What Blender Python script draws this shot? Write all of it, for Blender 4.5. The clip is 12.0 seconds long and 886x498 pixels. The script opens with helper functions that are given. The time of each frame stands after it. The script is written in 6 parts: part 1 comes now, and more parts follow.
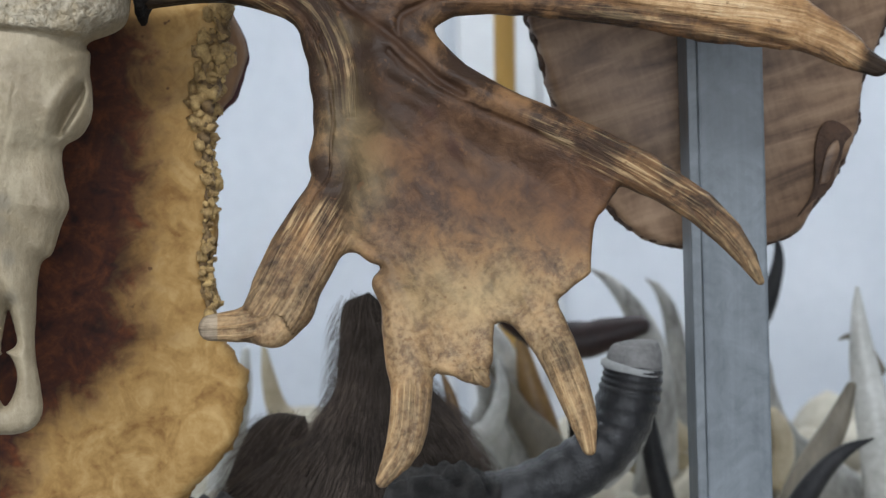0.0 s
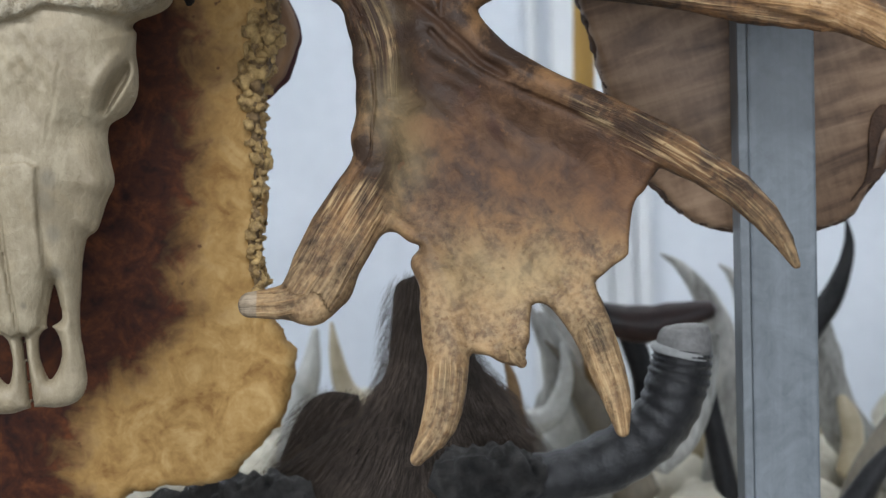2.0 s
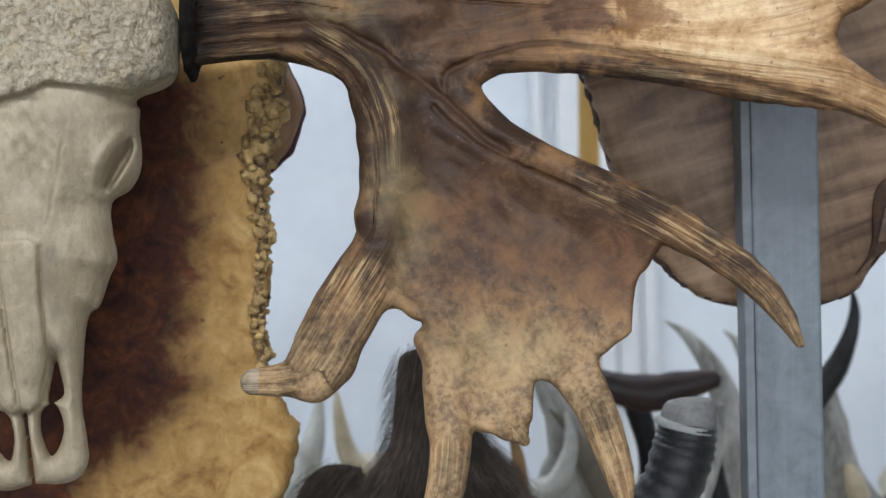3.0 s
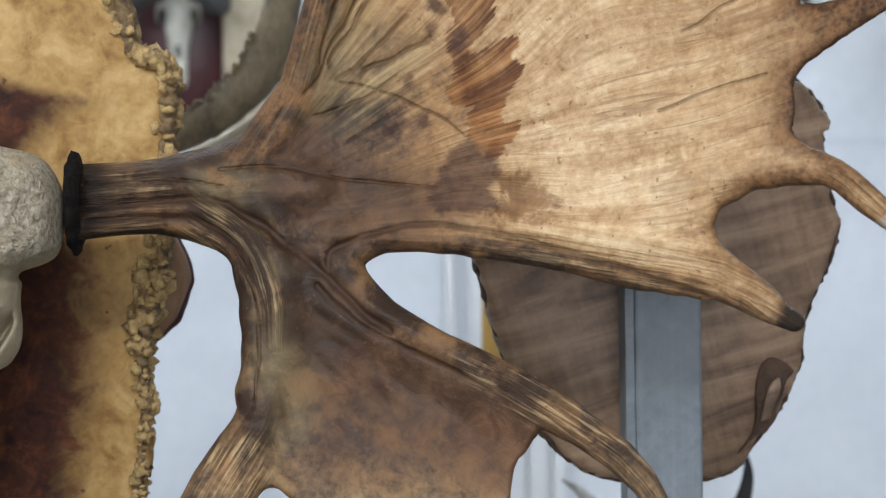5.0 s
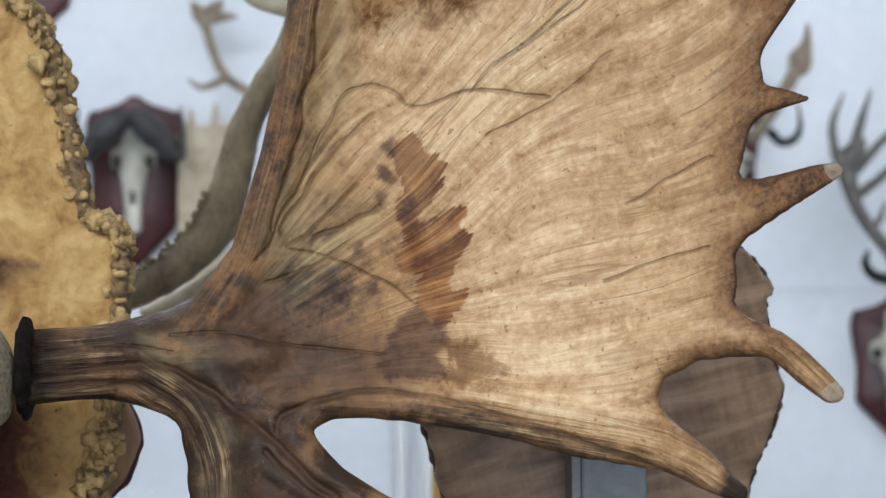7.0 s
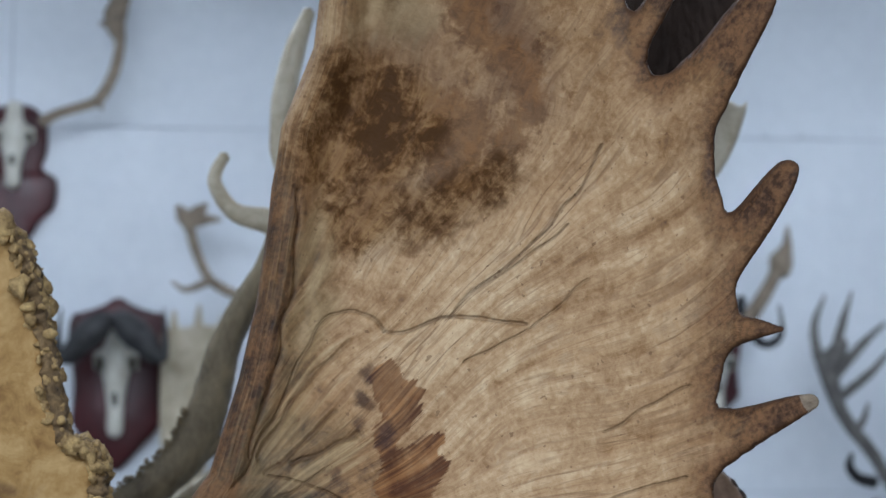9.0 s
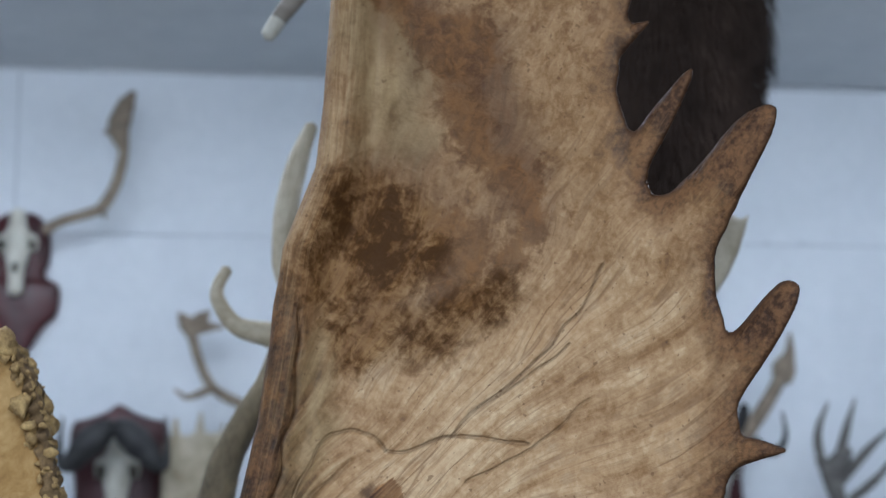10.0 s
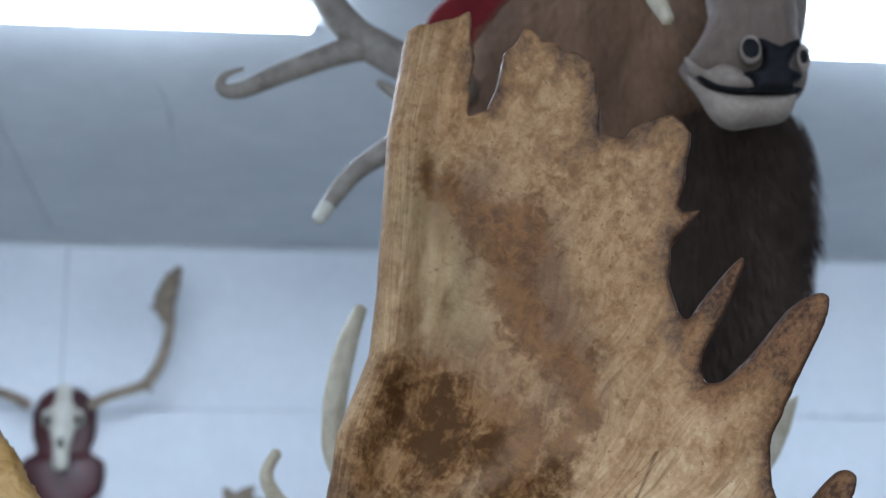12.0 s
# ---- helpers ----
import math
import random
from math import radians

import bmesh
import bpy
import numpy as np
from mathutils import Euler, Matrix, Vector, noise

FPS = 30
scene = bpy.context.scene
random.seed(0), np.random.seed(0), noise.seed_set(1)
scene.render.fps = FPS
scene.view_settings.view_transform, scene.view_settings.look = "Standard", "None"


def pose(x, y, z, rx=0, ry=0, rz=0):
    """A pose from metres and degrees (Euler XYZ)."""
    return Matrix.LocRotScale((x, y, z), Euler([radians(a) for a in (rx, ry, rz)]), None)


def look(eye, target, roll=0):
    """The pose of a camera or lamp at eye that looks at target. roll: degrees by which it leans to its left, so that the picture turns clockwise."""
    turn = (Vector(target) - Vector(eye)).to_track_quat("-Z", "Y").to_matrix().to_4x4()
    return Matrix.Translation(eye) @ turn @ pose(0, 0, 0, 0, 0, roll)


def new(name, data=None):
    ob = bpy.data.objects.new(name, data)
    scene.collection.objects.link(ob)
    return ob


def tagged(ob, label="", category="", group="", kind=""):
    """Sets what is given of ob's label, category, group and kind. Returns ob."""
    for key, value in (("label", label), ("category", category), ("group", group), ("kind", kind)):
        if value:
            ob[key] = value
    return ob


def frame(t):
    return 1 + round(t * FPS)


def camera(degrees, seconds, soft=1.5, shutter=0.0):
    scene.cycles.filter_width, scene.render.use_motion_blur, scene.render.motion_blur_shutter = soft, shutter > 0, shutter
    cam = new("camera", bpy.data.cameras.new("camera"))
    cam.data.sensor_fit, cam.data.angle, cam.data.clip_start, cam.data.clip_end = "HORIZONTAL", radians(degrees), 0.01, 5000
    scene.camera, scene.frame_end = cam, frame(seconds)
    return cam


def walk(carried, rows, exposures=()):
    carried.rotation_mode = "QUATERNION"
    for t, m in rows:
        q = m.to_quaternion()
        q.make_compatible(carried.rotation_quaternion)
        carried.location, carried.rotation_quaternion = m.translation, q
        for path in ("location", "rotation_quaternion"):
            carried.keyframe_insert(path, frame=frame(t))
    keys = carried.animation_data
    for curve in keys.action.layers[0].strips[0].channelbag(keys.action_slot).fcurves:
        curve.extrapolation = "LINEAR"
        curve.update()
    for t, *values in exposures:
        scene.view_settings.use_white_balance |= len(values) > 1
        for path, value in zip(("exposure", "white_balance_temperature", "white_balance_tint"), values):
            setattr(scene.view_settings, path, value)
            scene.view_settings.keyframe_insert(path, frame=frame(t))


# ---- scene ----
cam = camera(25.97, 12.0, soft=1.3)
cam.data.dof.use_dof = True
cam.data.dof.focus_distance = 1.42
cam.data.dof.aperture_fstop = 7.0
PATH = [
    (0, (0, 0, 1.5), (0.1184, 1.9897, 1.3352), -2.15),
    (0.1, (0.0092, 0.0012, 1.5006), (0.1047, 1.9916, 1.3260), -2.06),
    (0.2, (0.0184, 0.0024, 1.5012), (0.1019, 1.9935, 1.3360), -1.97),
    (0.3, (0.0276, 0.0036, 1.5018), (0.1135, 1.9953, 1.3393), -1.87),
    (0.4, (0.0368, 0.0048, 1.5024), (0.1040, 1.9972, 1.3420), -1.78),
    (0.5, (0.046, 0.006, 1.503), (0.0851, 1.9991, 1.3470), -1.69),
    (1, (0.064, -0.008, 1.503), (0.0652, 1.9862, 1.3471), -2.42),
    (1.5, (0.064, -0.009, 1.503), (0.0644, 1.9844, 1.3449), -2.10),
    (2, (0.06, -0.007, 1.494), (0.0516, 1.9857, 1.3191), -1.84),
    (2.5, (0.056, -0.002, 1.497), (0.0401, 1.9892, 1.3148), -1.58),
    (2.6, (0.0576, -0.0022, 1.5002), (0.0391, 1.9901, 1.3214), -1.62),
    (2.7, (0.0592, -0.0024, 1.5034), (0.0413, 1.9910, 1.3357), -1.66),
    (2.8, (0.0608, -0.0026, 1.5066), (0.0442, 1.9919, 1.3523), -1.71),
    (2.9, (0.0624, -0.0028, 1.5098), (0.0465, 1.9928, 1.3735), -1.75),
    (3, (0.064, -0.003, 1.513), (0.0493, 1.9937, 1.3906), -1.79),
    (3.2, (0.068, -0.003, 1.52), (0.0546, 1.9943, 1.4184), -1.77),
    (4.8, (0.098, -0.006, 1.558), (0.1525, 1.9932, 1.5358), -0.77),
    (5, (0.1, -0.005, 1.563), (0.1616, 1.9942, 1.5547), -0.74),
    (5.5, (0.102, -0.007, 1.57), (0.1902, 1.9912, 1.5922), -0.40),
    (6, (0.103, -0.011, 1.576), (0.2110, 1.9852, 1.6346), -0.46),
    (6.5, (0.104, -0.017, 1.583), (0.2158, 1.9773, 1.6766), -0.46),
    (7, (0.104, -0.024, 1.588), (0.2142, 1.9687, 1.7177), -0.47),
    (7.2, (0.104, -0.026, 1.589), (0.2182, 1.9660, 1.7299), -0.32),
    (8.8, (0.108, -0.031, 1.62), (0.2297, 1.9429, 1.9184), -0.77),
    (9, (0.11, -0.032, 1.619), (0.2350, 1.9383, 1.9401), -0.51),
    (9.5, (0.11, -0.033, 1.627), (0.2357, 1.9289, 1.9946), -0.62),
    (10, (0.111, -0.037, 1.634), (0.2328, 1.9145, 2.0564), -0.56),
    (10.5, (0.109, -0.044, 1.641), (0.2297, 1.8947, 2.1188), -0.43),
    (11, (0.11, -0.048, 1.649), (0.2269, 1.8781, 2.1741), -0.88),
    (11.5, (0.106, -0.051, 1.656), (0.2107, 1.8608, 2.2352), -0.72),
    (11.6, (0.1046, -0.0506, 1.655), (0.2078, 1.8608, 2.2489), -0.69),
    (11.7, (0.1032, -0.0502, 1.654), (0.2050, 1.8608, 2.2609), -0.66),
    (11.8, (0.1018, -0.0498, 1.653), (0.2017, 1.8607, 2.2668), -0.62),
    (11.9, (0.1004, -0.0494, 1.652), (0.1934, 1.8607, 2.2526), -0.59),
    (12, (0.099, -0.049, 1.651), (0.1803, 1.8607, 2.2383), -0.56),
]
EXPOSURES = [(0, 0.76, 6250, 10), (6.8, 0.70, 6200, 10), (8.8, 0.12, 5700, 9), (10.2, 0.16, 5650, 9), (12, 0.36, 5500, 8)]
walk(cam, [(t, look(eye, target, roll)) for t, eye, target, roll in PATH], EXPOSURES)

# ---- world and lamps ----
WALL_Y, WALL_TURN, CEILING = 3.73, 0.06, 2.815
world = bpy.data.worlds.new("world")
scene.world = world
world.use_nodes = True
world.node_tree.nodes["Background"].inputs[0].default_value = (0.75, 0.85, 1.0, 1)
world.node_tree.nodes["Background"].inputs[1].default_value = 0.3


def lamp(name, place, size_x, size_y, watts, colour):
    data = bpy.data.lights.new(name, "AREA")
    data.shape, data.size, data.size_y, data.energy, data.color = "RECTANGLE", size_x, size_y, watts, colour
    ob = new(name, data)
    ob.location = place
    return ob


COOL = (0.90, 0.95, 1.0)
for lx, ly, watts in ((-1.35, -0.05, 36), (0.05, -0.15, 26), (1.6, -1.9, 12)):
    lamp("tube_light", (lx, ly, CEILING - 0.09), 1.25, 0.12, watts, COOL)
# Added fill from behind the camera, as from an assumed, unseen shop window.
front_fill_light = lamp("front_fill_light", (0.2, -3.46, 1.65), 3.2, 1.5, 45, (0.94, 0.97, 1.0))
front_fill_light.rotation_euler = (radians(90), 0, 0)


# ---- materials ----
class Graph:
    """A small builder for node materials."""

    def __init__(self, name):
        self.mat = bpy.data.materials.new(name)
        self.mat.use_nodes = True
        self.tree = self.mat.node_tree
        self.bsdf = self.tree.nodes["Principled BSDF"]
        self.coord = self.tree.nodes.new("ShaderNodeTexCoord")

    def put(self, socket, value):
        if hasattr(value, "is_output"):
            self.tree.links.new(value, socket)
        elif isinstance(value, (tuple, list)) and len(value) == 3 and socket.type == "RGBA":
            socket.default_value = (*value, 1)
        else:
            socket.default_value = value

    def node(self, kind, out=0, **inputs):
        n = self.tree.nodes.new(kind)
        for key, value in inputs.items():
            self.put(n.inputs[key.replace("_", " ")], value)
        return n.outputs[out]

    def attr(self, name, out=2):
        n = self.tree.nodes.new("ShaderNodeAttribute")
        n.attribute_name = name
        return n.outputs[out]

    def scaled(self, vector, scale):
        n = self.tree.nodes.new("ShaderNodeVectorMath")
        n.operation = "MULTIPLY"
        self.put(n.inputs[0], vector)
        n.inputs[1].default_value = scale
        return n.outputs[0]

    def noise(self, vector, scale=10.0, detail=6.0, rough=0.6, warp=0.0):
        return self.node("ShaderNodeTexNoise", Vector=vector, Scale=scale, Detail=detail, Roughness=rough, Distortion=warp)

    def math(self, op, a, b=0.0, c=0.0, clamp=False):
        n = self.tree.nodes.new("ShaderNodeMath")
        n.operation, n.use_clamp = op, clamp
        for socket, value in zip(n.inputs, (a, b, c)):
            self.put(socket, value)
        return n.outputs[0]

    def span(self, value, low, high, to_low=0.0, to_high=1.0):
        n = self.tree.nodes.new("ShaderNodeMapRange")
        n.interpolation_type = "SMOOTHSTEP"
        for socket, v in zip(n.inputs, (value, low, high, to_low, to_high)):
            self.put(socket, v)
        return n.outputs[0]

    def mix(self, fac, a, b, blend="MIX"):
        n = self.tree.nodes.new("ShaderNodeMix")
        n.data_type, n.blend_type = "RGBA", blend
        self.put(n.inputs[0], fac)
        self.put(n.inputs[6], a)
        self.put(n.inputs[7], b)
        return n.outputs[2]

    def ramp(self, fac, *stops):
        n = self.tree.nodes.new("ShaderNodeValToRGB")
        while len(n.color_ramp.elements) < len(stops):
            n.color_ramp.elements.new(0.5)
        for e, (at, colour) in zip(n.color_ramp.elements, stops):
            e.position, e.color = at, (*colour, 1)
        self.put(n.inputs[0], fac)
        return n.outputs[0]

    def done(self, colour, rough=0.6, height=None, bump=0.3, depth=0.002, **others):
        self.put(self.bsdf.inputs["Base Color"], colour)
        self.put(self.bsdf.inputs["Roughness"], rough)
        for key, value in others.items():
            self.put(self.bsdf.inputs[key.replace("_", " ")], value)
        if height is not None:
            b = self.tree.nodes.new("ShaderNodeBump")
            b.inputs["Strength"].default_value, b.inputs["Distance"].default_value = bump, depth
            self.put(b.inputs["Height"], height)
            self.tree.links.new(b.outputs[0], self.bsdf.inputs["Normal"])
        return self.mat


def mottled(name, dark, light, scale, rough=0.6, stretch=(1, 1, 1), bump=0.3, depth=0.002, fine=6.0, **others):
    """Two tones in cloudy patches with a finer grain over them."""
    g = Graph(name)
    at = g.scaled(g.coord.outputs["Object"], stretch)
    broad = g.noise(at, scale, 4, 0.55, 0.4)
    grain = g.noise(at, scale * fine, 5, 0.65)
    both = g.math("ADD", g.math("MULTIPLY", broad, 0.65), g.math("MULTIPLY", grain, 0.35))
    return g.done(g.ramp(both, (0.33, dark), (0.66, light)), rough, grain, bump, depth, **others)


def antler_material():
    """Old antler: tan palm with fine fan-wise wrinkles, streaked tines, crisp stains."""
    g = Graph("antler")
    place = g.coord.outputs["Object"]
    palm, fan, along, spread = g.attr("palm"), g.attr("fan", 1), g.attr("along", 1), g.attr("spread")

    def flow(on_palm, on_tine, detail, rough, warp=0.0):
        """Streaks that fan out over the palm and run lengthwise on the tines."""
        a = g.noise(g.scaled(along, (*on_tine, 1)), 1.0, detail, rough, warp)
        b = g.noise(g.scaled(fan, (*on_palm, 1)), 1.0, detail, rough, warp)
        b = g.math("ADD", 0.5, g.math("MULTIPLY", g.math("SUBTRACT", b, 0.5), spread))
        return g.math("ADD", g.math("MULTIPLY", b, palm), g.math("MULTIPLY", a, g.math("SUBTRACT", 1.0, palm)))

    def about(value, size):
        return g.math("MULTIPLY", g.math("SUBTRACT", value, 0.5), size * 1.9)

    def total(*values):
        out = values[0]
        for v in values[1:]:
            out = g.math("ADD", out, v)
        return out

    def ridge(value, width):
        return g.span(g.math("ABSOLUTE", g.math("SUBTRACT", value, 0.5)), 0.0, width, 1.0, 0.0)

    streak = flow((24, 7), (210, 7), 4, 0.58, 0.5)
    teeth = flow((52, 9), (300, 14), 3, 0.55, 0.5)
    hair = flow((120, 18), (340, 15), 4, 0.62, 0.8)
    line = flow((19, 6.5), (120, 8), 3, 0.50, 0.6)
    fine_line = flow((52, 13), (240, 14), 2, 0.5, 0.4)
    cloud = g.noise(place, 11, 5, 0.55, 0.6)
    blotch = g.noise(place, 44, 5, 0.6, 0.5)
    grain = g.noise(place, 105, 4, 0.65, 0.6)
    speck = g.noise(place, 230, 3, 0.6)
    grainy, folds = g.attr("streaky"), g.attr("wrinkle")

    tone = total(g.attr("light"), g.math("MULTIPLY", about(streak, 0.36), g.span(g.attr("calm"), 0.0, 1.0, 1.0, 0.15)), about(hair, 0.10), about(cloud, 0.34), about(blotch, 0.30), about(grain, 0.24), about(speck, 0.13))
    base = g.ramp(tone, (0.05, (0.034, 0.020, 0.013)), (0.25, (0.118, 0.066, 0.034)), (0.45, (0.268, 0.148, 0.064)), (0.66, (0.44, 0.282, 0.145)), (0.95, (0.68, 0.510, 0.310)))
    tan = g.span(total(cloud, about(blotch, 0.3)), 0.48, 0.68)
    base = g.mix(g.math("MULTIPLY", tan, 0.30), base, (0.36, 0.19, 0.075))
    base = g.mix(g.math("MULTIPLY", g.attr("bleach"), g.span(total(blotch, about(speck, 0.5)), 0.30, 0.70, 0.10, 0.48)), base, (0.39, 0.285, 0.155))
    olive = g.span(total(g.attr("olive"), about(cloud, 0.5), about(streak, 0.5)), 0.25, 0.85)
    base = g.mix(g.math("MULTIPLY", olive, 0.62), base, g.ramp(total(streak, about(blotch, 0.3)), (0.33, (0.105, 0.072, 0.032)), (0.66, (0.40, 0.300, 0.155))))
    rust = g.span(total(g.attr("rust"), about(cloud, 0.5), about(blotch, 0.3), about(streak, 0.25)), 0.25, 0.95)
    base = g.mix(g.math("MULTIPLY", rust, 0.84), base, g.ramp(total(blotch, about(hair, 0.4)), (0.25, (0.040, 0.018, 0.010)), (0.75, (0.140, 0.068, 0.033))))
    # smoky purple-brown at the root of the palm
    smoke = g.span(total(g.attr("smoke"), about(cloud, 0.5), about(blotch, 0.4), about(streak, 0.4)), 0.20, 0.90)
    base = g.mix(g.math("MULTIPLY", smoke, 0.75), base, g.ramp(total(streak, about(blotch, 0.5)), (0.30, (0.028, 0.016, 0.011)), (0.70, (0.110, 0.062, 0.036))))
    # rusty bands and umber patches with ragged edges
    band = g.span(total(g.attr("band"), about(blotch, 0.026), about(cloud, 0.020), about(grain, 0.012)), -0.002, 0.011, 1.0, 0.0)
    base = g.mix(g.math("MULTIPLY", band, g.span(total(grain, about(cloud, 0.4)), 0.3, 0.7, 0.55, 0.95)), base, g.ramp(total(blotch, about(grain, 0.5)), (0.35, (0.088, 0.037, 0.012)), (0.65, (0.200, 0.094, 0.033))))
    umber = g.span(total(g.attr("umber"), about(blotch, 0.016), about(cloud, 0.020), about(teeth, 0.006)), 0.000, 0.024, 1.0, 0.0)
    base = g.mix(g.math("MULTIPLY", umber, g.span(total(blotch, about(cloud, 0.6), about(hair, 0.15), about(grain, 0.4)), 0.34, 0.68, 0.95, 0.55)), base, g.ramp(total(cloud, about(blotch, 0.6), about(hair, 0.15), about(grain, 0.4)), (0.32, (0.056, 0.024, 0.007)), (0.52, (0.120, 0.054, 0.015)), (0.68, (0.230, 0.122, 0.040))))
    # red-brown stain, toothed along the grain
    red = g.span(total(g.attr("stain"), about(teeth, 0.009), about(blotch, 0.006)), -0.0012, 0.0014, 1.0, 0.0)
    base = g.mix(g.math("MULTIPLY", red, g.span(total(teeth, about(cloud, 0.6)), 0.28, 0.62, 0.93, 0.70)), base, g.ramp(total(cloud, about(streak, 0.8), about(teeth, 0.5)), (0.30, (0.066, 0.023, 0.012)), (0.50, (0.150, 0.058, 0.020)), (0.72, (0.300, 0.128, 0.042))))
    plum = g.span(total(g.attr("plum"), about(blotch, 0.009), about(teeth, 0.005)), -0.004, 0.004, 1.0, 0.0)
    base = g.mix(g.math("MULTIPLY", plum, 0.80), base, g.ramp(total(blotch, about(streak, 0.5)), (0.30, (0.040, 0.022, 0.018)), (0.70, (0.094, 0.052, 0.038))))
    # wrinkles, pores and cracks
    crease = g.math("MULTIPLY", ridge(line, 0.040), g.math("MULTIPLY", folds, g.span(cloud, 0.40, 0.62, 0.06, 0.52)))
    base = g.mix(crease, base, (0.170, 0.088, 0.040))
    small = g.math("MULTIPLY", ridge(fine_line, 0.060), g.math("MULTIPLY", folds, g.span(blotch, 0.42, 0.62, 0.0, 0.36)))
    base = g.mix(small, base, (0.190, 0.105, 0.052))
    furrow = g.math("MULTIPLY", g.span(hair, 0.36, 0.50, 1.0, 0.0), g.math("MULTIPLY", g.span(grainy, 0.1, 0.9, 0.0, 0.44), g.span(total(blotch, about(grain, 0.6)), 0.36, 0.60, 0.25, 1.0)))
    base = g.mix(furrow, base, (0.075, 0.036, 0.018))
    pale = g.math("MULTIPLY", g.span(hair, 0.50, 0.66), g.math("MULTIPLY", g.span(grainy, 0.15, 0.8, 0.0, 0.62), g.span(total(cloud, about(blotch, 0.5)), 0.36, 0.62, 0.35, 1.0)))
    base = g.mix(pale, base, (0.48, 0.340, 0.180))
    freckle = g.math("MULTIPLY", g.span(g.noise(place, 85, 4, 0.6, 0.4), 0.53, 0.70), g.attr("freckle"))
    base = g.mix(g.math("MULTIPLY", freckle, 0.62), base, (0.150, 0.068, 0.025))
    dots = g.span(g.noise(place, 190, 1, 0.5), 0.70, 0.76)
    base = g.mix(g.math("MULTIPLY", dots, 0.55), base, (0.12, 0.060, 0.028))
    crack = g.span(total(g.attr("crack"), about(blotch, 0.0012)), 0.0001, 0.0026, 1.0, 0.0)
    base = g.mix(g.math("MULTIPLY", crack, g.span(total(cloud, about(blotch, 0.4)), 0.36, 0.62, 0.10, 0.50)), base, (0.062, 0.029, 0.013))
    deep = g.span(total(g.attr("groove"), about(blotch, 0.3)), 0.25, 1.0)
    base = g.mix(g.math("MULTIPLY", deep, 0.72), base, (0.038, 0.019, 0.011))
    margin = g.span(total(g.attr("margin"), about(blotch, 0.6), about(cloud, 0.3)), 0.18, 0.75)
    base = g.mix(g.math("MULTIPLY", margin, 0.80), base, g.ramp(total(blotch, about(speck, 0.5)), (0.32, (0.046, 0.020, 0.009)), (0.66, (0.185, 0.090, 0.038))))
    # Dark rim on the right edges: shade of the side faces, in colour.
    edge_shade = g.span(total(g.attr("edge"), about(blotch, 0.4)), 0.25, 0.9)
    base = g.mix(g.math("MULTIPLY", edge_shade, 0.70), base, (0.040, 0.019, 0.010))
    tip = g.span(total(g.attr("tip"), about(blotch, 0.25)), 0.45, 0.60)
    base = g.mix(g.math("MULTIPLY", tip, 0.85), base, g.ramp(blotch, (0.35, (0.12, 0.088, 0.060)), (0.62, (0.32, 0.255, 0.18))))
    char = g.span(total(g.attr("char"), about(streak, 0.6)), 0.25, 0.75)
    base = g.mix(g.math("MULTIPLY", char, 0.94), base, (0.009, 0.006, 0.005))
    high = total(g.math("MULTIPLY", streak, g.span(g.attr("calm"), 0.0, 1.0, 0.40, 0.12)), g.math("MULTIPLY", hair, g.span(grainy, 0.1, 0.9, 0.07, 0.70)), g.math("MULTIPLY", blotch, 0.34), g.math("MULTIPLY", grain, 0.20), g.math("MULTIPLY", speck, 0.08))
    high = g.math("SUBTRACT", high, total(g.math("MULTIPLY", crack, 0.25), g.math("MULTIPLY", crease, 0.16), g.math("MULTIPLY", small, 0.06)))
    return g.done(base, g.span(total(blotch, about(hair, 0.4)), 0.35, 0.65, 0.44, 0.62), high, 1.0, 0.005, Specular_IOR_Level=g.span(g.math("MAXIMUM", umber, g.math("MAXIMUM", red, plum)), 0.0, 1.0, 0.14, 0.05))


def burl_material():
    g = Graph("burl_wood")
    place = g.coord.outputs["Object"]
    swirl = g.noise(place, 34, 6, 0.6, 0.9)
    cloud = g.noise(place, 9, 5, 0.6, 0.5)
    fine = g.noise(place, 150, 4, 0.6, 0.5)
    gold = g.ramp(g.math("ADD", g.math("MULTIPLY", swirl, 0.75), g.math("MULTIPLY", fine, 0.25)), (0.34, (0.19, 0.096, 0.027)), (0.50, (0.335, 0.197, 0.066)), (0.66, (0.46, 0.300, 0.122)))
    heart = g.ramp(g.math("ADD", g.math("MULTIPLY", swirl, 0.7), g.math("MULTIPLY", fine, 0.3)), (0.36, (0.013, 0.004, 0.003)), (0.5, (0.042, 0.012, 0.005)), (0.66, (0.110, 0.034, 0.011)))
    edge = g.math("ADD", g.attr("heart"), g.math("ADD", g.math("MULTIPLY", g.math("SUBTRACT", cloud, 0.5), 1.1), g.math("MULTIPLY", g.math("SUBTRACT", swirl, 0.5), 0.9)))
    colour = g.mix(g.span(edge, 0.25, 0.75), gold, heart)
    pit = g.span(g.noise(place, 70, 2, 0.5), 0.72, 0.76)
    colour = g.mix(g.math("MULTIPLY", pit, 0.75), colour, (0.06, 0.025, 0.012))
    return g.done(colour, g.span(fine, 0.3, 0.7, 0.55, 0.7), fine, 0.12, 0.001, Specular_IOR_Level=0.15)


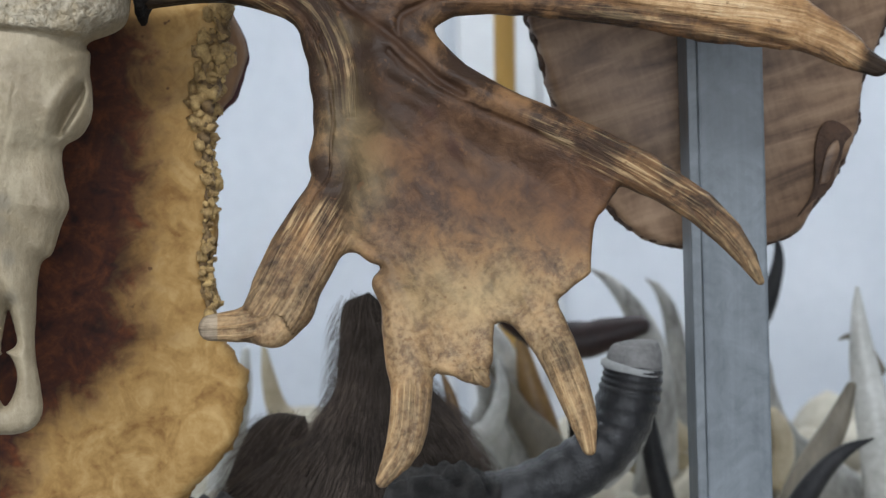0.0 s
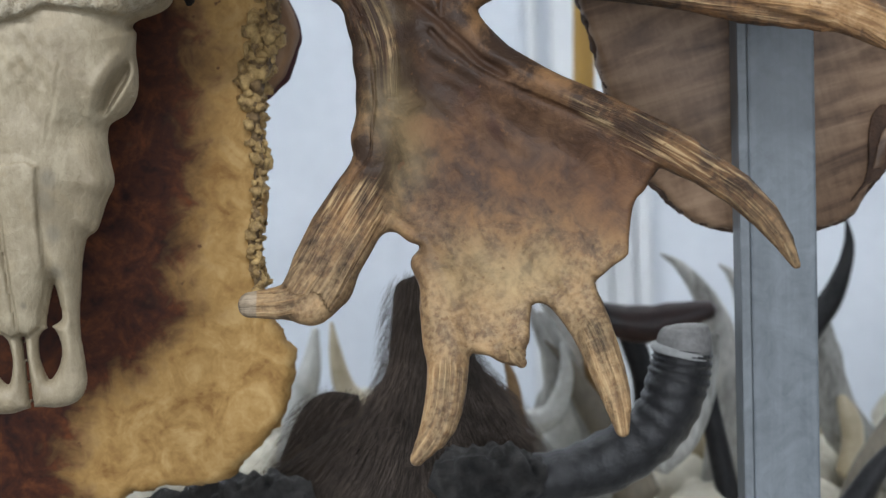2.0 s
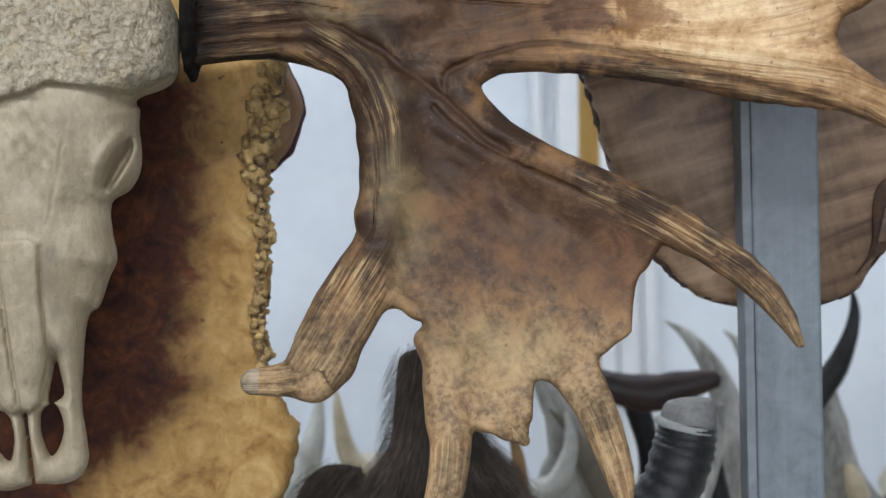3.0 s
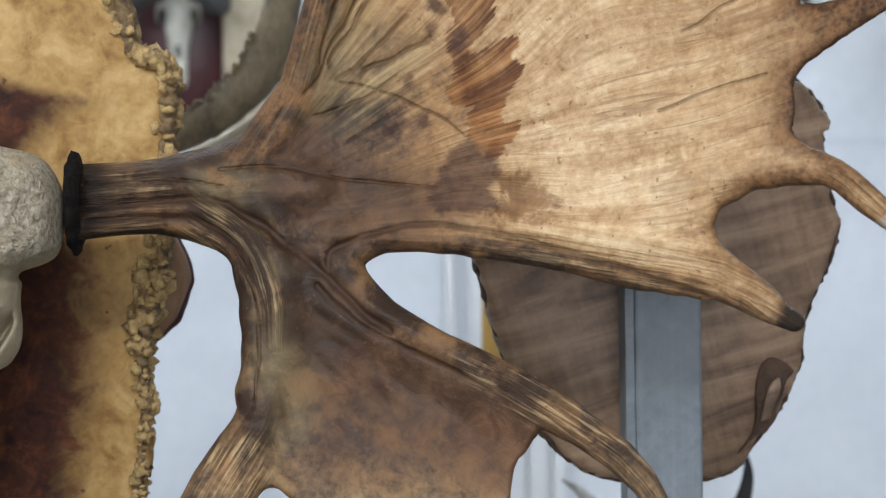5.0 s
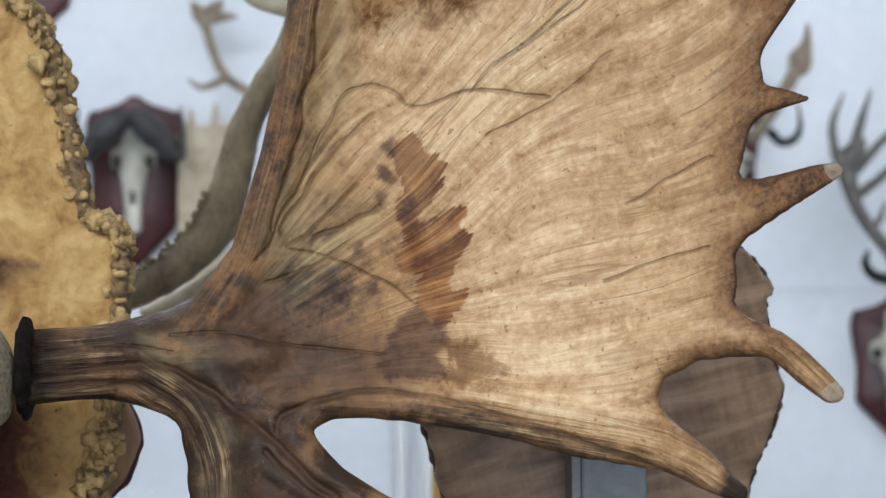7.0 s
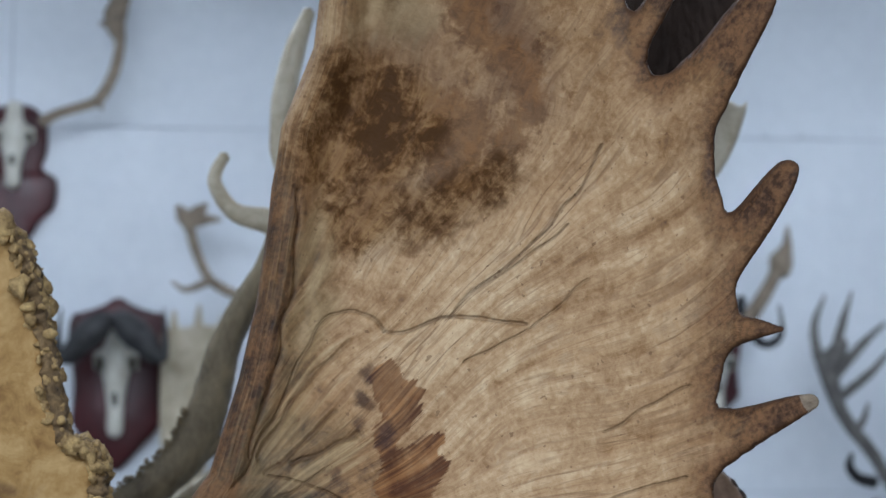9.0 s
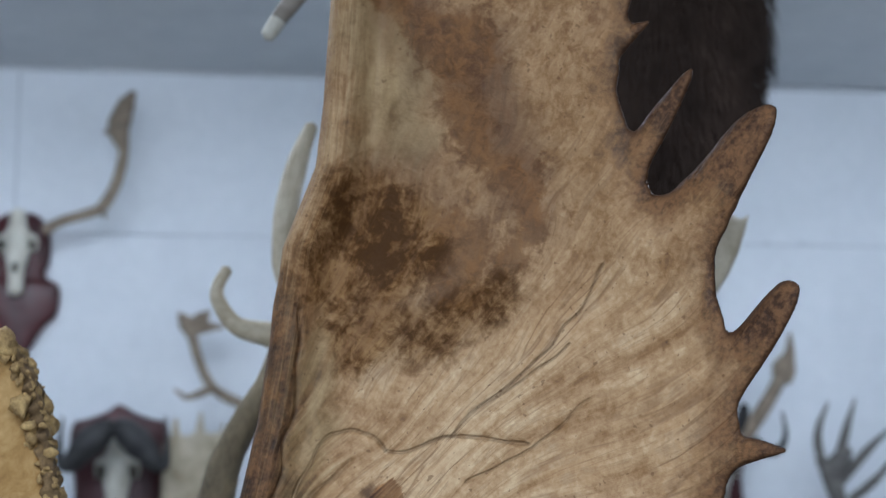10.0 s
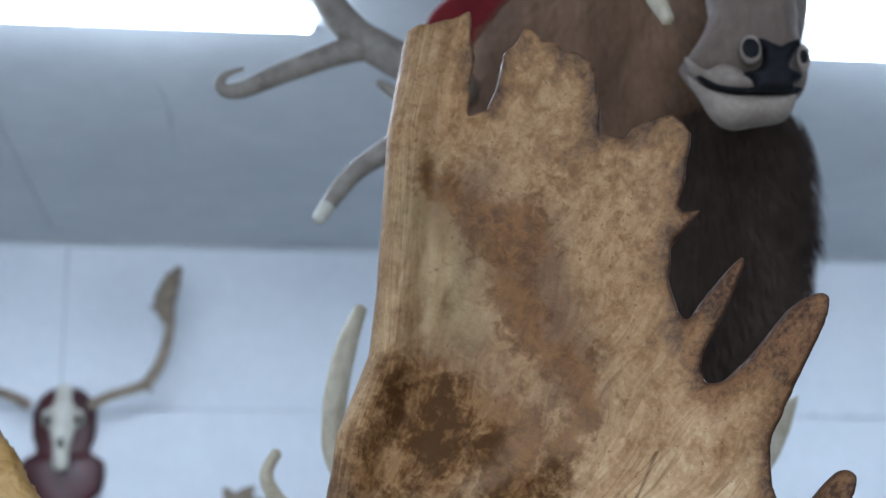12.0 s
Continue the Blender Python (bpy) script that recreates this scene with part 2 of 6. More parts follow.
def maple_material():
    g = Graph("flamed_maple")
    place = g.coord.outputs["Object"]
    lean = g.node("ShaderNodeVectorRotate", Vector=place, Axis=(0.0, 1.0, 0.0), Angle=0.28)
    band = g.noise(g.scaled(lean, (4.5, 1, 34)), 1.5, 4, 0.55, 0.9)
    grain = g.noise(g.scaled(lean, (60, 1, 9)), 1.2, 5, 0.6, 0.3)
    cloud = g.noise(place, 7, 4, 0.6, 0.5)
    fine = g.noise(place, 260, 3, 0.6)
    tone = g.math("ADD", g.math("MULTIPLY", band, 0.5), g.math("ADD", g.math("MULTIPLY", grain, 0.22), g.math("ADD", g.math("MULTIPLY", cloud, 0.2), g.math("MULTIPLY", fine, 0.08))))
    colour = g.ramp(tone, (0.38, (0.080, 0.042, 0.022)), (0.49, (0.200, 0.118, 0.066)), (0.60, (0.32, 0.208, 0.126)))
    return g.done(colour, 0.5, fine, 0.1, 0.001)


M_ANTLER = antler_material()
M_BURL = burl_material()
M_MAPLE = maple_material()
M_BROWNWOOD = mottled("brown_board_wood", (0.13, 0.062, 0.026), (0.29, 0.160, 0.075), 20, 0.55, stretch=(1, 1, 0.25), bump=0.15)
M_BARK = mottled("knobbly_bark", (0.120, 0.060, 0.018), (0.62, 0.42, 0.165), 100, 0.6, bump=0.6, depth=0.004)
M_BARKBED = mottled("bark_between_knobs", (0.060, 0.032, 0.013), (0.30, 0.19, 0.080), 120, 0.75, bump=0.6, depth=0.004)
M_DARKBARK = mottled("dark_bark", (0.018, 0.010, 0.007), (0.105, 0.055, 0.031), 40, 0.75, bump=0.7, depth=0.004)
def bone_material():
    """Dry skull bone: smooth and stained below, pitted crust on the brow shelf."""
    g = Graph("weathered_bone")
    place = g.coord.outputs["Object"]
    crust = g.attr("crust")
    broad = g.noise(place, 14, 5, 0.6, 0.5)
    pit = g.noise(place, 230, 4, 0.62, 0.6)
    grain = g.noise(g.scaled(place, (1, 1, 0.4)), 160, 5, 0.6)
    tone = g.math("ADD", g.math("MULTIPLY", broad, 0.6), g.math("ADD", g.math("MULTIPLY", grain, 0.25), g.math("MULTIPLY", pit, 0.15)))
    colour = g.ramp(tone, (0.34, (0.148, 0.110, 0.064)), (0.52, (0.248, 0.200, 0.127)), (0.66, (0.36, 0.302, 0.203)))
    hole = g.math("MULTIPLY", g.span(pit, 0.32, 0.42, 1.0, 0.0), g.span(crust, 0.0, 1.0, 0.10, 0.65))
    colour = g.mix(hole, colour, (0.15, 0.105, 0.058))
    spot = g.math("MULTIPLY", g.attr("spot"), g.span(broad, 0.35, 0.6, 0.3, 0.65))
    colour = g.mix(spot, colour, (0.14, 0.118, 0.085))
    colour = g.mix(g.math("MULTIPLY", crust, g.span(pit, 0.38, 0.60, 0.05, 0.55)), colour, (0.42, 0.37, 0.28))
    ochre = g.math("MULTIPLY", g.span(g.noise(place, 38, 4, 0.6, 0.5), 0.52, 0.68), g.span(crust, 0.0, 1.0, 0.15, 0.5))
    colour = g.mix(ochre, colour, (0.33, 0.245, 0.13))
    high = g.math("ADD", g.math("MULTIPLY", pit, g.span(crust, 0.0, 1.0, 0.12, 1.0)), g.math("MULTIPLY", grain, 0.2))
    return g.done(colour, 0.6, high, 1.0, 0.005)


M_BONE = bone_material()
M_PALEBONE = mottled("bleached_bone", (0.46, 0.43, 0.34), (0.70, 0.68, 0.60), 30, 0.6, bump=0.3)
M_BURR = mottled("burnt_burr", (0.004, 0.004, 0.004), (0.016, 0.011, 0.008), 120, 0.75, bump=1.0, depth=0.004, Specular_IOR_Level=0.12)
def zinc_material(name, dark, light):
    """Galvanised steel: angular spangles, cloudy dulling, a few drip marks."""
    g = Graph(name)
    place = g.coord.outputs["Object"]
    spangle = g.node("ShaderNodeTexVoronoi", 1, Vector=g.scaled(place, (1, 1, 0.7)), Scale=150.0)
    cloud = g.noise(place, 30, 6, 0.65, 0.8)
    drip = g.noise(g.scaled(place, (90, 90, 3)), 1.0, 4, 0.6, 0.3)
    tone = g.math("ADD", g.math("MULTIPLY", g.node("ShaderNodeRGBToBW", Color=spangle), 0.06), g.math("ADD", g.math("MULTIPLY", cloud, 0.60), g.math("MULTIPLY", drip, 0.26)))
    return g.done(g.ramp(tone, (0.34, dark), (0.58, light)), g.span(cloud, 0.35, 0.65, 0.42, 0.58), cloud, 0.06, 0.001, Metallic=0.15)


M_ZINC = zinc_material("galvanised_steel", (0.112, 0.126, 0.137), (0.200, 0.219, 0.234))
M_ZINCSEAM = zinc_material("steel_return", (0.11, 0.122, 0.132), (0.22, 0.238, 0.25))
M_WALL = mottled("painted_wall", (0.66, 0.695, 0.74), (0.79, 0.82, 0.86), 2.6, 0.65, bump=0.06, depth=0.002, fine=14)
M_CEIL = mottled("painted_ceiling", (0.52, 0.55, 0.58), (0.68, 0.70, 0.72), 1.6, 0.7, bump=0.06, fine=9)
M_TRIM = mottled("white_trim", (0.70, 0.71, 0.72), (0.80, 0.81, 0.81), 6, 0.5, bump=0.05)
M_SEAM = mottled("seam_filler", (0.50, 0.53, 0.57), (0.62, 0.65, 0.69), 12, 0.8, bump=0.1)
M_FLOOR = mottled("concrete_floor", (0.16, 0.16, 0.155), (0.28, 0.275, 0.26), 3, 0.7, bump=0.2)
M_REDWOOD = mottled("red_stained_wood", (0.022, 0.003, 0.004), (0.085, 0.010, 0.012), 14, 0.35, stretch=(1, 1, 0.3), bump=0.1)
M_FELT = mottled("red_felt", (0.13, 0.005, 0.008), (0.22, 0.010, 0.014), 40, 0.9, bump=0.3)
M_GREYHORN = mottled("grey_horn", (0.10, 0.085, 0.062), (0.24, 0.205, 0.15), 30, 0.5, stretch=(1, 1, 0.4), bump=0.5)
M_SLATEHORN = mottled("slate_horn", (0.010, 0.010, 0.011), (0.048, 0.046, 0.045), 40, 0.5, bump=0.6)
M_OLIVEHORN = mottled("olive_antler", (0.075, 0.055, 0.028), (0.26, 0.20, 0.112), 30, 0.55, stretch=(1, 1, 0.5), bump=0.7, depth=0.004)
M_BROWNANTLER = mottled("brown_deer_antler", (0.13, 0.095, 0.065), (0.34, 0.27, 0.19), 45, 0.6, bump=0.5)
M_GREYANTLER = mottled("grey_deer_antler", (0.060, 0.055, 0.051), (0.17, 0.158, 0.142), 45, 0.6, bump=0.5)
M_WHITEANTLER = mottled("white_antler", (0.33, 0.265, 0.165), (0.60, 0.535, 0.40), 26, 0.5, bump=0.25)
M_ELKANTLER = mottled("elk_antler", (0.17, 0.138, 0.110), (0.36, 0.318, 0.262), 35, 0.55, bump=0.4)
M_BLACKHORN = mottled("black_horn", (0.008, 0.008, 0.009), (0.030, 0.029, 0.030), 30, 0.38, bump=0.45, depth=0.003, Specular_IOR_Level=0.22)
M_ROUGHHORN = mottled("crusted_horn", (0.010, 0.010, 0.010), (0.075, 0.068, 0.062), 75, 0.6, bump=1.0, depth=0.008)
M_WHITEHORN = mottled("white_polished_horn", (0.36, 0.35, 0.31), (0.68, 0.68, 0.64), 22, 0.22, bump=0.1)
M_CREAMHORN = mottled("cream_horn", (0.36, 0.28, 0.16), (0.62, 0.55, 0.40), 18, 0.3, bump=0.15)
M_AMBERHORN = mottled("amber_horn", (0.19, 0.10, 0.03), (0.38, 0.23, 0.09), 18, 0.3, bump=0.15)
M_DUSTHORN = mottled("dusty_horn", (0.14, 0.135, 0.13), (0.30, 0.29, 0.28), 40, 0.7, bump=0.4)
M_BONEHORN = mottled("chalky_horn", (0.11, 0.105, 0.090), (0.56, 0.55, 0.51), 34, 0.5, stretch=(1, 1, 0.35), bump=0.3)
M_REDHORN = mottled("reddish_black_horn", (0.007, 0.005, 0.005), (0.036, 0.013, 0.010), 22, 0.4, bump=0.3)
M_TAPE = mottled("white_tape", (0.34, 0.34, 0.33), (0.48, 0.48, 0.47), 60, 0.5, bump=0.2)
M_FUR = mottled("dark_brown_fur", (0.012, 0.009, 0.007), (0.046, 0.034, 0.026), 18, 0.8, Specular_IOR_Level=0.12, stretch=(1.4, 1, 0.22), bump=0.4, depth=0.003, fine=9)
M_FURTIP = mottled("brown_hair", (0.008, 0.006, 0.005), (0.150, 0.114, 0.090), 16, 0.7, Specular_IOR_Level=0.2, bump=0.0)
M_HIDE = mottled("tan_hide", (0.095, 0.056, 0.036), (0.30, 0.182, 0.112), 7, 0.85, Specular_IOR_Level=0.12, stretch=(1.5, 1, 0.3), bump=0.5, fine=22)
M_FACEHAIR = mottled("grey_brown_hair", (0.075, 0.051, 0.038), (0.20, 0.147, 0.114), 9, 0.75, stretch=(1, 1, 0.4), bump=0.5, fine=12)
M_HIDEDARK = mottled("dark_hide", (0.018, 0.012, 0.010), (0.070, 0.046, 0.034), 16, 0.85, Specular_IOR_Level=0.08, stretch=(2.2, 1, 0.16), bump=0.5, depth=0.003, fine=6)
M_MUZZLE = mottled("pale_muzzle_hide", (0.17, 0.130, 0.100), (0.36, 0.300, 0.245), 26, 0.7, bump=0.3)
M_MANE = mottled("dark_mane_hair", (0.016, 0.012, 0.010), (0.090, 0.062, 0.048), 9, 0.75, Specular_IOR_Level=0.12, bump=0.0)
M_HOLLOW = mottled("shadowed_bone", (0.030, 0.024, 0.018), (0.085, 0.070, 0.052), 60, 0.8, bump=0.3)
M_RINGHORN = mottled("ringed_horn", (0.005, 0.005, 0.006), (0.030, 0.029, 0.030), 26, 0.28, bump=0.6, depth=0.003, Specular_IOR_Level=0.45)
M_NOSE = mottled("black_nose", (0.004, 0.004, 0.005), (0.013, 0.013, 0.015), 60, 0.5, bump=0.5, Specular_IOR_Level=0.15)
M_POLE = mottled("yellow_pole", (0.30, 0.16, 0.03), (0.50, 0.30, 0.07), 9, 0.35, stretch=(1, 1, 0.15), bump=0.05)
M_TABLE = mottled("pale_tabletop", (0.42, 0.40, 0.36), (0.58, 0.56, 0.52), 6, 0.6, bump=0.1)
M_SHELL = mottled("pale_bone_scraps", (0.40, 0.36, 0.27), (0.64, 0.60, 0.50), 24, 0.6, bump=0.4)


def glow(name, colour, strength):
    m = bpy.data.materials.new(name)
    m.use_nodes = True
    b = m.node_tree.nodes["Principled BSDF"]
    b.inputs["Base Color"].default_value = (0.8, 0.8, 0.8, 1)
    b.inputs["Emission Color"].default_value, b.inputs["Emission Strength"].default_value = (*colour, 1), strength
    return m


M_TUBE = glow("lit_tube", (0.93, 0.97, 1.0), 19.0)


# ---- mesh helpers ----
def part(name, bm, material, parent=None, label="", smooth=True):
    """Links a bmesh as one object under a thing, or at top level."""
    me = bpy.data.meshes.new(name)
    bmesh.ops.recalc_face_normals(bm, faces=bm.faces)
    bm.to_mesh(me)
    bm.free()
    for p in me.polygons:
        p.use_smooth = smooth
    me.materials.append(material)
    ob = new(name, me)
    if parent is not None:
        ob.parent = parent
        ob.matrix_parent_inverse = parent.matrix_basis.inverted()
    if label:
        ob["label"] = label
    return ob


def thing(name, place, label, category, group=""):
    ob = new(name)
    ob.location = place
    ob.empty_display_size = 0.05
    return tagged(ob, label, category, group)


def box(bm, x0, x1, y0, y1, z0, z1, bevel=0.0):
    made = bmesh.ops.create_cube(bm, size=1.0, matrix=Matrix.LocRotScale(((x0 + x1) / 2, (y0 + y1) / 2, (z0 + z1) / 2), None, (x1 - x0, y1 - y0, z1 - z0)))
    if bevel:
        edges = {e for v in made["verts"] for e in v.link_edges}
        bmesh.ops.bevel(bm, geom=list(edges), offset=bevel, segments=2, affect="EDGES", profile=0.6)
    return bm


def boxed(*args):
    return box(bmesh.new(), *args)


def curve(points, steps):
    """Points on a smooth line through the given ones; any number of values each."""
    p = np.array(points, float)
    if len(p) == 2:
        return p[0] + np.linspace(0, 1, steps)[:, None] * (p[1] - p[0])
    q = np.vstack([2 * p[0] - p[1], p, 2 * p[-1] - p[-2]])
    out = []
    for s in np.linspace(0, len(p) - 1 - 1e-6, steps):
        i, f = int(s), s - int(s)
        a, b, c, d = q[i : i + 4]
        out.append(0.5 * (2 * b + (c - a) * f + (2 * a - 5 * b + 4 * c - d) * f * f + (3 * b - a - 3 * c + d) * f**3))
    return np.array(out)


def tube(points, steps=24, sides=14, flat=1.0, rough=0.0, rings=0.0, ring_count=0, grain=60.0, bm=None, blunt=False):
    """A tapered limb along (x, y, z, radius) points. flat: thickness in depth over width; rough: lumps; rings: ridges round it."""
    bm = bm or bmesh.new()
    path = curve(points, steps)
    rows, up = [], Vector((0, 1, 0))
    for i, (x, y, z, r) in enumerate(path):
        a, b = path[max(i - 1, 0)], path[min(i + 1, len(path) - 1)]
        ahead = Vector(b[:3] - a[:3]).normalized()
        side = ahead.cross(up)
        side = side.normalized() if side.length > 1e-3 else Vector((1, 0, 0))
        depth = side.cross(ahead).normalized()
        r = max(float(r), 0.0006)
        if rings:
            r *= 1 + rings * math.sin(2 * math.pi * ring_count * i / (len(path) - 1))
        row = []
        for k in range(sides):
            t = 2 * math.pi * k / sides
            d = side * math.cos(t) + depth * math.sin(t) * flat
            p = Vector((x, y, z)) + d * r
            if rough:
                p += d * r * rough * noise.noise(p * grain)
            row.append(bm.verts.new(p))
        rows.append(row)
    for a, b in zip(rows, rows[1:]):
        for k in range(sides):
            bm.faces.new((a[k], a[(k + 1) % sides], b[(k + 1) % sides], b[k]))
    for row, at, sign in ((rows[0], path[0], -1), (rows[-1], path[-1], 1)):
        other = path[1] if sign < 0 else path[-2]
        way = Vector(at[:3] - other[:3]).normalized()
        lift = 0.1 if blunt else 0.6
        mid = bm.verts.new(Vector(at[:3]) + way * float(at[3]) * lift)
        for k in range(sides):
            bm.faces.new((row[k], row[(k + 1) % sides], mid))
    return bm


ROUND = {}


def ball(bm, place, size, rough=0.0, grain=30.0, level=3):
    """A lumpy ball, from a unit sphere kept for each level of detail."""
    if level not in ROUND:
        unit = bmesh.new()
        bmesh.ops.create_icosphere(unit, subdivisions=level, radius=1.0)
        ROUND[level] = ([v.co.copy() for v in unit.verts], [[v.index for v in f.verts] for f in unit.faces])
        unit.free()
    corners, faces = ROUND[level]
    made = []
    for d in corners:
        p = Vector((d.x * size[0], d.y * size[1], d.z * size[2]))
        made.append(bm.verts.new(Vector(place) + p * (1 + rough * noise.noise((Vector(place) + p) * grain))))
    for f in faces:
        bm.faces.new([made[i] for i in f])
    return bm


def slab(outline, y0, y1, steps=160, wobble=0.0, grain=30.0, bevel=0.006):
    """A thick upright board whose outline runs smoothly through (x, z) points."""
    bm = bmesh.new()
    ring = curve(list(outline) + [outline[0]], steps)[:-1]
    mid = ring.mean(0)
    rows = []
    for y, inset in ((y0, bevel), (y0 + bevel * 0.35, bevel * 0.35), (y0 + bevel, 0.0), ((y0 + y1) / 2, -bevel * 0.4), (y1 - bevel, 0.0), (y1, bevel)):
        row = []
        for x, z in ring:
            d = np.array([x, z]) - mid
            d = d / np.hypot(*d)
            w = wobble * (noise.noise(Vector((x, y * 0.6, z)) * grain) + 0.5 * noise.noise(Vector((x, y, z)) * grain * 2.7))
            row.append(bm.verts.new((x - d[0] * (inset - w), y, z - d[1] * (inset - w))))
        rows.append(row)
    n = len(ring)
    for a, b in zip(rows, rows[1:]):
        for k in range(n):
            bm.faces.new((a[k], a[(k + 1) % n], b[(k + 1) % n], b[k]))
    bm.faces.new(rows[0])
    bm.faces.new(rows[-1])
    return bm


# ---- distance fields for flat, swelling forms (palms, skulls) ----
def stroke_field(X, Z, strokes):
    """For each stroke the signed distance, its radius, the way along and across it, and the share of its length."""
    for points in strokes:
        path = curve(points, 10 if len(points) > 2 else 4)
        best = np.full(X.shape, 9.0)
        rad, along, across, share = (np.zeros(X.shape) for _ in range(4))
        run, total = 0.0, np.hypot(*np.diff(path[:, :2], axis=0).T).sum()
        for (ax, az, ar), (bx, bz, br) in zip(path, path[1:]):
            dx, dz = bx - ax, bz - az
            length = math.hypot(dx, dz) + 1e-9
            t = np.clip(((X - ax) * dx + (Z - az) * dz) / length**2, 0, 1)
            r = ar + t * (br - ar)
            d = np.hypot(X - ax - t * dx, Z - az - t * dz) - r
            near = d < best
            best = np.where(near, d, best)
            rad = np.where(near, r, rad)
            along = np.where(near, run + t * length, along)
            across = np.where(near, ((X - ax) * dz - (Z - az) * dx) / length, across)
            share = np.where(near, (run + t * length) / total, share)
            run += length
        yield best, rad, along, across, share


def polygon_field(X, Z, points):
    """Signed distance to a closed line of corners, negative inside."""
    best, inside = np.full(X.shape, 9.0), np.zeros(X.shape, bool)
    for (ax, az), (bx, bz) in zip(points, points[1:] + points[:1]):
        dx, dz = bx - ax, bz - az
        t = np.clip(((X - ax) * dx + (Z - az) * dz) / (dx * dx + dz * dz), 0, 1)
        best = np.minimum(best, np.hypot(X - ax - t * dx, Z - az - t * dz))
        if abs(dz) > 1e-9:
            inside ^= ((az > Z) != (bz > Z)) & (X < dx * (Z - az) / dz + ax)
    return np.where(inside, -best, best)


def soft_min(a, b, k):
    h = np.clip(0.5 + 0.5 * (b - a) / k, 0, 1)
    return b + (a - b) * h - k * h * (1 - h)


def relief(name, X, Z, field, swell, centre, material, parent, attributes=(), step=0.0025, label=""):
    """A closed form from a distance field on a grid: front and back bulge by swell about the depth centre."""
    gz, gx = np.gradient(field, step)
    inside = field < 0
    cell = inside[:-1, :-1] | inside[1:, :-1] | inside[:-1, 1:] | inside[1:, 1:]
    used = np.zeros(field.shape, bool)
    for a, b in ((0, 0), (1, 0), (0, 1), (1, 1)):
        used[a : a + cell.shape[0], b : b + cell.shape[1]] |= cell
    size = np.hypot(gx, gz) + 1e-6
    push = np.where(inside, 0.0, np.clip(field, 0, 1.5 * step))
    PX, PZ = X - gx / size * push, Z - gz / size * push
    rim = used & ~inside
    front = np.full(field.shape, -1)
    front[used] = np.arange(used.sum())
    back = front.copy()
    body = used & inside
    back[body] = used.sum() + np.arange(body.sum())
    h = np.where(inside, swell, 0.0)
    co = np.vstack([np.stack([PX[used], (centre - h)[used], PZ[used]], 1), np.stack([PX[body], (centre + h)[body], PZ[body]], 1)])
    i, j = np.nonzero(cell)
    quads = np.vstack([
        np.stack([front[i, j], front[i, j + 1], front[i + 1, j + 1], front[i + 1, j]], 1),
        np.stack([back[i, j], back[i + 1, j], back[i + 1, j + 1], back[i, j + 1]], 1)])
    flat = rim[i, j] & rim[i, j + 1] & rim[i + 1, j + 1] & rim[i + 1, j]
    quads = quads[~np.r_[flat, flat]]
    me = bpy.data.meshes.new(name)
    me.from_pydata(co.tolist(), [], quads.tolist())
    me.polygons.foreach_set("use_smooth", np.ones(len(me.polygons), bool))
    for key, values in attributes:
        if isinstance(values, tuple):
            a = me.attributes.new(key, "FLOAT_VECTOR", "POINT")
            v = np.vstack([np.stack([c[used] for c in values], 1), np.stack([c[body] for c in values], 1)])
            a.data.foreach_set("vector", v.astype(np.float32).ravel())
        else:
            a = me.attributes.new(key, "FLOAT", "POINT")
            a.data.foreach_set("value", np.r_[values[used], values[body]].astype(np.float32))
    me.materials.append(material)
    ob = new(name, me)
    if parent is not None:
        ob.parent = parent
        ob.matrix_parent_inverse = parent.matrix_basis.inverted()
    if label:
        ob["label"] = label
    return ob


def grid(x0, x1, z0, z1, step=0.0025):
    return np.meshgrid(np.arange(x0, x1, step), np.arange(z0, z1, step))


def lumps(X, Z, scale, seed=0.0):
    """Smooth noise on a grid, from a few sums of sines."""
    out, rng = np.zeros(X.shape), np.random.default_rng(int(seed * 10) + 7)
    for _ in range(14):
        a, w, p = rng.uniform(0, 6.28), scale * rng.uniform(0.5, 1.6), rng.uniform(0, 6.28)
        out += np.sin((X * math.cos(a) + Z * math.sin(a)) * w + p)
    return out / 14**0.5


# ---- the room ----
def wall_at(x):
    return WALL_Y + WALL_TURN * x


def room():
    bm = bmesh.new()
    box(bm, -4.2, 4.2, 0, 0.12, 0, CEILING)
    ob = part("wall_north", bm, M_WALL, smooth=False)
    ob.matrix_basis = Matrix.Translation((0, WALL_Y, 0)) @ Matrix.Rotation(math.atan(WALL_TURN), 4, "Z")
    tagged(ob, "white painted panel wall with faint seams", "wall", kind="structure")
    # The unseen south wall has an opening added for the fill lamp.
    for name, args in (("wall_south", (-4.2, -1.4, -3.62, -3.5, 0, CEILING)), ("wall_south_east", (1.8, 4.2, -3.62, -3.5, 0, CEILING)), ("wall_south_low", (-1.4, 1.8, -3.62, -3.5, 0, 0.9)), ("wall_south_top", (-1.4, 1.8, -3.62, -3.5, 2.4, CEILING)), ("wall_west", (-4.32, -4.2, -3.62, 4.2, 0, CEILING)), ("wall_east", (4.2, 4.32, -3.62, 4.2, 0, CEILING))):
        tagged(part(name, boxed(*args), M_WALL, smooth=False), "plain white painted wall", "wall", kind="structure")
    tagged(part("floor", boxed(-4.3, 4.3, -3.6, 4.2, -0.1, 0), M_FLOOR, smooth=False), "grey concrete shop floor", "floor", kind="structure")
    tagged(part("ceiling", boxed(-4.3, 4.3, -3.6, 4.2, CEILING, CEILING + 0.1), M_CEIL, smooth=False), "grey painted ceiling with faint panel seams", "ceiling", kind="structure")


room()


def on_wall(dx, dz, out=0.0):
    return (dx, wall_at(dx) - out, dz)


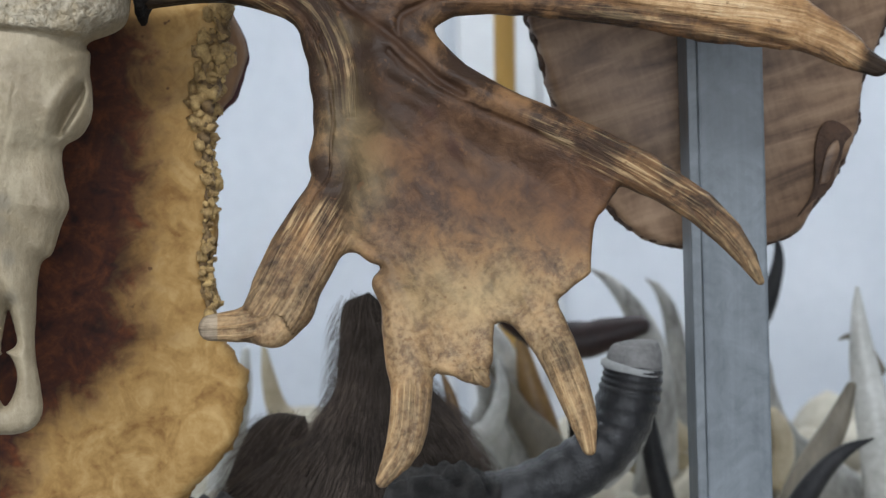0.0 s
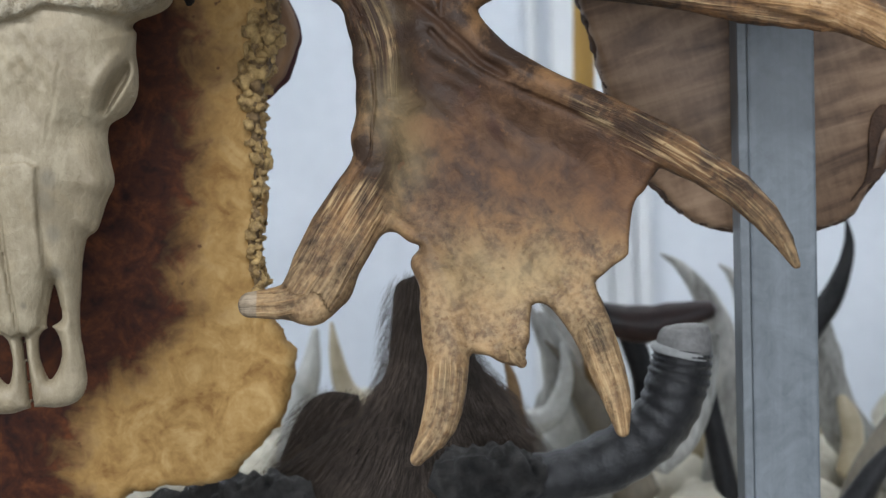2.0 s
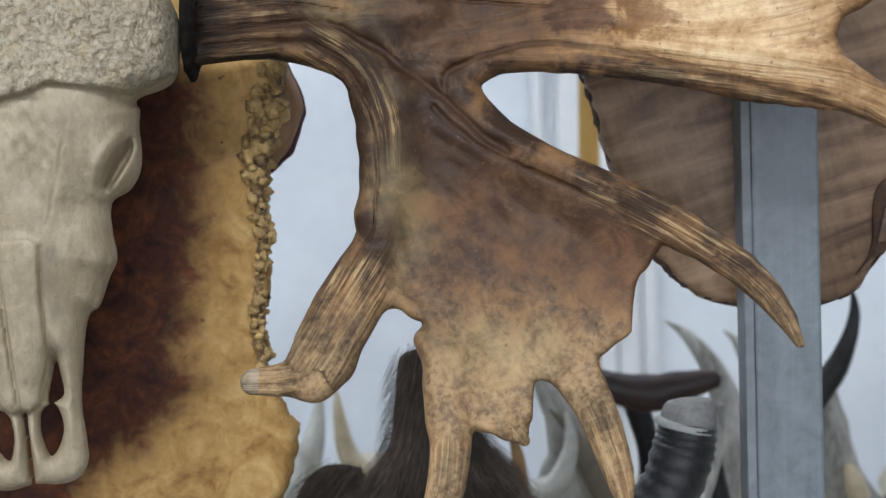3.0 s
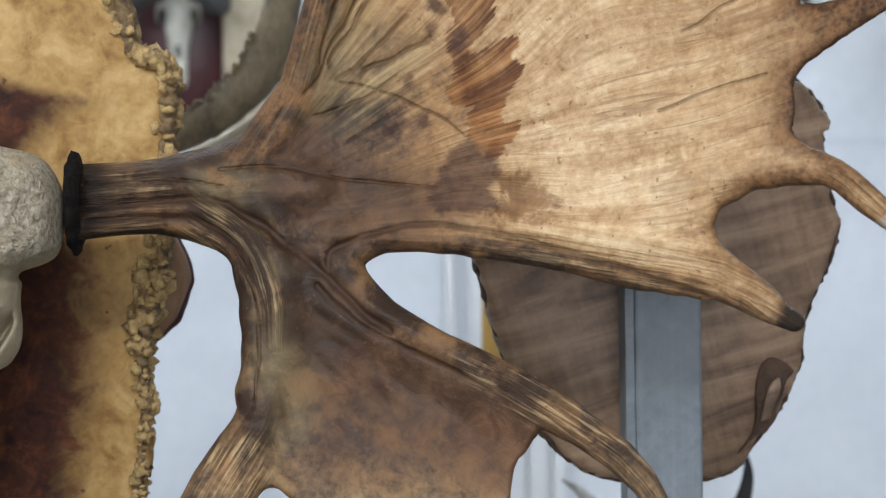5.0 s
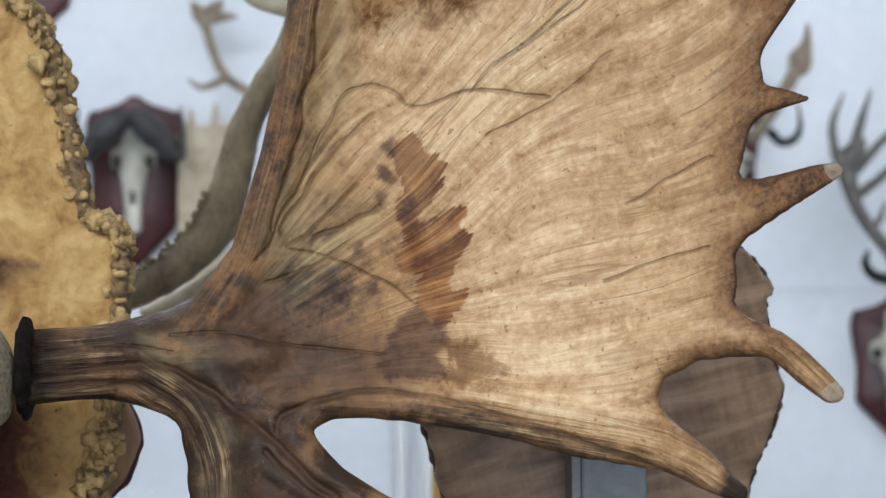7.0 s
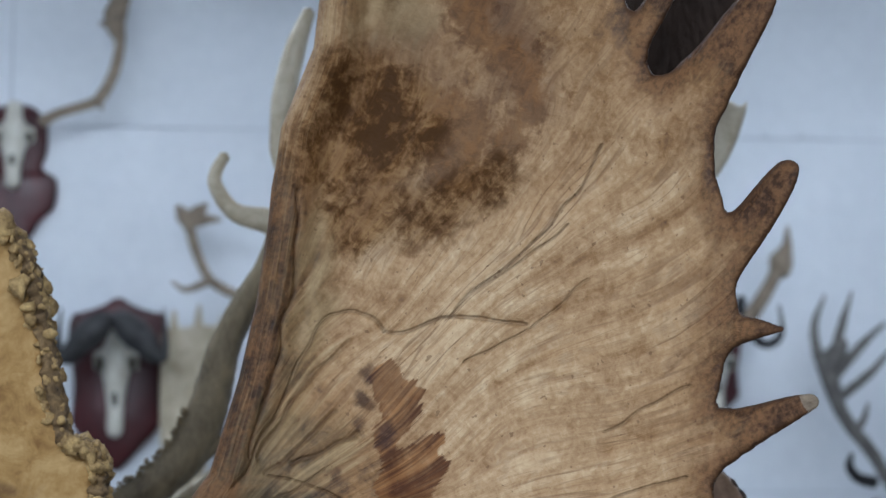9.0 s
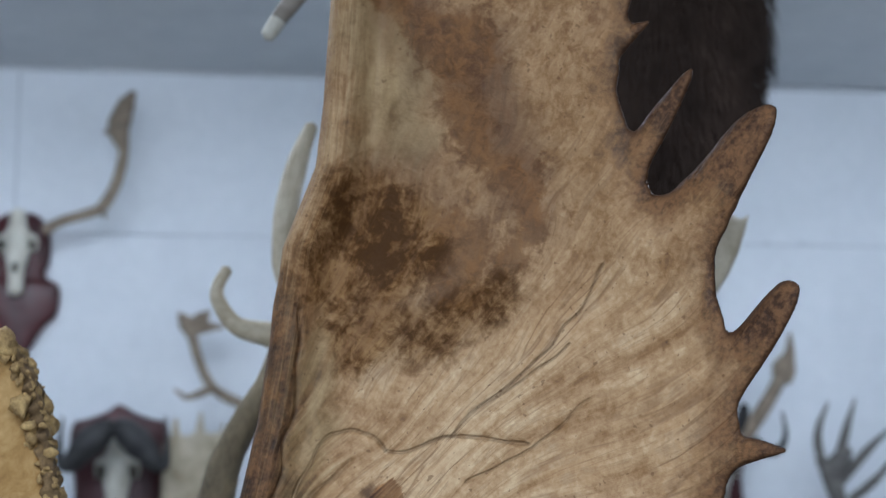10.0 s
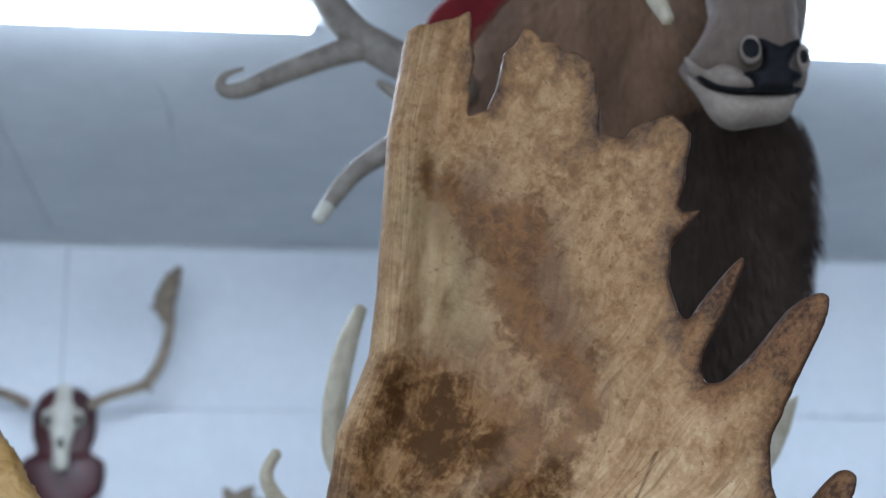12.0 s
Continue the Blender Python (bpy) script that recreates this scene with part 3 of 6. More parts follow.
def tube_lamp(x0, y0, x1, y1, group):
    lamp_ob = thing("fluorescent_lamp", ((x0 + x1) / 2, (y0 + y1) / 2, CEILING), "white fluorescent batten with a lit bare tube under the ceiling", "ceiling lamp", group)
    length, turn = math.hypot(x1 - x0, y1 - y0) / 2, Matrix.Translation(((x0 + x1) / 2, (y0 + y1) / 2, CEILING)) @ Matrix.Rotation(math.atan2(y1 - y0, x1 - x0), 4, "Z")
    for name, bm, material, label in (
        ("batten", boxed(-length, length, -0.018, 0.018, -0.016, -0.001, 0.004), M_CEIL, ""),
        ("lit_tube", tube([(0.02 - length, 0, -0.058, 0.018), (length - 0.02, 0, -0.058, 0.018)], 4, 14), M_TUBE, "glowing white tube"),
        ("end_holder", boxed(-length, 0.016 - length, -0.014, 0.014, -0.074, -0.017, 0.004), M_CEIL, ""),
        ("end_holder", boxed(length - 0.016, length, -0.014, 0.014, -0.074, -0.017, 0.004), M_CEIL, ""),
    ):
        bm.transform(turn)
        part(name, bm, material, lamp_ob, label)


ROWS_OF_TUBES = "tube lamps on the ceiling"
tube_lamp(-1.2, 2.364, 0.04, 2.451, ROWS_OF_TUBES)
tube_lamp(-1.2, 2.19, 0.04, 2.277, ROWS_OF_TUBES)
tube_lamp(0.735, 2.526, 1.97, 2.613, ROWS_OF_TUBES)
tube_lamp(0.70, 2.395, 1.935, 2.482, ROWS_OF_TUBES)

# ---- the moose trophy: antler, skull ----
DEPTH = [1.451, -0.286, 0.163, -1.055, 0.032, -0.319]


def antler_depth(X, Z):
    """The hollow of the palm: its rim and tines lean out towards the room."""
    u, v = X - 0.15, Z - 1.65
    return DEPTH[0] + DEPTH[1] * u + DEPTH[2] * v + DEPTH[3] * u * u + DEPTH[4] * u * v + DEPTH[5] * v * v


BEAM = [
    [(-0.135, 1.595, 0.029), (-0.111, 1.597, 0.028), (-0.083, 1.599, 0.028), (-0.041, 1.601, 0.032), (0.002, 1.605, 0.041), (0.045, 1.605, 0.043)],
    [(-0.041, 1.599, 0.032), (0, 1.571, 0.026), (0.019, 1.528, 0.026), (0.022, 1.486, 0.025)],
]
TINES = [
    [(0.022, 1.477, 0.025), (0.013, 1.435, 0.021), (-0.014, 1.393, 0.025), (-0.039, 1.351, 0.023), (-0.054, 1.338, 0.014), (-0.087, 1.336, 0.009)],
    [(-0.032, 1.347, 0.018), (-0.042, 1.336, 0.015)],
    [(0.055, 1.329, 0.018), (0.055, 1.286, 0.015), (0.048, 1.251, 0.013), (0.031, 1.226, 0.005)],
    [(0.093, 1.309, 0.018), (0.108, 1.29, 0.004)],
    [(0.137, 1.352, 0.02), (0.158, 1.315, 0.015), (0.172, 1.272, 0.011), (0.176, 1.246, 0.005)],
    [(0.069, 1.536, 0.016), (0.116, 1.494, 0.012), (0.189, 1.458, 0.012), (0.231, 1.433, 0.013), (0.263, 1.411, 0.012), (0.285, 1.385, 0.009), (0.297, 1.36, 0.003)],
    [(0.061, 1.558, 0.014), (0.11, 1.57, 0.011), (0.191, 1.561, 0.011), (0.271, 1.547, 0.013), (0.312, 1.54, 0.014), (0.341, 1.531, 0.014), (0.365, 1.514, 0.01), (0.379, 1.505, 0.007)],
    [(0.374, 1.617, 0.016), (0.407, 1.607, 0.01), (0.427, 1.586, 0.009), (0.438, 1.573, 0.007)],
    [(0.377, 1.699, 0.024), (0.412, 1.712, 0.014), (0.436, 1.722, 0.009), (0.447, 1.726, 0.006)],
    [(0.387, 1.78, 0.016), (0.413, 1.781, 0.009), (0.433, 1.779, 0.002)],
    [(0.392, 1.826, 0.018), (0.418, 1.858, 0.014), (0.435, 1.883, 0.011), (0.441, 1.893, 0.008)],
    [(0.372, 1.943, 0.03), (0.402, 1.983, 0.019), (0.423, 2.015, 0.014), (0.433, 2.027, 0.007)],
    [(0.344, 2.004, 0.011), (0.363, 2.035, 0.01), (0.381, 2.063, 0.005), (0.386, 2.071, 0.002)],
    [(0.337, 2.105, 0.01), (0.356, 2.113, 0.002)],
]
RIM = [
    [(-0.01, 1.615, 0.017), (0.03, 1.676, 0.012), (0.05, 1.743, 0.01), (0.063, 1.81, 0.01), (0.075, 1.839, 0.011), (0.078, 1.921, 0.012), (0.099, 1.99, 0.013), (0.12, 2.044, 0.012), (0.12, 2.098, 0.011), (0.131, 2.228, 0.012), (0.145, 2.287, 0.012)],
]
RIDGES = [
    [(0.064, 1.541, 0.012), (0.083, 1.56, 0.01), (0.113, 1.569, 0.01), (0.149, 1.568, 0.011), (0.191, 1.561, 0.011), (0.231, 1.554, 0.012), (0.271, 1.547, 0.013), (0.312, 1.54, 0.013)],
    [(0.066, 1.56, 0.013), (0.07, 1.534, 0.013), (0.084, 1.513, 0.013), (0.116, 1.493, 0.012), (0.154, 1.476, 0.012), (0.189, 1.458, 0.012), (0.227, 1.436, 0.012)],
    [(-0.028, 1.588, 0.019), (0, 1.56, 0.015), (0.011, 1.528, 0.014), (0.013, 1.486, 0.014), (0.003, 1.453, 0.015)],
    [(0.039, 1.361, 0.009), (0.049, 1.337, 0.01), (0.05, 1.305, 0.01)],
    [(0.391, 1.609, 0.008), (0.373, 1.608, 0.008), (0.348, 1.602, 0.009), (0.33, 1.59, 0.009), (0.323, 1.571, 0.009), (0.331, 1.55, 0.009), (0.345, 1.535, 0.009), (0.361, 1.521, 0.009)],
]
UPPER = [(-0.023, 1.602), (0.03, 1.693), (0.05, 1.754), (0.06, 1.805), (0.068, 1.843), (0.07, 1.917), (0.087, 1.981), (0.108, 2.027), (0.114, 2.077), (0.112, 2.099), (0.12, 2.182), (0.125, 2.252), (0.134, 2.295), (0.185, 2.304), (0.188, 2.264), (0.185, 2.221), (0.199, 2.221), (0.213, 2.265), (0.229, 2.283), (0.282, 2.249), (0.286, 2.217), (0.287, 2.19), (0.304, 2.184), (0.321, 2.194), (0.341, 2.194), (0.355, 2.177), (0.35, 2.149), (0.342, 2.12), (0.338, 2.094), (0.335, 2.065), (0.346, 2.021), (0.358, 1.98), (0.373, 1.969), (0.398, 1.918), (0.399, 1.884), (0.405, 1.862), (0.406, 1.8), (0.397, 1.751), (0.395, 1.744), (0.386, 1.653), (0.384, 1.633), (0.392, 1.613), (0.374, 1.6), (0.351, 1.592), (0.337, 1.583), (0.332, 1.57), (0.338, 1.558), (0.351, 1.543), (0.359, 1.531), (0.327, 1.523), (0.271, 1.527), (0.231, 1.545), (0.106, 1.562), (0.055, 1.546)]
BROW = [(-0.012, 1.541), (-0.007, 1.507), (-0.005, 1.469), (-0.007, 1.438), (0.01, 1.388), (0.037, 1.373), (0.042, 1.329), (0.078, 1.299), (0.113, 1.305), (0.118, 1.329), (0.132, 1.34), (0.168, 1.352), (0.177, 1.357), (0.187, 1.366), (0.19, 1.388), (0.195, 1.406), (0.209, 1.421), (0.213, 1.454), (0.154, 1.484), (0.114, 1.5), (0.086, 1.521), (0.074, 1.546), (0.076, 1.576), (0.023, 1.591)]
STAIN = [
    [(0.161, 1.776), (0.171, 1.766), (0.174, 1.757), (0.185, 1.756), (0.187, 1.748), (0.185, 1.741), (0.187, 1.732), (0.179, 1.724), (0.171, 1.715), (0.166, 1.703), (0.176, 1.705), (0.192, 1.715), (0.203, 1.714), (0.204, 1.708), (0.199, 1.704), (0.205, 1.694), (0.205, 1.687), (0.198, 1.675), (0.192, 1.666), (0.189, 1.657), (0.192, 1.649), (0.202, 1.651), (0.2, 1.642), (0.191, 1.635), (0.186, 1.625), (0.179, 1.624), (0.17, 1.634), (0.164, 1.643), (0.166, 1.652), (0.164, 1.658), (0.168, 1.663), (0.156, 1.666), (0.151, 1.676), (0.155, 1.687), (0.158, 1.693), (0.152, 1.707), (0.15, 1.72), (0.156, 1.728), (0.155, 1.737), (0.15, 1.747), (0.146, 1.762), (0.152, 1.771)],
]
PLUM = [
    [(0.151, 1.63), (0.164, 1.641), (0.174, 1.63), (0.185, 1.623), (0.187, 1.615), (0.182, 1.602), (0.185, 1.591), (0.178, 1.585), (0.161, 1.581), (0.144, 1.585), (0.131, 1.594), (0.136, 1.605), (0.143, 1.617)],
    [(0.152, 1.722), (0.160, 1.728), (0.168, 1.716), (0.160, 1.704), (0.153, 1.707)],
]
PLUM_SPOTS = [(0.139, 1.742, 0.006), (0.13, 1.724, 0.006), (0.146, 1.762, 0.005), (0.118, 1.683, 0.004), (0.112, 1.655, 0.005), (0.13, 1.651, 0.005), (0.078, 1.486, 0.005), (0.094, 1.458, 0.006)]
UMBER = [
    [(0.112, 1.987), (0.118, 2.01), (0.136, 2.018), (0.154, 2.012), (0.163, 2.003), (0.181, 1.992), (0.194, 1.984), (0.183, 1.976), (0.194, 1.964), (0.19, 1.946), (0.176, 1.956), (0.178, 1.937), (0.167, 1.925), (0.158, 1.921), (0.127, 1.915), (0.098, 1.923), (0.094, 1.941), (0.102, 1.964)],
    [(0.118, 1.9), (0.136, 1.908), (0.163, 1.904), (0.189, 1.898), (0.207, 1.902), (0.246, 1.919), (0.25, 1.912), (0.237, 1.902), (0.211, 1.89), (0.202, 1.877), (0.171, 1.879), (0.14, 1.869), (0.123, 1.881)],
]
BAND = [
    [(0.145, 2.17), (0.159, 2.174), (0.182, 2.153), (0.231, 2.145), (0.244, 2.13), (0.252, 2.099), (0.235, 2.092), (0.208, 2.086), (0.195, 2.097), (0.188, 2.12), (0.172, 2.145), (0.15, 2.158)],
    [(0.204, 2.096), (0.23, 2.074), (0.243, 2.055), (0.243, 2.032), (0.268, 2.02), (0.285, 1.991), (0.286, 1.972), (0.276, 1.965), (0.263, 1.939), (0.25, 1.932), (0.242, 1.942), (0.259, 1.958), (0.264, 1.984), (0.251, 2.004), (0.234, 2.019), (0.217, 2.044), (0.204, 2.068)],
    [(0.19, 1.99), (0.215, 1.985), (0.24, 1.95), (0.225, 1.905), (0.2, 1.915), (0.2, 1.95)],
    [(0.19, 1.606), (0.215, 1.604), (0.222, 1.585), (0.196, 1.58)],
]
SMOKE = [
    (1.2, [(0.017, 1.647), (0.028, 1.66), (0.045, 1.658), (0.058, 1.645), (0.05, 1.628), (0.022, 1.625)]),
    (0.85, [(0.011, 1.635), (0.045, 1.645), (0.089, 1.625), (0.131, 1.607), (0.15, 1.585), (0.123, 1.575), (0.088, 1.578), (0.063, 1.562), (0.041, 1.56), (0.02, 1.586)]),
    (0.75, [(0.02, 1.585), (0.06, 1.57), (0.075, 1.53), (0.11, 1.498), (0.09, 1.49), (0.05, 1.52), (0.02, 1.55)]),
    (1.15, [(0.082, 1.478), (0.12, 1.472), (0.162, 1.452), (0.165, 1.432), (0.12, 1.428), (0.085, 1.442)]),
    (0.6, [(-0.122, 1.628), (-0.075, 1.628), (-0.07, 1.60), (-0.122, 1.60)]),
    (0.8, [(0.04, 1.392), (0.064, 1.387), (0.07, 1.362), (0.047, 1.358)]),
]
RUST = [
    (0.60, [(0.097, 1.916), (0.096, 1.999), (0.124, 2.058), (0.196, 2.08), (0.257, 2.032), (0.298, 1.986), (0.281, 1.935), (0.246, 1.889), (0.186, 1.853), (0.119, 1.856)]),
    (0.95, [(0.143, 2.185), (0.198, 2.18), (0.242, 2.142), (0.263, 2.088), (0.295, 2.007), (0.282, 1.955), (0.239, 1.96), (0.215, 2.053), (0.161, 2.123)]),
    (0.6, [(0.294, 2.161), (0.336, 2.17), (0.339, 2.107), (0.31, 2.104)]),
    (0.66, [(0.009, 1.536), (0.073, 1.534), (0.138, 1.476), (0.201, 1.45), (0.211, 1.424), (0.189, 1.368), (0.133, 1.36), (0.052, 1.377), (0.019, 1.415)]),
    (1.15, [(0.05, 1.48), (0.088, 1.496), (0.137, 1.472), (0.197, 1.446), (0.215, 1.424), (0.193, 1.376), (0.135, 1.412), (0.086, 1.425), (0.058, 1.438)]),
    (0.8, [(0.01, 1.649), (0.053, 1.67), (0.096, 1.635), (0.173, 1.603), (0.181, 1.574), (0.087, 1.566), (0.053, 1.553), (0.01, 1.579)]),
    (0.6, [(-0.116, 1.627), (-0.041, 1.627), (-0.04, 1.571), (-0.114, 1.567)]),
]
OLIVE = [
    (1.0, [(-0.05, 1.622), (-0.01, 1.63), (0.02, 1.612), (0.012, 1.585), (-0.03, 1.592)]),
    (0.8, [(0.0, 1.575), (0.03, 1.56), (0.035, 1.53), (0.012, 1.535)]),
    (0.6, [(-0.029, 1.64), (0.019, 1.675), (0.045, 1.754), (0.097, 1.753), (0.14, 1.734), (0.148, 1.69), (0.088, 1.635), (0.036, 1.635)]),
    (0.9, [(0.079, 1.749), (0.074, 1.885), (0.106, 1.911), (0.133, 1.855), (0.124, 1.792), (0.097, 1.748)]),
    (1.0, [(0.124, 2.182), (0.152, 2.189), (0.198, 2.12), (0.206, 2.036), (0.17, 2.021), (0.12, 2.042)]),
    (0.68, [(-0.008, 1.528), (0.039, 1.527), (0.063, 1.476), (0.053, 1.426), (0.027, 1.378), (0.006, 1.386), (-0.001, 1.436)]),
    (0.75, [(0.052, 1.377), (0.134, 1.384), (0.165, 1.356), (0.123, 1.321), (0.058, 1.321)]),
]
# creases of the surface: width, depth and course of each
CRACKS = [
    (0.0040, 0.0016, [(0.060, 1.70), (0.082, 1.735), (0.102, 1.765), (0.13, 1.79)]),
    (0.0040, 0.0014, [(0.068, 1.688), (0.092, 1.708), (0.12, 1.735)]),
    (0.0036, 0.0012, [(0.085, 1.695), (0.11, 1.704), (0.135, 1.718)]),
    (0.0034, 0.0012, [(0.05, 1.66), (0.085, 1.672), (0.11, 1.69)]),
    (0.0058, 0.0042, [(-0.122, 1.589), (-0.073, 1.595), (-0.044, 1.597), (-0.019, 1.592), (0.003, 1.58), (0.02, 1.569), (0.033, 1.558), (0.054, 1.541), (0.071, 1.522), (0.105, 1.497)]),
    (0.0058, 0.0038, [(-0.118, 1.581), (-0.065, 1.583), (-0.031, 1.578), (-0.014, 1.565), (-0.001, 1.544)]),
    (0.0026, 0.0018, [(-0.122, 1.609), (-0.08, 1.612), (-0.05, 1.611), (-0.02, 1.606)]),
    (0.0024, 0.0012, [(-0.023, 1.619), (0.019, 1.621), (0.063, 1.612), (0.106, 1.607), (0.14, 1.603)]),
    (0.0046, 0.0030, [(0.058, 1.543), (0.063, 1.558), (0.088, 1.568), (0.127, 1.576), (0.169, 1.571), (0.214, 1.56), (0.269, 1.542), (0.325, 1.522)]),
    (0.0028, 0.0022, [(0.042, 1.676), (0.062, 1.712), (0.08, 1.748), (0.098, 1.788), (0.116, 1.812), (0.142, 1.813), (0.159, 1.797), (0.176, 1.796), (0.202, 1.806), (0.227, 1.804), (0.264, 1.797)]),
    (0.0022, 0.0009, [(0.071, 1.686), (0.097, 1.679), (0.123, 1.668), (0.149, 1.654), (0.16, 1.643)]),
    (0.0024, 0.0014, [(0.21, 1.806), (0.223, 1.823), (0.253, 1.843), (0.278, 1.867), (0.303, 1.896), (0.324, 1.93)]),
    (0.0024, 0.0012, [(0.223, 1.823), (0.262, 1.846), (0.298, 1.872)]),
    (0.0024, 0.0012, [(0.219, 1.77), (0.272, 1.797), (0.309, 1.828)]),
    (0.0024, 0.0012, [(0.318, 1.712), (0.345, 1.728), (0.374, 1.743)]),
    (0.0024, 0.0010, [(0.30, 1.655), (0.335, 1.668), (0.37, 1.677)]),
    (0.0030, 0.0024, [(0.052, 1.70), (0.063, 1.735), (0.071, 1.766), (0.083, 1.815), (0.089, 1.86), (0.09, 1.91)]),
    (0.0046, 0.0028, [(0.049, 1.531), (0.074, 1.508), (0.107, 1.489), (0.147, 1.469), (0.186, 1.451)]),
    (0.0026, 0.0010, [(-0.012, 1.556), (0.004, 1.52), (0.008, 1.48), (0.0, 1.44), (-0.022, 1.40)]),
]
BURR_POINT = [(-0.129, 1.595)][0]


def ease(v):
    v = np.clip(v, 0, 1)
    return v * v * (3 - 2 * v)


def near_field(X, Z, outline, reach=0.07):
    """Signed distance to an outline, worked out close to it only."""
    xs, zs = [p[0] for p in outline], [p[1] for p in outline]
    out = np.full(X.shape, reach)
    here = (X > min(xs) - reach) & (X < max(xs) + reach) & (Z > min(zs) - reach) & (Z < max(zs) + reach)
    out[here] = np.clip(polygon_field(X[here], Z[here], outline), -reach, reach)
    return out


def moose_antler(parent):
    step = 0.0015
    X, Z = grid(-0.17, 0.5, 1.2, 2.34, step)
    field = soft_min(polygon_field(X, Z, UPPER), polygon_field(X, Z, BROW), 0.012)
    field = field + 0.0011 * lumps(X, Z, 230, 21)
    swell = np.full(X.shape, 0.0065)
    along = np.zeros(X.shape)
    across, tip, nearest = along.copy(), along.copy(), np.full(X.shape, 9.0)
    rim_far, dim, second, grained, dark_tip = nearest.copy(), along.copy(), nearest.copy(), along.copy(), along.copy()
    swell_sum, weight_sum = swell * 0.25, np.full(X.shape, 0.25)
    first_tine = len(BEAM) + 1 + len(RIDGES)
    for n, (d, r, s, w, share) in enumerate(stroke_field(X, Z, BEAM + RIM + RIDGES + TINES)):
        ridge = len(BEAM) <= n < first_tine
        field = soft_min(field, d, 0.004 if ridge else 0.010)
        fade = np.clip((share - 0.12) / 0.4, 0, 1) if n >= first_tine else (np.ones(X.shape) if ridge else np.clip(1.25 - share, 0, 1))
        fade = fade * fade * (3 - 2 * fade)
        d = d + (1 - fade) * 0.03
        g = np.exp(-np.clip(d + 0.35 * r, 0, 1) / (0.014 if n >= first_tine + 7 else 0.006))
        swell_sum = swell_sum + g * np.minimum(r, 0.03) * (1.5 if ridge else (0.62 if n >= first_tine + 7 else 0.9)) * 2.0
        weight_sum = weight_sum + g * 2.0
        if ridge and n > len(BEAM):
            continue
        near = d < nearest
        second = np.where(near, nearest, np.minimum(second, d))
        nearest = np.where(near, d, nearest)
        strength = (np.clip(1.15 - 1.2 * share, 0.12, 1) if n == 0 else np.clip((r * 0.9 - np.abs(w - 0.62 * r)) / 0.006, 0.1, 1)) if n < len(BEAM) else (0.55 if ridge else np.clip((share - 0.10) / 0.3, 0, 1))
        grained = np.where(near, strength, grained)
        along, across = np.where(near, s + n * 3.1, along), np.where(near, w, across)
        tine = n - first_tine
        if n == len(BEAM):
            rim_far = d
        if tine >= 8:
            dim = np.maximum(dim, np.where(d < 0.004, np.clip((share - 0.1) / 0.5, 0, 1), 0))
        if tine in (0, 7, 8):
            tip = np.maximum(tip, np.where(d < 0.003, np.clip((share - (0.95 if tine == 0 else 0.91)) / 0.05, 0, 1), 0))
        if tine == 6:
            dark_tip = np.where(d < 0.003, np.clip((share - 0.93) / 0.07, 0, 1), 0)
    field = np.maximum(field, BURR_POINT[0] - 0.002 - X)
    bulge = swell_sum / weight_sum
    depth_in = np.maximum(-field, 0)
    swell = np.sqrt(np.maximum(bulge**2 - np.maximum(bulge - depth_in, 0) ** 2, 0))
    # ways out from the root of the palm; the cut of the angle falls outside the antler
    ox, oz, cut = X + 0.03, Z - 1.58, math.radians(225)
    ang = np.mod(np.arctan2(oz, ox) - cut, 2 * math.pi)
    far = np.hypot(ox, oz)
    ang = ang + 0.035 * lumps(X, Z, 22, 5) * ease(far / 0.2) + 0.012 * lumps(X, Z, 60, 6)
    palm = np.clip(nearest / 0.018 + 0.3, 0, 1)
    ribs = lumps(ang, far * 1.5, 24.0, 1) + 0.5 * lumps(ang, far * 1.2, 60.0, 2)
    swell = swell + np.minimum(depth_in, 0.01) / 0.01 * palm * 0.0011 * ribs * ease(far / 0.15)

    def dent(x, z, wide, tall):
        return np.exp(-(((X - x) / wide) ** 2 + ((Z - z) / tall) ** 2))

    hollow = 0.010 * dent(0.115, 1.44, 0.06, 0.035) + 0.004 * dent(0.1, 1.36, 0.03, 0.03) + 0.007 * dent(0.145, 1.955, 0.04, 0.05) + 0.005 * dent(0.20, 2.07, 0.05, 0.09) - 0.005 * dent(0.165, 2.25, 0.02, 0.05)
    hollow = hollow + 0.010 * np.exp(-(((rim_far - 0.020) / 0.014) ** 2)) * ease((Z - 1.67) / 0.06)
    for d, *_ in stroke_field(X, Z, [[(0.300, 2.16, 0.0), (0.312, 2.08, 0.0), (0.325, 2.00, 0.0), (0.345, 1.92, 0.0)]]):
        hollow = hollow - 0.006 * np.exp(-((np.maximum(d, 0) / 0.020) ** 2))
    centre = antler_depth(X, Z) + 0.002 * lumps(X, Z, 38, 2) + hollow * ease(depth_in / 0.02)
    swell = np.maximum(swell, 0.0003)

    WX = X + 0.005 * lumps(X, Z, 45, 17) + 0.003 * lumps(X, Z, 140, 11)
    WZ = Z + 0.004 * lumps(X, Z, 90, 13) + 0.002 * lumps(X, Z, 260, 14)

    def blobs(list_of, soft):
        out = np.zeros(X.shape)
        for strength, outline in list_of:
            out = np.maximum(out, strength * np.clip(0.5 - near_field(WX, WZ, outline) / soft, 0, 1))
        return out

    def patches(outlines):
        out = np.full(X.shape, 0.07)
        for outline in outlines:
            out = np.minimum(out, near_field(X, Z, outline))
        return out

    plum = patches(PLUM)
    for x, z, r in PLUM_SPOTS:
        plum = np.minimum(plum, np.hypot(WX - x, WZ - z) - r)
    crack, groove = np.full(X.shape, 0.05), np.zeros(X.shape)
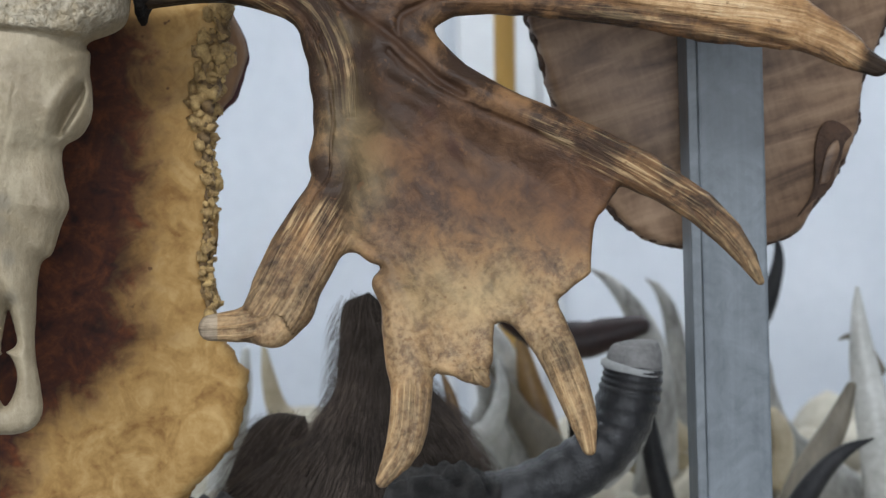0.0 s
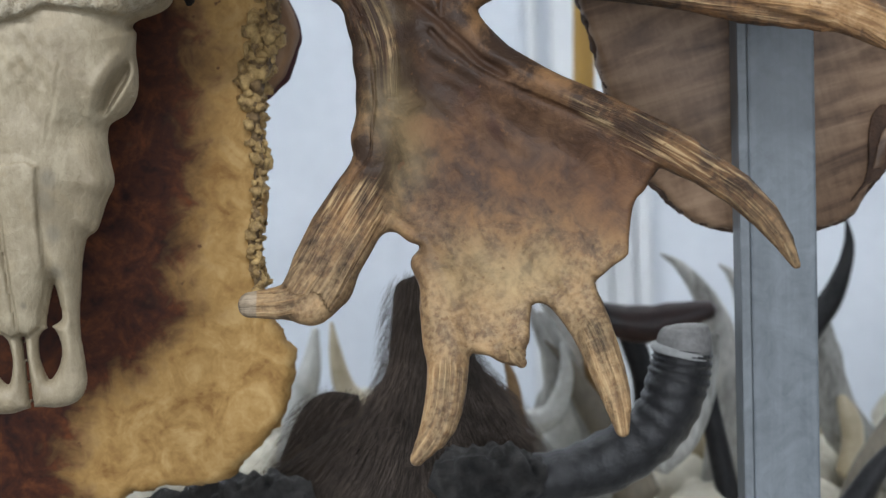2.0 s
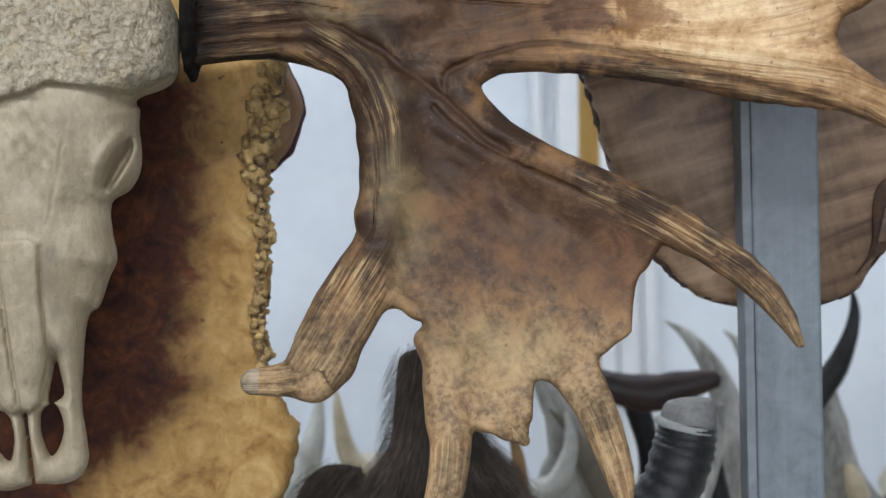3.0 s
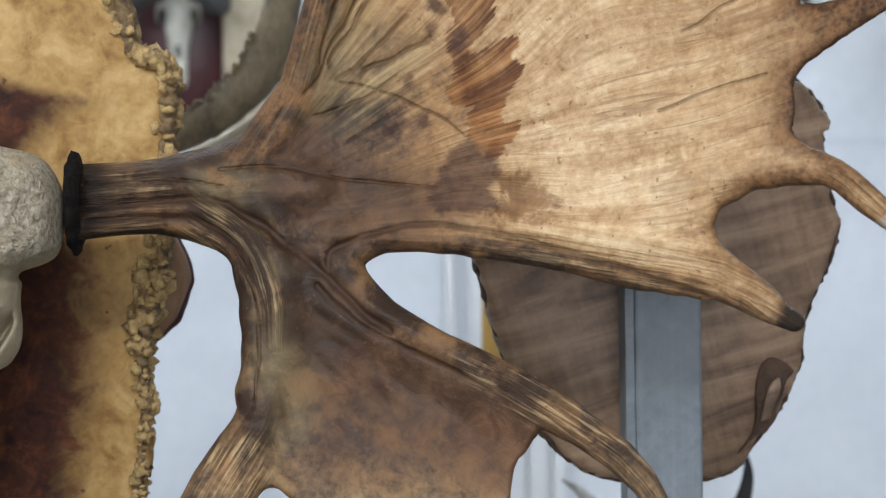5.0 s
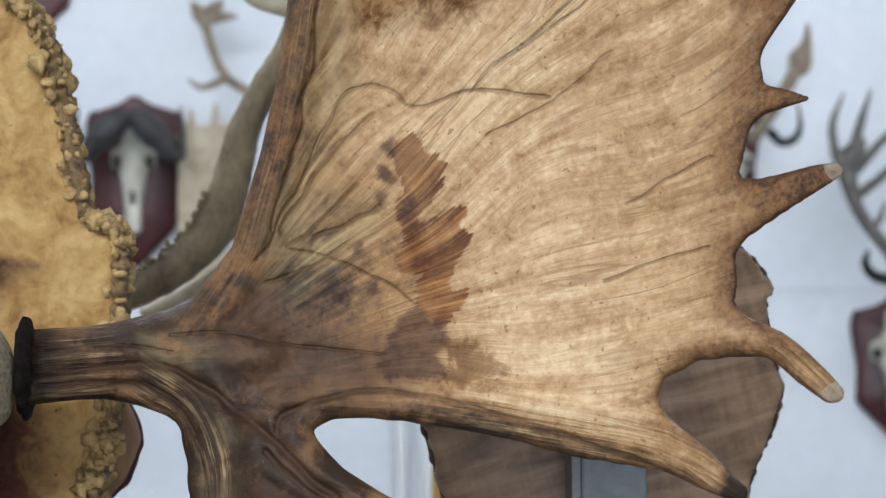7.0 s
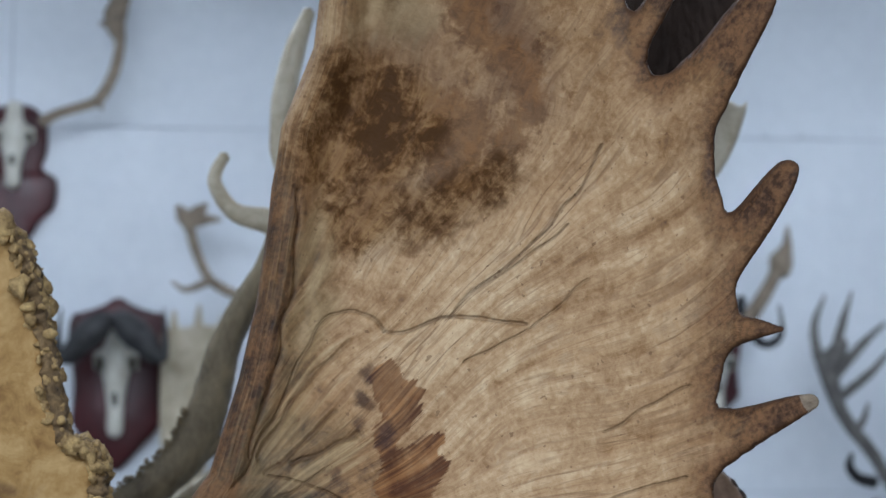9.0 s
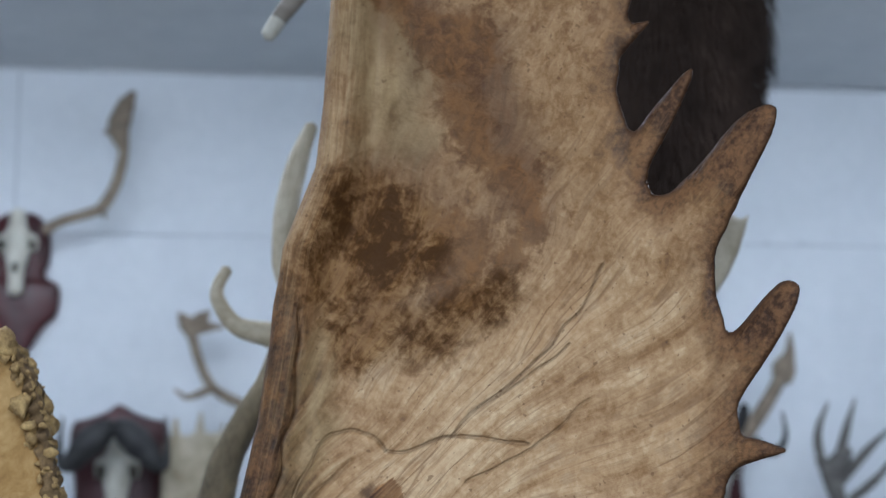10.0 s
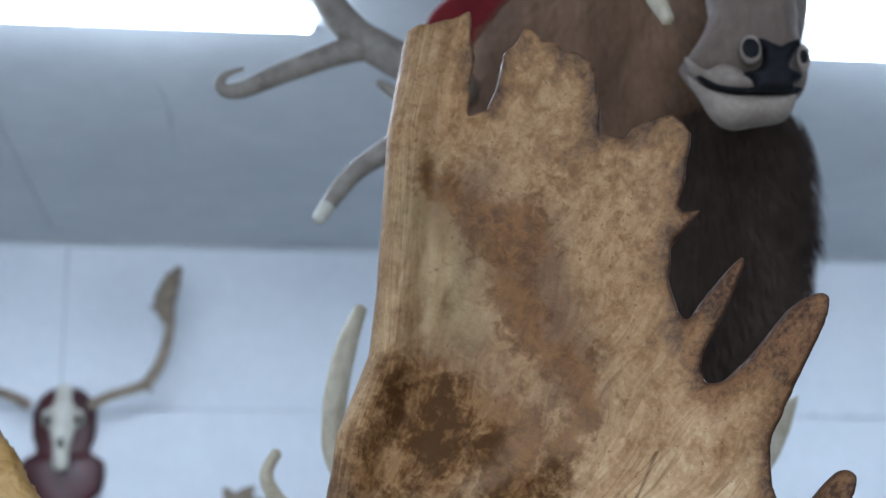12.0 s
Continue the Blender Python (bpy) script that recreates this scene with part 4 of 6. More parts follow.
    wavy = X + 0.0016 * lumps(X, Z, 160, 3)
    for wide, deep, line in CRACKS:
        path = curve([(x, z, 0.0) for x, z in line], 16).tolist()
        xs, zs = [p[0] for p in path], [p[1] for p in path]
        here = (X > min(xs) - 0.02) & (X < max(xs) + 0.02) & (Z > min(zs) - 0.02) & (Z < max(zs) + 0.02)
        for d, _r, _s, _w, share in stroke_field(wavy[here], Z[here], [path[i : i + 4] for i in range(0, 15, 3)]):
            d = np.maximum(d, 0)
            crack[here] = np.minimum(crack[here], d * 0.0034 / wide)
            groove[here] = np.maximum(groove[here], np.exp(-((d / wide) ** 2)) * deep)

    light = 0.25 + 0.54 * ease((np.hypot(X - 0.02, Z - 1.60) - 0.07) / 0.17)
    # Top of the palm darker: dirtier antler plus weaker light there, put into tone.
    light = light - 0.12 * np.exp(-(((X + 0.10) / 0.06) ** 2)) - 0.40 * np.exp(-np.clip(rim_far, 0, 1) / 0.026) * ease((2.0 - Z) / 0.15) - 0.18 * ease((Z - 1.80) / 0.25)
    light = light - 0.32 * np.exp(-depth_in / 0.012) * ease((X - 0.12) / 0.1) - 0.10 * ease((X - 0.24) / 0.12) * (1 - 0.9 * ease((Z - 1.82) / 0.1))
    # Shade on the underside of the spine ridge, put into the tone.
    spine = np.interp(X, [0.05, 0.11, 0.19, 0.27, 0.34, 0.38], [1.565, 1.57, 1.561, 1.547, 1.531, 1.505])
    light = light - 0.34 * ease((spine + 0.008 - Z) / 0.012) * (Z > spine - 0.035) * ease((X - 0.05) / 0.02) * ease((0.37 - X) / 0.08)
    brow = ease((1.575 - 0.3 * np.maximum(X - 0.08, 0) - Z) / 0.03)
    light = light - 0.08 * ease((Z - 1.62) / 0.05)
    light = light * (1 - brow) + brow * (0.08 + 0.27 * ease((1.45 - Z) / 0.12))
    light = light * (1 - dim) + dim * (0.22 - 0.05 * ease((Z - 1.75) / 0.2))
    apart = np.clip((second - nearest) / 0.012, 0, 1)
    streaky = (1 - palm) * (1 - 0.95 * dim) * grained * apart
    burr_near = np.exp(-np.maximum(X - BURR_POINT[0], 0) / 0.034) * (np.abs(Z - BURR_POINT[1]) < 0.05)
    # The beam turns black along its bottom edge near the burr.
    dark_low_edge = 0.85 * np.exp(-depth_in / 0.007) * ease((1.592 - Z) / 0.01) * ease((-0.02 - X) / 0.04) * (Z > 1.55)
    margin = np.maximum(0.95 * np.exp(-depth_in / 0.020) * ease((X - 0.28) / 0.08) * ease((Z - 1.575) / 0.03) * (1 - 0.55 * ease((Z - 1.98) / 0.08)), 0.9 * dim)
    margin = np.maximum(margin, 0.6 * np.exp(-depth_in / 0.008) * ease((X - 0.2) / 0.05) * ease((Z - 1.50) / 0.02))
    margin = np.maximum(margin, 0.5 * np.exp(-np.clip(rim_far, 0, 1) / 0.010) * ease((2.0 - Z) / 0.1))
    wrinkle = ease((far - 0.10) / 0.14) * (1 - 0.85 * brow) * (1 - 0.6 * ease((Z - 2.0) / 0.1)) * palm
    attributes = [("light", light), ("stain", patches(STAIN)), ("plum", plum), ("umber", patches(UMBER)), ("band", patches(BAND)), ("smoke", blobs(SMOKE, 0.04)), ("crack", crack), ("palm", 1 - np.minimum(grained * apart * (1 - palm) * 1.6, 1)), ("calm", np.maximum(brow, ease((Z - 1.88) / 0.12)) * palm), ("bleach", ease((1.43 - Z) / 0.11)), ("char", np.maximum(np.maximum(burr_near, dark_tip), dark_low_edge)), ("spread", ease((far - 0.05) / 0.13) * (1 - 0.75 * brow)), ("groove", groove / 0.0042), ("margin", margin), ("edge", np.exp(-depth_in / 0.0045) * ease((X - 0.30) / 0.04) * ease((Z - 1.61) / 0.03)), ("freckle", ease((Z - 2.03) / 0.08) * (0.35 + 0.65 * ease((X - 0.2) / 0.06))), ("tip", tip), ("streaky", streaky), ("wrinkle", wrinkle), ("rust", blobs(RUST, 0.08)), ("olive", blobs(OLIVE, 0.06)), ("fan", (ang, far, 0.0 * X)), ("along", (across, along, 0.0 * X))]
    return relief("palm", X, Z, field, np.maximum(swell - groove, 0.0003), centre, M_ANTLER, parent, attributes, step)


antler = thing("moose_antler", (-0.13, 1.45, 1.59), "large brown moose antler with a broad palm and short tines", "antler")
moose_antler(antler)


def burr(parent):
    bx, bz = BURR_POINT
    by = float(antler_depth(bx, bz))
    bm = bmesh.new()
    rows = []
    for s, out in ((-0.006, 0.022), (-0.005, 0.034), (-0.002, 0.0385), (0.001, 0.0375), (0.003, 0.031), (0.006, 0.0275)):
        row = []
        for k in range(72):
            a = 2 * math.pi * k / 72
            r = out * (1 + (0.16 if out > 0.03 else 0.03) * noise.noise(Vector((math.cos(a) * 6, math.sin(a) * 6, s * 60))))
            row.append(bm.verts.new((bx + s, by + math.cos(a) * r, bz + math.sin(a) * r)))
        rows.append(row)
    for a, b in zip(rows, rows[1:]):
        for k in range(72):
            bm.faces.new((a[k], a[(k + 1) % 72], b[(k + 1) % 72], b[k]))
    bm.faces.new(rows[0])
    part("burr", bm, M_BURR, parent, "black knobbly burr ring")


burr(antler)

SKULL_AXIS = -0.256
SKULL_TOP, SKULL_WAY = (-0.268, 1.414), (0.0863, -0.9963)
# the half of the skull from its axis outwards: (across, along)
HALF = [(-0.02, 0.232), (0.04, 0.23), (0.08, 0.222), (0.12, 0.210), (0.139, 0.198), (0.147, 0.170), (0.139, 0.1315), (0.1107, 0.12), (0.1112, 0.1128), (0.109, 0.099), (0.1085, 0.0819), (0.1051, 0.0662), (0.0961, 0.0549), (0.0823, 0.0461), (0.0804, 0.0241), (0.0807, 0.005), (0.0736, -0.0084), (0.0649, -0.0277), (0.0551, -0.0359), (0.0477, -0.0634), (0.0428, -0.0971), (0.0426, -0.1221), (0.0419, -0.1421), (0.034, -0.1525), (0.0187, -0.1552), (0.0007, -0.1536), (-0.02, -0.1536)]
ORBIT = [(0.0792, 0.0574), (0.083, 0.069), (0.0881, 0.0787), (0.097, 0.089), (0.1056, 0.0952), (0.1065, 0.082), (0.0971, 0.0669), (0.084, 0.054)]
NASAL = [(-0.02, 0.036), (0.0048, 0.036), (0.023, 0.0341), (0.0343, 0.0251), (0.0295, -0.0115), (0.0285, -0.0365), (0.0271, -0.0576), (0.0204, -0.0771), (0.015, -0.0936), (0.006, -0.0997), (-0.02, -0.0911)]
SLIT = [(0.0278, -0.0616), (0.0297, -0.0738), (0.0304, -0.089), (0.0229, -0.0943), (0.018, -0.0939), (0.0224, -0.0772)]
FORAMEN = [(0.0146, -0.0976), (0.0219, -0.0952), (0.0262, -0.1026), (0.0273, -0.1138), (0.0233, -0.1255), (0.0165, -0.1339), (0.0129, -0.1296), (0.01, -0.1163), (0.0111, -0.1033)]


def moose_skull():
    skull = thing("moose_skull", (SKULL_AXIS, 1.47, 1.35), "weathered white moose skull hung on a burl board", "skull")
    step = 0.0013
    X, Z = grid(SKULL_TOP[0] - 0.19, SKULL_TOP[0] + 0.17, 1.24, 1.67, step)
    u, v = X - SKULL_TOP[0], Z - SKULL_TOP[1]
    A = -u * SKULL_WAY[1] + v * SKULL_WAY[0]
    B = -u * SKULL_WAY[0] - v * SKULL_WAY[1]
    M = np.abs(A)
    smooth = curve(HALF[3:26], 140).tolist()
    field = polygon_field(M, B, HALF[:3] + [tuple(p) for p in smooth] + HALF[26:]) + 0.0006 * lumps(X, Z, 160, 31)
    nasal, orbit = polygon_field(M, B, NASAL), polygon_field(M, B, [tuple(p) for p in curve(ORBIT + [ORBIT[0]], 40)[:-1].tolist()])
    for hole in (SLIT, FORAMEN):
        ring = [tuple(p) for p in curve(hole + [hole[0]], 40)[:-1].tolist()]
        field = np.maximum(field, -polygon_field(M, B, ring))
    field = np.maximum(field, np.minimum(0.0013 - M, -0.100 - B))
    inside = np.maximum(-field, 0)
    thick = np.interp(B, [-0.155, -0.1, -0.03, 0.05, 0.12, 0.17, 0.23], [0.010, 0.014, 0.028, 0.042, 0.046, 0.042, 0.028])
    reach = np.interp(B, [-0.155, -0.1, -0.03, 0.05, 0.2], [0.010, 0.013, 0.032, 0.050, 0.036])
    swell = thick * np.sqrt(np.maximum(1 - np.maximum(1 - inside / reach, 0) ** 2, 0))
    inner = ease(inside / 0.008)

    def bump(a, b, wide, tall):
        return np.exp(-(((M - a) / wide) ** 2 + ((B - b) / tall) ** 2))

    edge = np.interp(M, [0, 0.023, 0.053, 0.088, 0.11, 0.139], [0.118, 0.1285, 0.1339, 0.1278, 0.1189, 0.1315])
    shelf = ease((B - edge + 0.003 * lumps(X, Z, 120, 18)) / 0.006)
    rough = shelf * (0.0011 * lumps(X, Z, 480, 5) + 0.0013 * lumps(X, Z, 260, 15) * lumps(X, Z, 90, 16)) + 0.0007 * bump(0.035, 0.10, 0.03, 0.03) * lumps(X, Z, 420, 19)
    form = 0.009 * shelf * inner + rough * inner + 0.0008 * lumps(X, Z, 90, 6)
    form = form - 0.024 * ease(-orbit / 0.007) + 0.0032 * np.exp(-(((orbit - 0.004) / 0.004) ** 2)) * inner
    form = form + 0.0045 * ease(0.4 - nasal / 0.005) * ease((0.045 - B) / 0.03) - 0.0022 * np.exp(-((nasal / 0.0012) ** 2)) * ease((0.030 - B) / 0.02)
    form = form - 0.0030 * np.exp(-((M / 0.0012) ** 2)) * ease((0.05 - B) / 0.03) - 0.006 * bump(0.052, -0.005, 0.014, 0.03) + 0.004 * bump(0.074, 0.006, 0.008, 0.02)
    form = form - 0.005 * bump(0.06, 0.045, 0.018, 0.014) - 0.004 * bump(0.03, 0.07, 0.014, 0.02) + 0.003 * bump(0.055, 0.085, 0.006, 0.02)
    form = form - 0.0016 * np.exp(-(((M - 0.045 - 0.35 * (B - 0.05) + 0.0008 * lumps(X, Z, 300, 33)) / 0.0012) ** 2)) * 0.6 * ease((B - 0.03) / 0.02) * ease((0.12 - B) / 0.02)
    front = np.maximum(swell + form * np.minimum(inside / 0.003, 1), 0.0004)
    centre = 1.415 + 0.05 * (Z - 1.45) + 0.0 * X
    spot = np.zeros(X.shape)
    for a, b, r in ((0.036, -0.001, 0.006), (0.037, -0.025, 0.005), (0.0345, -0.054, 0.005), (0.040, 0.014, 0.006), (0.008, -0.075, 0.002)):
        spot = np.maximum(spot, ease(1.4 - np.hypot(A - a, (B - b) * 0.7) / r))
    for side in (1, -1):
        plate = np.maximum(np.maximum(nasal + 0.0006, 0.0005 - side * A), B - 0.030)
        relief("nasal_bone", X, Z, plate, np.maximum(front + 0.0012 * ease(-plate / 0.003), 0.0004), centre, M_BONE, skull, [("crust", 0 * shelf), ("spot", spot)], step)
    relief("cranium", X, Z, field, front, centre, M_BONE, skull, [("crust", shelf), ("spot", spot)], step)


moose_skull()

# ---- burl board behind the skull ----
BURL_EDGE = [(-0.08, 1.54, 1.55), (-0.086, 1.54, 1.514), (-0.091, 1.54, 1.469), (-0.089, 1.54, 1.431), (-0.094, 1.54, 1.387), (-0.096, 1.54, 1.346), (-0.085, 1.54, 1.305), (-0.071, 1.54, 1.281), (-0.071, 1.54, 1.258), (-0.085, 1.54, 1.219), (-0.115, 1.54, 1.187), (-0.145, 1.54, 1.168), (-0.199, 1.54, 1.165), (-0.27, 1.54, 1.133), (-0.371, 1.54, 1.135), (-0.477, 1.54, 1.157)]
BURL_TOP = [(-0.326, 1.54, 1.723), (-0.314, 1.54, 1.951), (-0.256, 1.54, 2.043), (-0.156, 1.54, 1.904), (-0.13, 1.54, 1.869), (-0.113, 1.54, 1.804), (-0.095, 1.54, 1.721), (-0.069, 1.54, 1.708), (-0.068, 1.54, 1.662), (-0.073, 1.54, 1.567), (-0.079, 1.54, 1.522), (-0.088, 1.54, 1.508)]


def burl_board():
    ob = thing("burl_board", (-0.2, 1.56, 1.2), "thick golden burl wood board with red heartwood and knobbly live edge", "wooden board")
    outline = [(x, z) for x, y, z in BURL_TOP] + [(x, z) for x, y, z in BURL_EDGE]
    corners = [tuple(p) for p in curve(outline + [outline[0]], 220)[:-1].tolist()]
    step = 0.004
    X, Z = grid(-0.46, 0.0, 1.09, 2.1, step)
    field = polygon_field(X, Z, corners) + 0.0022 * lumps(X, Z, 190, 8) + 0.0016 * lumps(X, Z, 420, 9)
    inside = np.maximum(-field, 0)
    swell = 0.02 * np.sqrt(np.clip(1 - np.maximum(1 - inside / 0.010, 0) ** 2, 0.001, 1))
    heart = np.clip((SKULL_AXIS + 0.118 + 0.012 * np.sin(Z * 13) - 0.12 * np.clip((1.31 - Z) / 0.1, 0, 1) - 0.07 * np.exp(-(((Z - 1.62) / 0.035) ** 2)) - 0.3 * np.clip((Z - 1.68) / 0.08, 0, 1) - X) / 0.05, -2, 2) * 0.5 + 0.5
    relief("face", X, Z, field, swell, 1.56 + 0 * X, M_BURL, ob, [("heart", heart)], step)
    rng = random.Random(4)
    bm = bmesh.new()
    for x, z in curve(outline[3:20], 420):
        clump = 0.5 + 0.5 * noise.noise(Vector((x, 0, z)) * 45)
        if -0.20 < x and z > 1.33:
            for _ in range(3):
                r = rng.uniform(0.0014, 0.0050) * (0.45 + 1.4 * clump) * (0.6 + 0.4 * min(max((z - 1.42) / 0.08, 0), 1))
                ball(bm, (x + rng.uniform(-0.006 - 0.009 * min(max((z - 1.42) / 0.08, 0), 1), 0.003 * clump), rng.uniform(1.532, 1.575), z + rng.uniform(-0.004, 0.004)), (r * rng.uniform(0.7, 1.5), r, r * rng.uniform(0.7, 1.6)), 0.7, 300, 2)
    band = [p for p in curve(outline[3:20], 200) if p[0] > -0.20 and p[1] > 1.33]
    bed = bmesh.new()
    for k in range(2):
        tube([(x - 0.004, 1.545 + 0.018 * k, z, 0.0035 + 0.0025 * min(max((z - 1.42) / 0.08, 0), 1)) for x, z in band], 500, 14, 1.6, 0.9, grain=150, bm=bed)
    part("bark_bed", bed, M_BARKBED, ob, "dark bark between the knobs")
    part("live_edge", bm, M_BARK, ob, "knobbly golden bark edge")


burl_board()


def back_board():
    ob = thing("plain_board", (-0.1, 1.60, 1.4), "reddish brown wooden board with dark edge", "wooden board")
    outline = [(-0.096, 1.6, 1.603), (-0.078, 1.6, 1.58), (-0.064, 1.6, 1.542), (-0.066, 1.6, 1.523), (-0.077, 1.6, 1.5), (-0.101, 1.6, 1.482), (-0.144, 1.6, 1.474), (-0.179, 1.6, 1.517), (-0.162, 1.6, 1.6)]
    part("face", slab([(x, z) for x, y, z in outline], 1.583, 1.605, wobble=0.002), M_BROWNWOOD, ob)
    part("edge", slab([(x + 0.0015, z - 0.002) for x, y, z in outline], 1.6065, 1.62, wobble=0.003), M_REDWOOD, ob, "dark red edge")


back_board()

# ---- steel post with maple board ----
POST_X0, POST_X1, POST_Y0, POST_Y1, POST_TOP = 0.293, 0.354, 1.53, 1.578, 2.1


def steel_post():
    ob = thing("steel_post", ((POST_X0 + POST_X1) / 2, 1.55, 0), "grey galvanised steel post standing on the floor", "post")
    part("channel", boxed(POST_X0 + 0.0075, POST_X1, POST_Y0, POST_Y1, 0.01, POST_TOP, 0.0025), M_ZINC, ob, smooth=False)
    part("lip", boxed(POST_X0, POST_X0 + 0.009, POST_Y0 + 0.005, POST_Y1 - 0.002, 0.01, POST_TOP - 0.01, 0.0015), M_ZINCSEAM, ob, "folded steel side", smooth=False)
    part("base_plate", boxed(POST_X0 - 0.06, POST_X1 + 0.06, POST_Y0 - 0.05, POST_Y1 + 0.06, 0, 0.01, 0.002), M_ZINC, ob, smooth=False)


steel_post()


POCKET = [(0.392, 1.384), (0.403, 1.4), (0.407, 1.418), (0.407, 1.436), (0.41, 1.453), (0.419, 1.462), (0.43, 1.459), (0.439, 1.452), (0.433, 1.444), (0.429, 1.431), (0.424, 1.422), (0.422, 1.41), (0.413, 1.401), (0.403, 1.395)]
POCKET_WOOD = [(0.41, 1.41), (0.414, 1.429), (0.419, 1.441), (0.426, 1.446), (0.427, 1.436), (0.421, 1.423), (0.418, 1.413)]


def maple_board():
    ob = thing("maple_board", (0.33, 1.6, 1.4), "flamed maple slab with wavy live edge fixed behind a steel post", "wooden board")
    outline = [(0.339, 1.6, 1.739), (0.401, 1.6, 1.725), (0.454, 1.6, 1.686), (0.472, 1.6, 1.658), (0.467, 1.6, 1.644), (0.476, 1.6, 1.588), (0.48, 1.6, 1.57), (0.47, 1.6, 1.537), (0.456, 1.6, 1.51), (0.448, 1.6, 1.48), (0.447, 1.6, 1.459), (0.438, 1.6, 1.439), (0.428, 1.6, 1.419), (0.416, 1.6, 1.401), (0.403, 1.6, 1.385), (0.394, 1.6, 1.372), (0.365, 1.6, 1.362), (0.294, 1.6, 1.362), (0.259, 1.6, 1.376), (0.238, 1.6, 1.393), (0.211, 1.6, 1.43), (0.196, 1.6, 1.477), (0.185, 1.6, 1.515), (0.176, 1.6, 1.546), (0.166, 1.6, 1.588), (0.181, 1.6, 1.64), (0.219, 1.6, 1.692), (0.277, 1.6, 1.725)]
    flat = [(x, z) for x, y, z in outline]
    part("face", slab(flat, 1.582, 1.612, 240, wobble=0.0035, grain=60), M_MAPLE, ob)
    pocket = part("bark_inclusion", slab(POCKET, 1.5785, 1.5815, 120, wobble=0.0012, grain=90, bevel=0.0008), M_DARKBARK, ob, "dark bark pocket in the edge")
    part("pocket_wood", slab(POCKET_WOOD, 1.5765, 1.5783, 60, wobble=0.001, grain=90, bevel=0.0006), M_MAPLE, pocket, "brown wood inside the bark pocket")
    bark = [(0.45, 1.581, 1.596, 0.001), (0.463, 1.581, 1.593, 0.003), (0.47, 1.581, 1.587, 0.002)]
    part("bark_inclusion", tube([(x, 1.583, z, r) for x, y, z, r in bark], 12, 8, 0.3, 0.4, grain=120), M_DARKBARK, ob, "dark bark pocket in the edge")
    rim = curve(flat + [flat[0]], 300)
    bm = tube([(x, 1.598, z, 0.0028) for x, z in rim], 700, 10, 3.0, 0.8, grain=170)
    part("live_edge", bm, M_DARKBARK, ob, "thin dark bark edge")


maple_board()

# ---- wall trim, seams and pole ----
TRIM_X = [(0.218, 3.7, 1.579), (0.237, 3.7, 1.579), (0.264, 3.7, 1.578), (0.319, 3.7, 1.576), (0.419, 3.7, 1.136), (0.43, 3.7, 1.135)]


def wall_trim():
    ob = thing("white_pilaster", on_wall(TRIM_X[0][0], 0), "white painted wooden pilaster with grooves on the wall", "trim")
    tagged(ob, kind="structure")
    x0, x1, x2, x3, x4, x5 = (p[0] for p in TRIM_X)
    for a, b, out in ((x0, x1, 0.018), (x2, x3 + 0.05, 0.03), (x3 + 0.054, x4, 0.012), (x4 + 0.003, x5 + 0.02, 0.035)):
        y = wall_at((a + b) / 2) - 0.006
        part("strip", boxed(a, b, y - out, y, 0, 2.0, 0.004), M_TRIM, ob, smooth=False)


wall_trim()
for seam_x in ([(-0.502, 3.7, 2.614)][0][0],):
    y = wall_at(seam_x)
    tagged(part("wall_seam", boxed(seam_x - 0.002, seam_x + 0.002, y - 0.004, y - 0.0005, 0.1, CEILING - 0.01), M_SEAM, smooth=False), "thin grey vertical wall panel seam", "seam", kind="structure")
seam_z = [(-0.191, 3.7, 2.473)][0][2]
ob = part("wall_seam", boxed(-3.5, 3.5, -0.004, -0.0005, seam_z - 0.0015, seam_z + 0.0015), M_SEAM, smooth=False)
ob.matrix_basis = Matrix.Translation((0, WALL_Y, 0)) @ Matrix.Rotation(math.atan(WALL_TURN), 4, "Z")
tagged(ob, "thin grey horizontal wall panel seam", "seam", kind="structure")
ob = part("wall_seam", boxed(0.45, 3.5, -0.004, -0.0005, 1.749, 1.752), M_SEAM, smooth=False)
ob.matrix_basis = Matrix.Translation((0, WALL_Y, 0)) @ Matrix.Rotation(math.atan(WALL_TURN), 4, "Z")
tagged(ob, "thin grey lower wall panel seam", "seam", kind="structure")
for x, z in ((1.097, 2.479), (1.02, 2.478)):
    screw = thing("screw", on_wall(x, z), "small grey screw head in a wall panel seam", "screw")
    part("screw_head", ball(bmesh.new(), on_wall(x, z, 0.003), (0.005, 0.003, 0.005), 0, 1, 2), M_SEAM, screw)
ob = part("cove_trim", boxed(-3.9, 3.9, -0.008, -0.001, CEILING - 0.010, CEILING - 0.002, 0.002), M_CEIL, smooth=False)
ob.matrix_basis = Matrix.Translation((0, WALL_Y, 0)) @ Matrix.Rotation(math.atan(WALL_TURN), 4, "Z")
tagged(ob, "grey cove strip where wall meets ceiling", "trim", kind="structure")
for x in (-0.52, 0.70, 1.92):
    tagged(part("ceiling_seam", boxed(x - 0.0015, x + 0.0015, -2.0, 3.6, CEILING - 0.003, CEILING - 0.0006), M_SEAM, smooth=False), "thin grey ceiling panel seam", "seam", kind="structure")

crack = bmesh.new()
tube([(-0.237, 2.83, CEILING - 0.001, 0.002), (-0.229, 2.89, CEILING - 0.001, 0.004), (-0.227, 2.97, CEILING - 0.001, 0.005), (-0.24, 3.2, CEILING - 0.001, 0.001)], 30, 8, 1.0, 0.6, grain=60, bm=crack)
crack.transform(Matrix.Translation((0, 0, CEILING)) @ Matrix.Diagonal((1, 1, 0.3, 1)) @ Matrix.Translation((0, 0, -CEILING)))
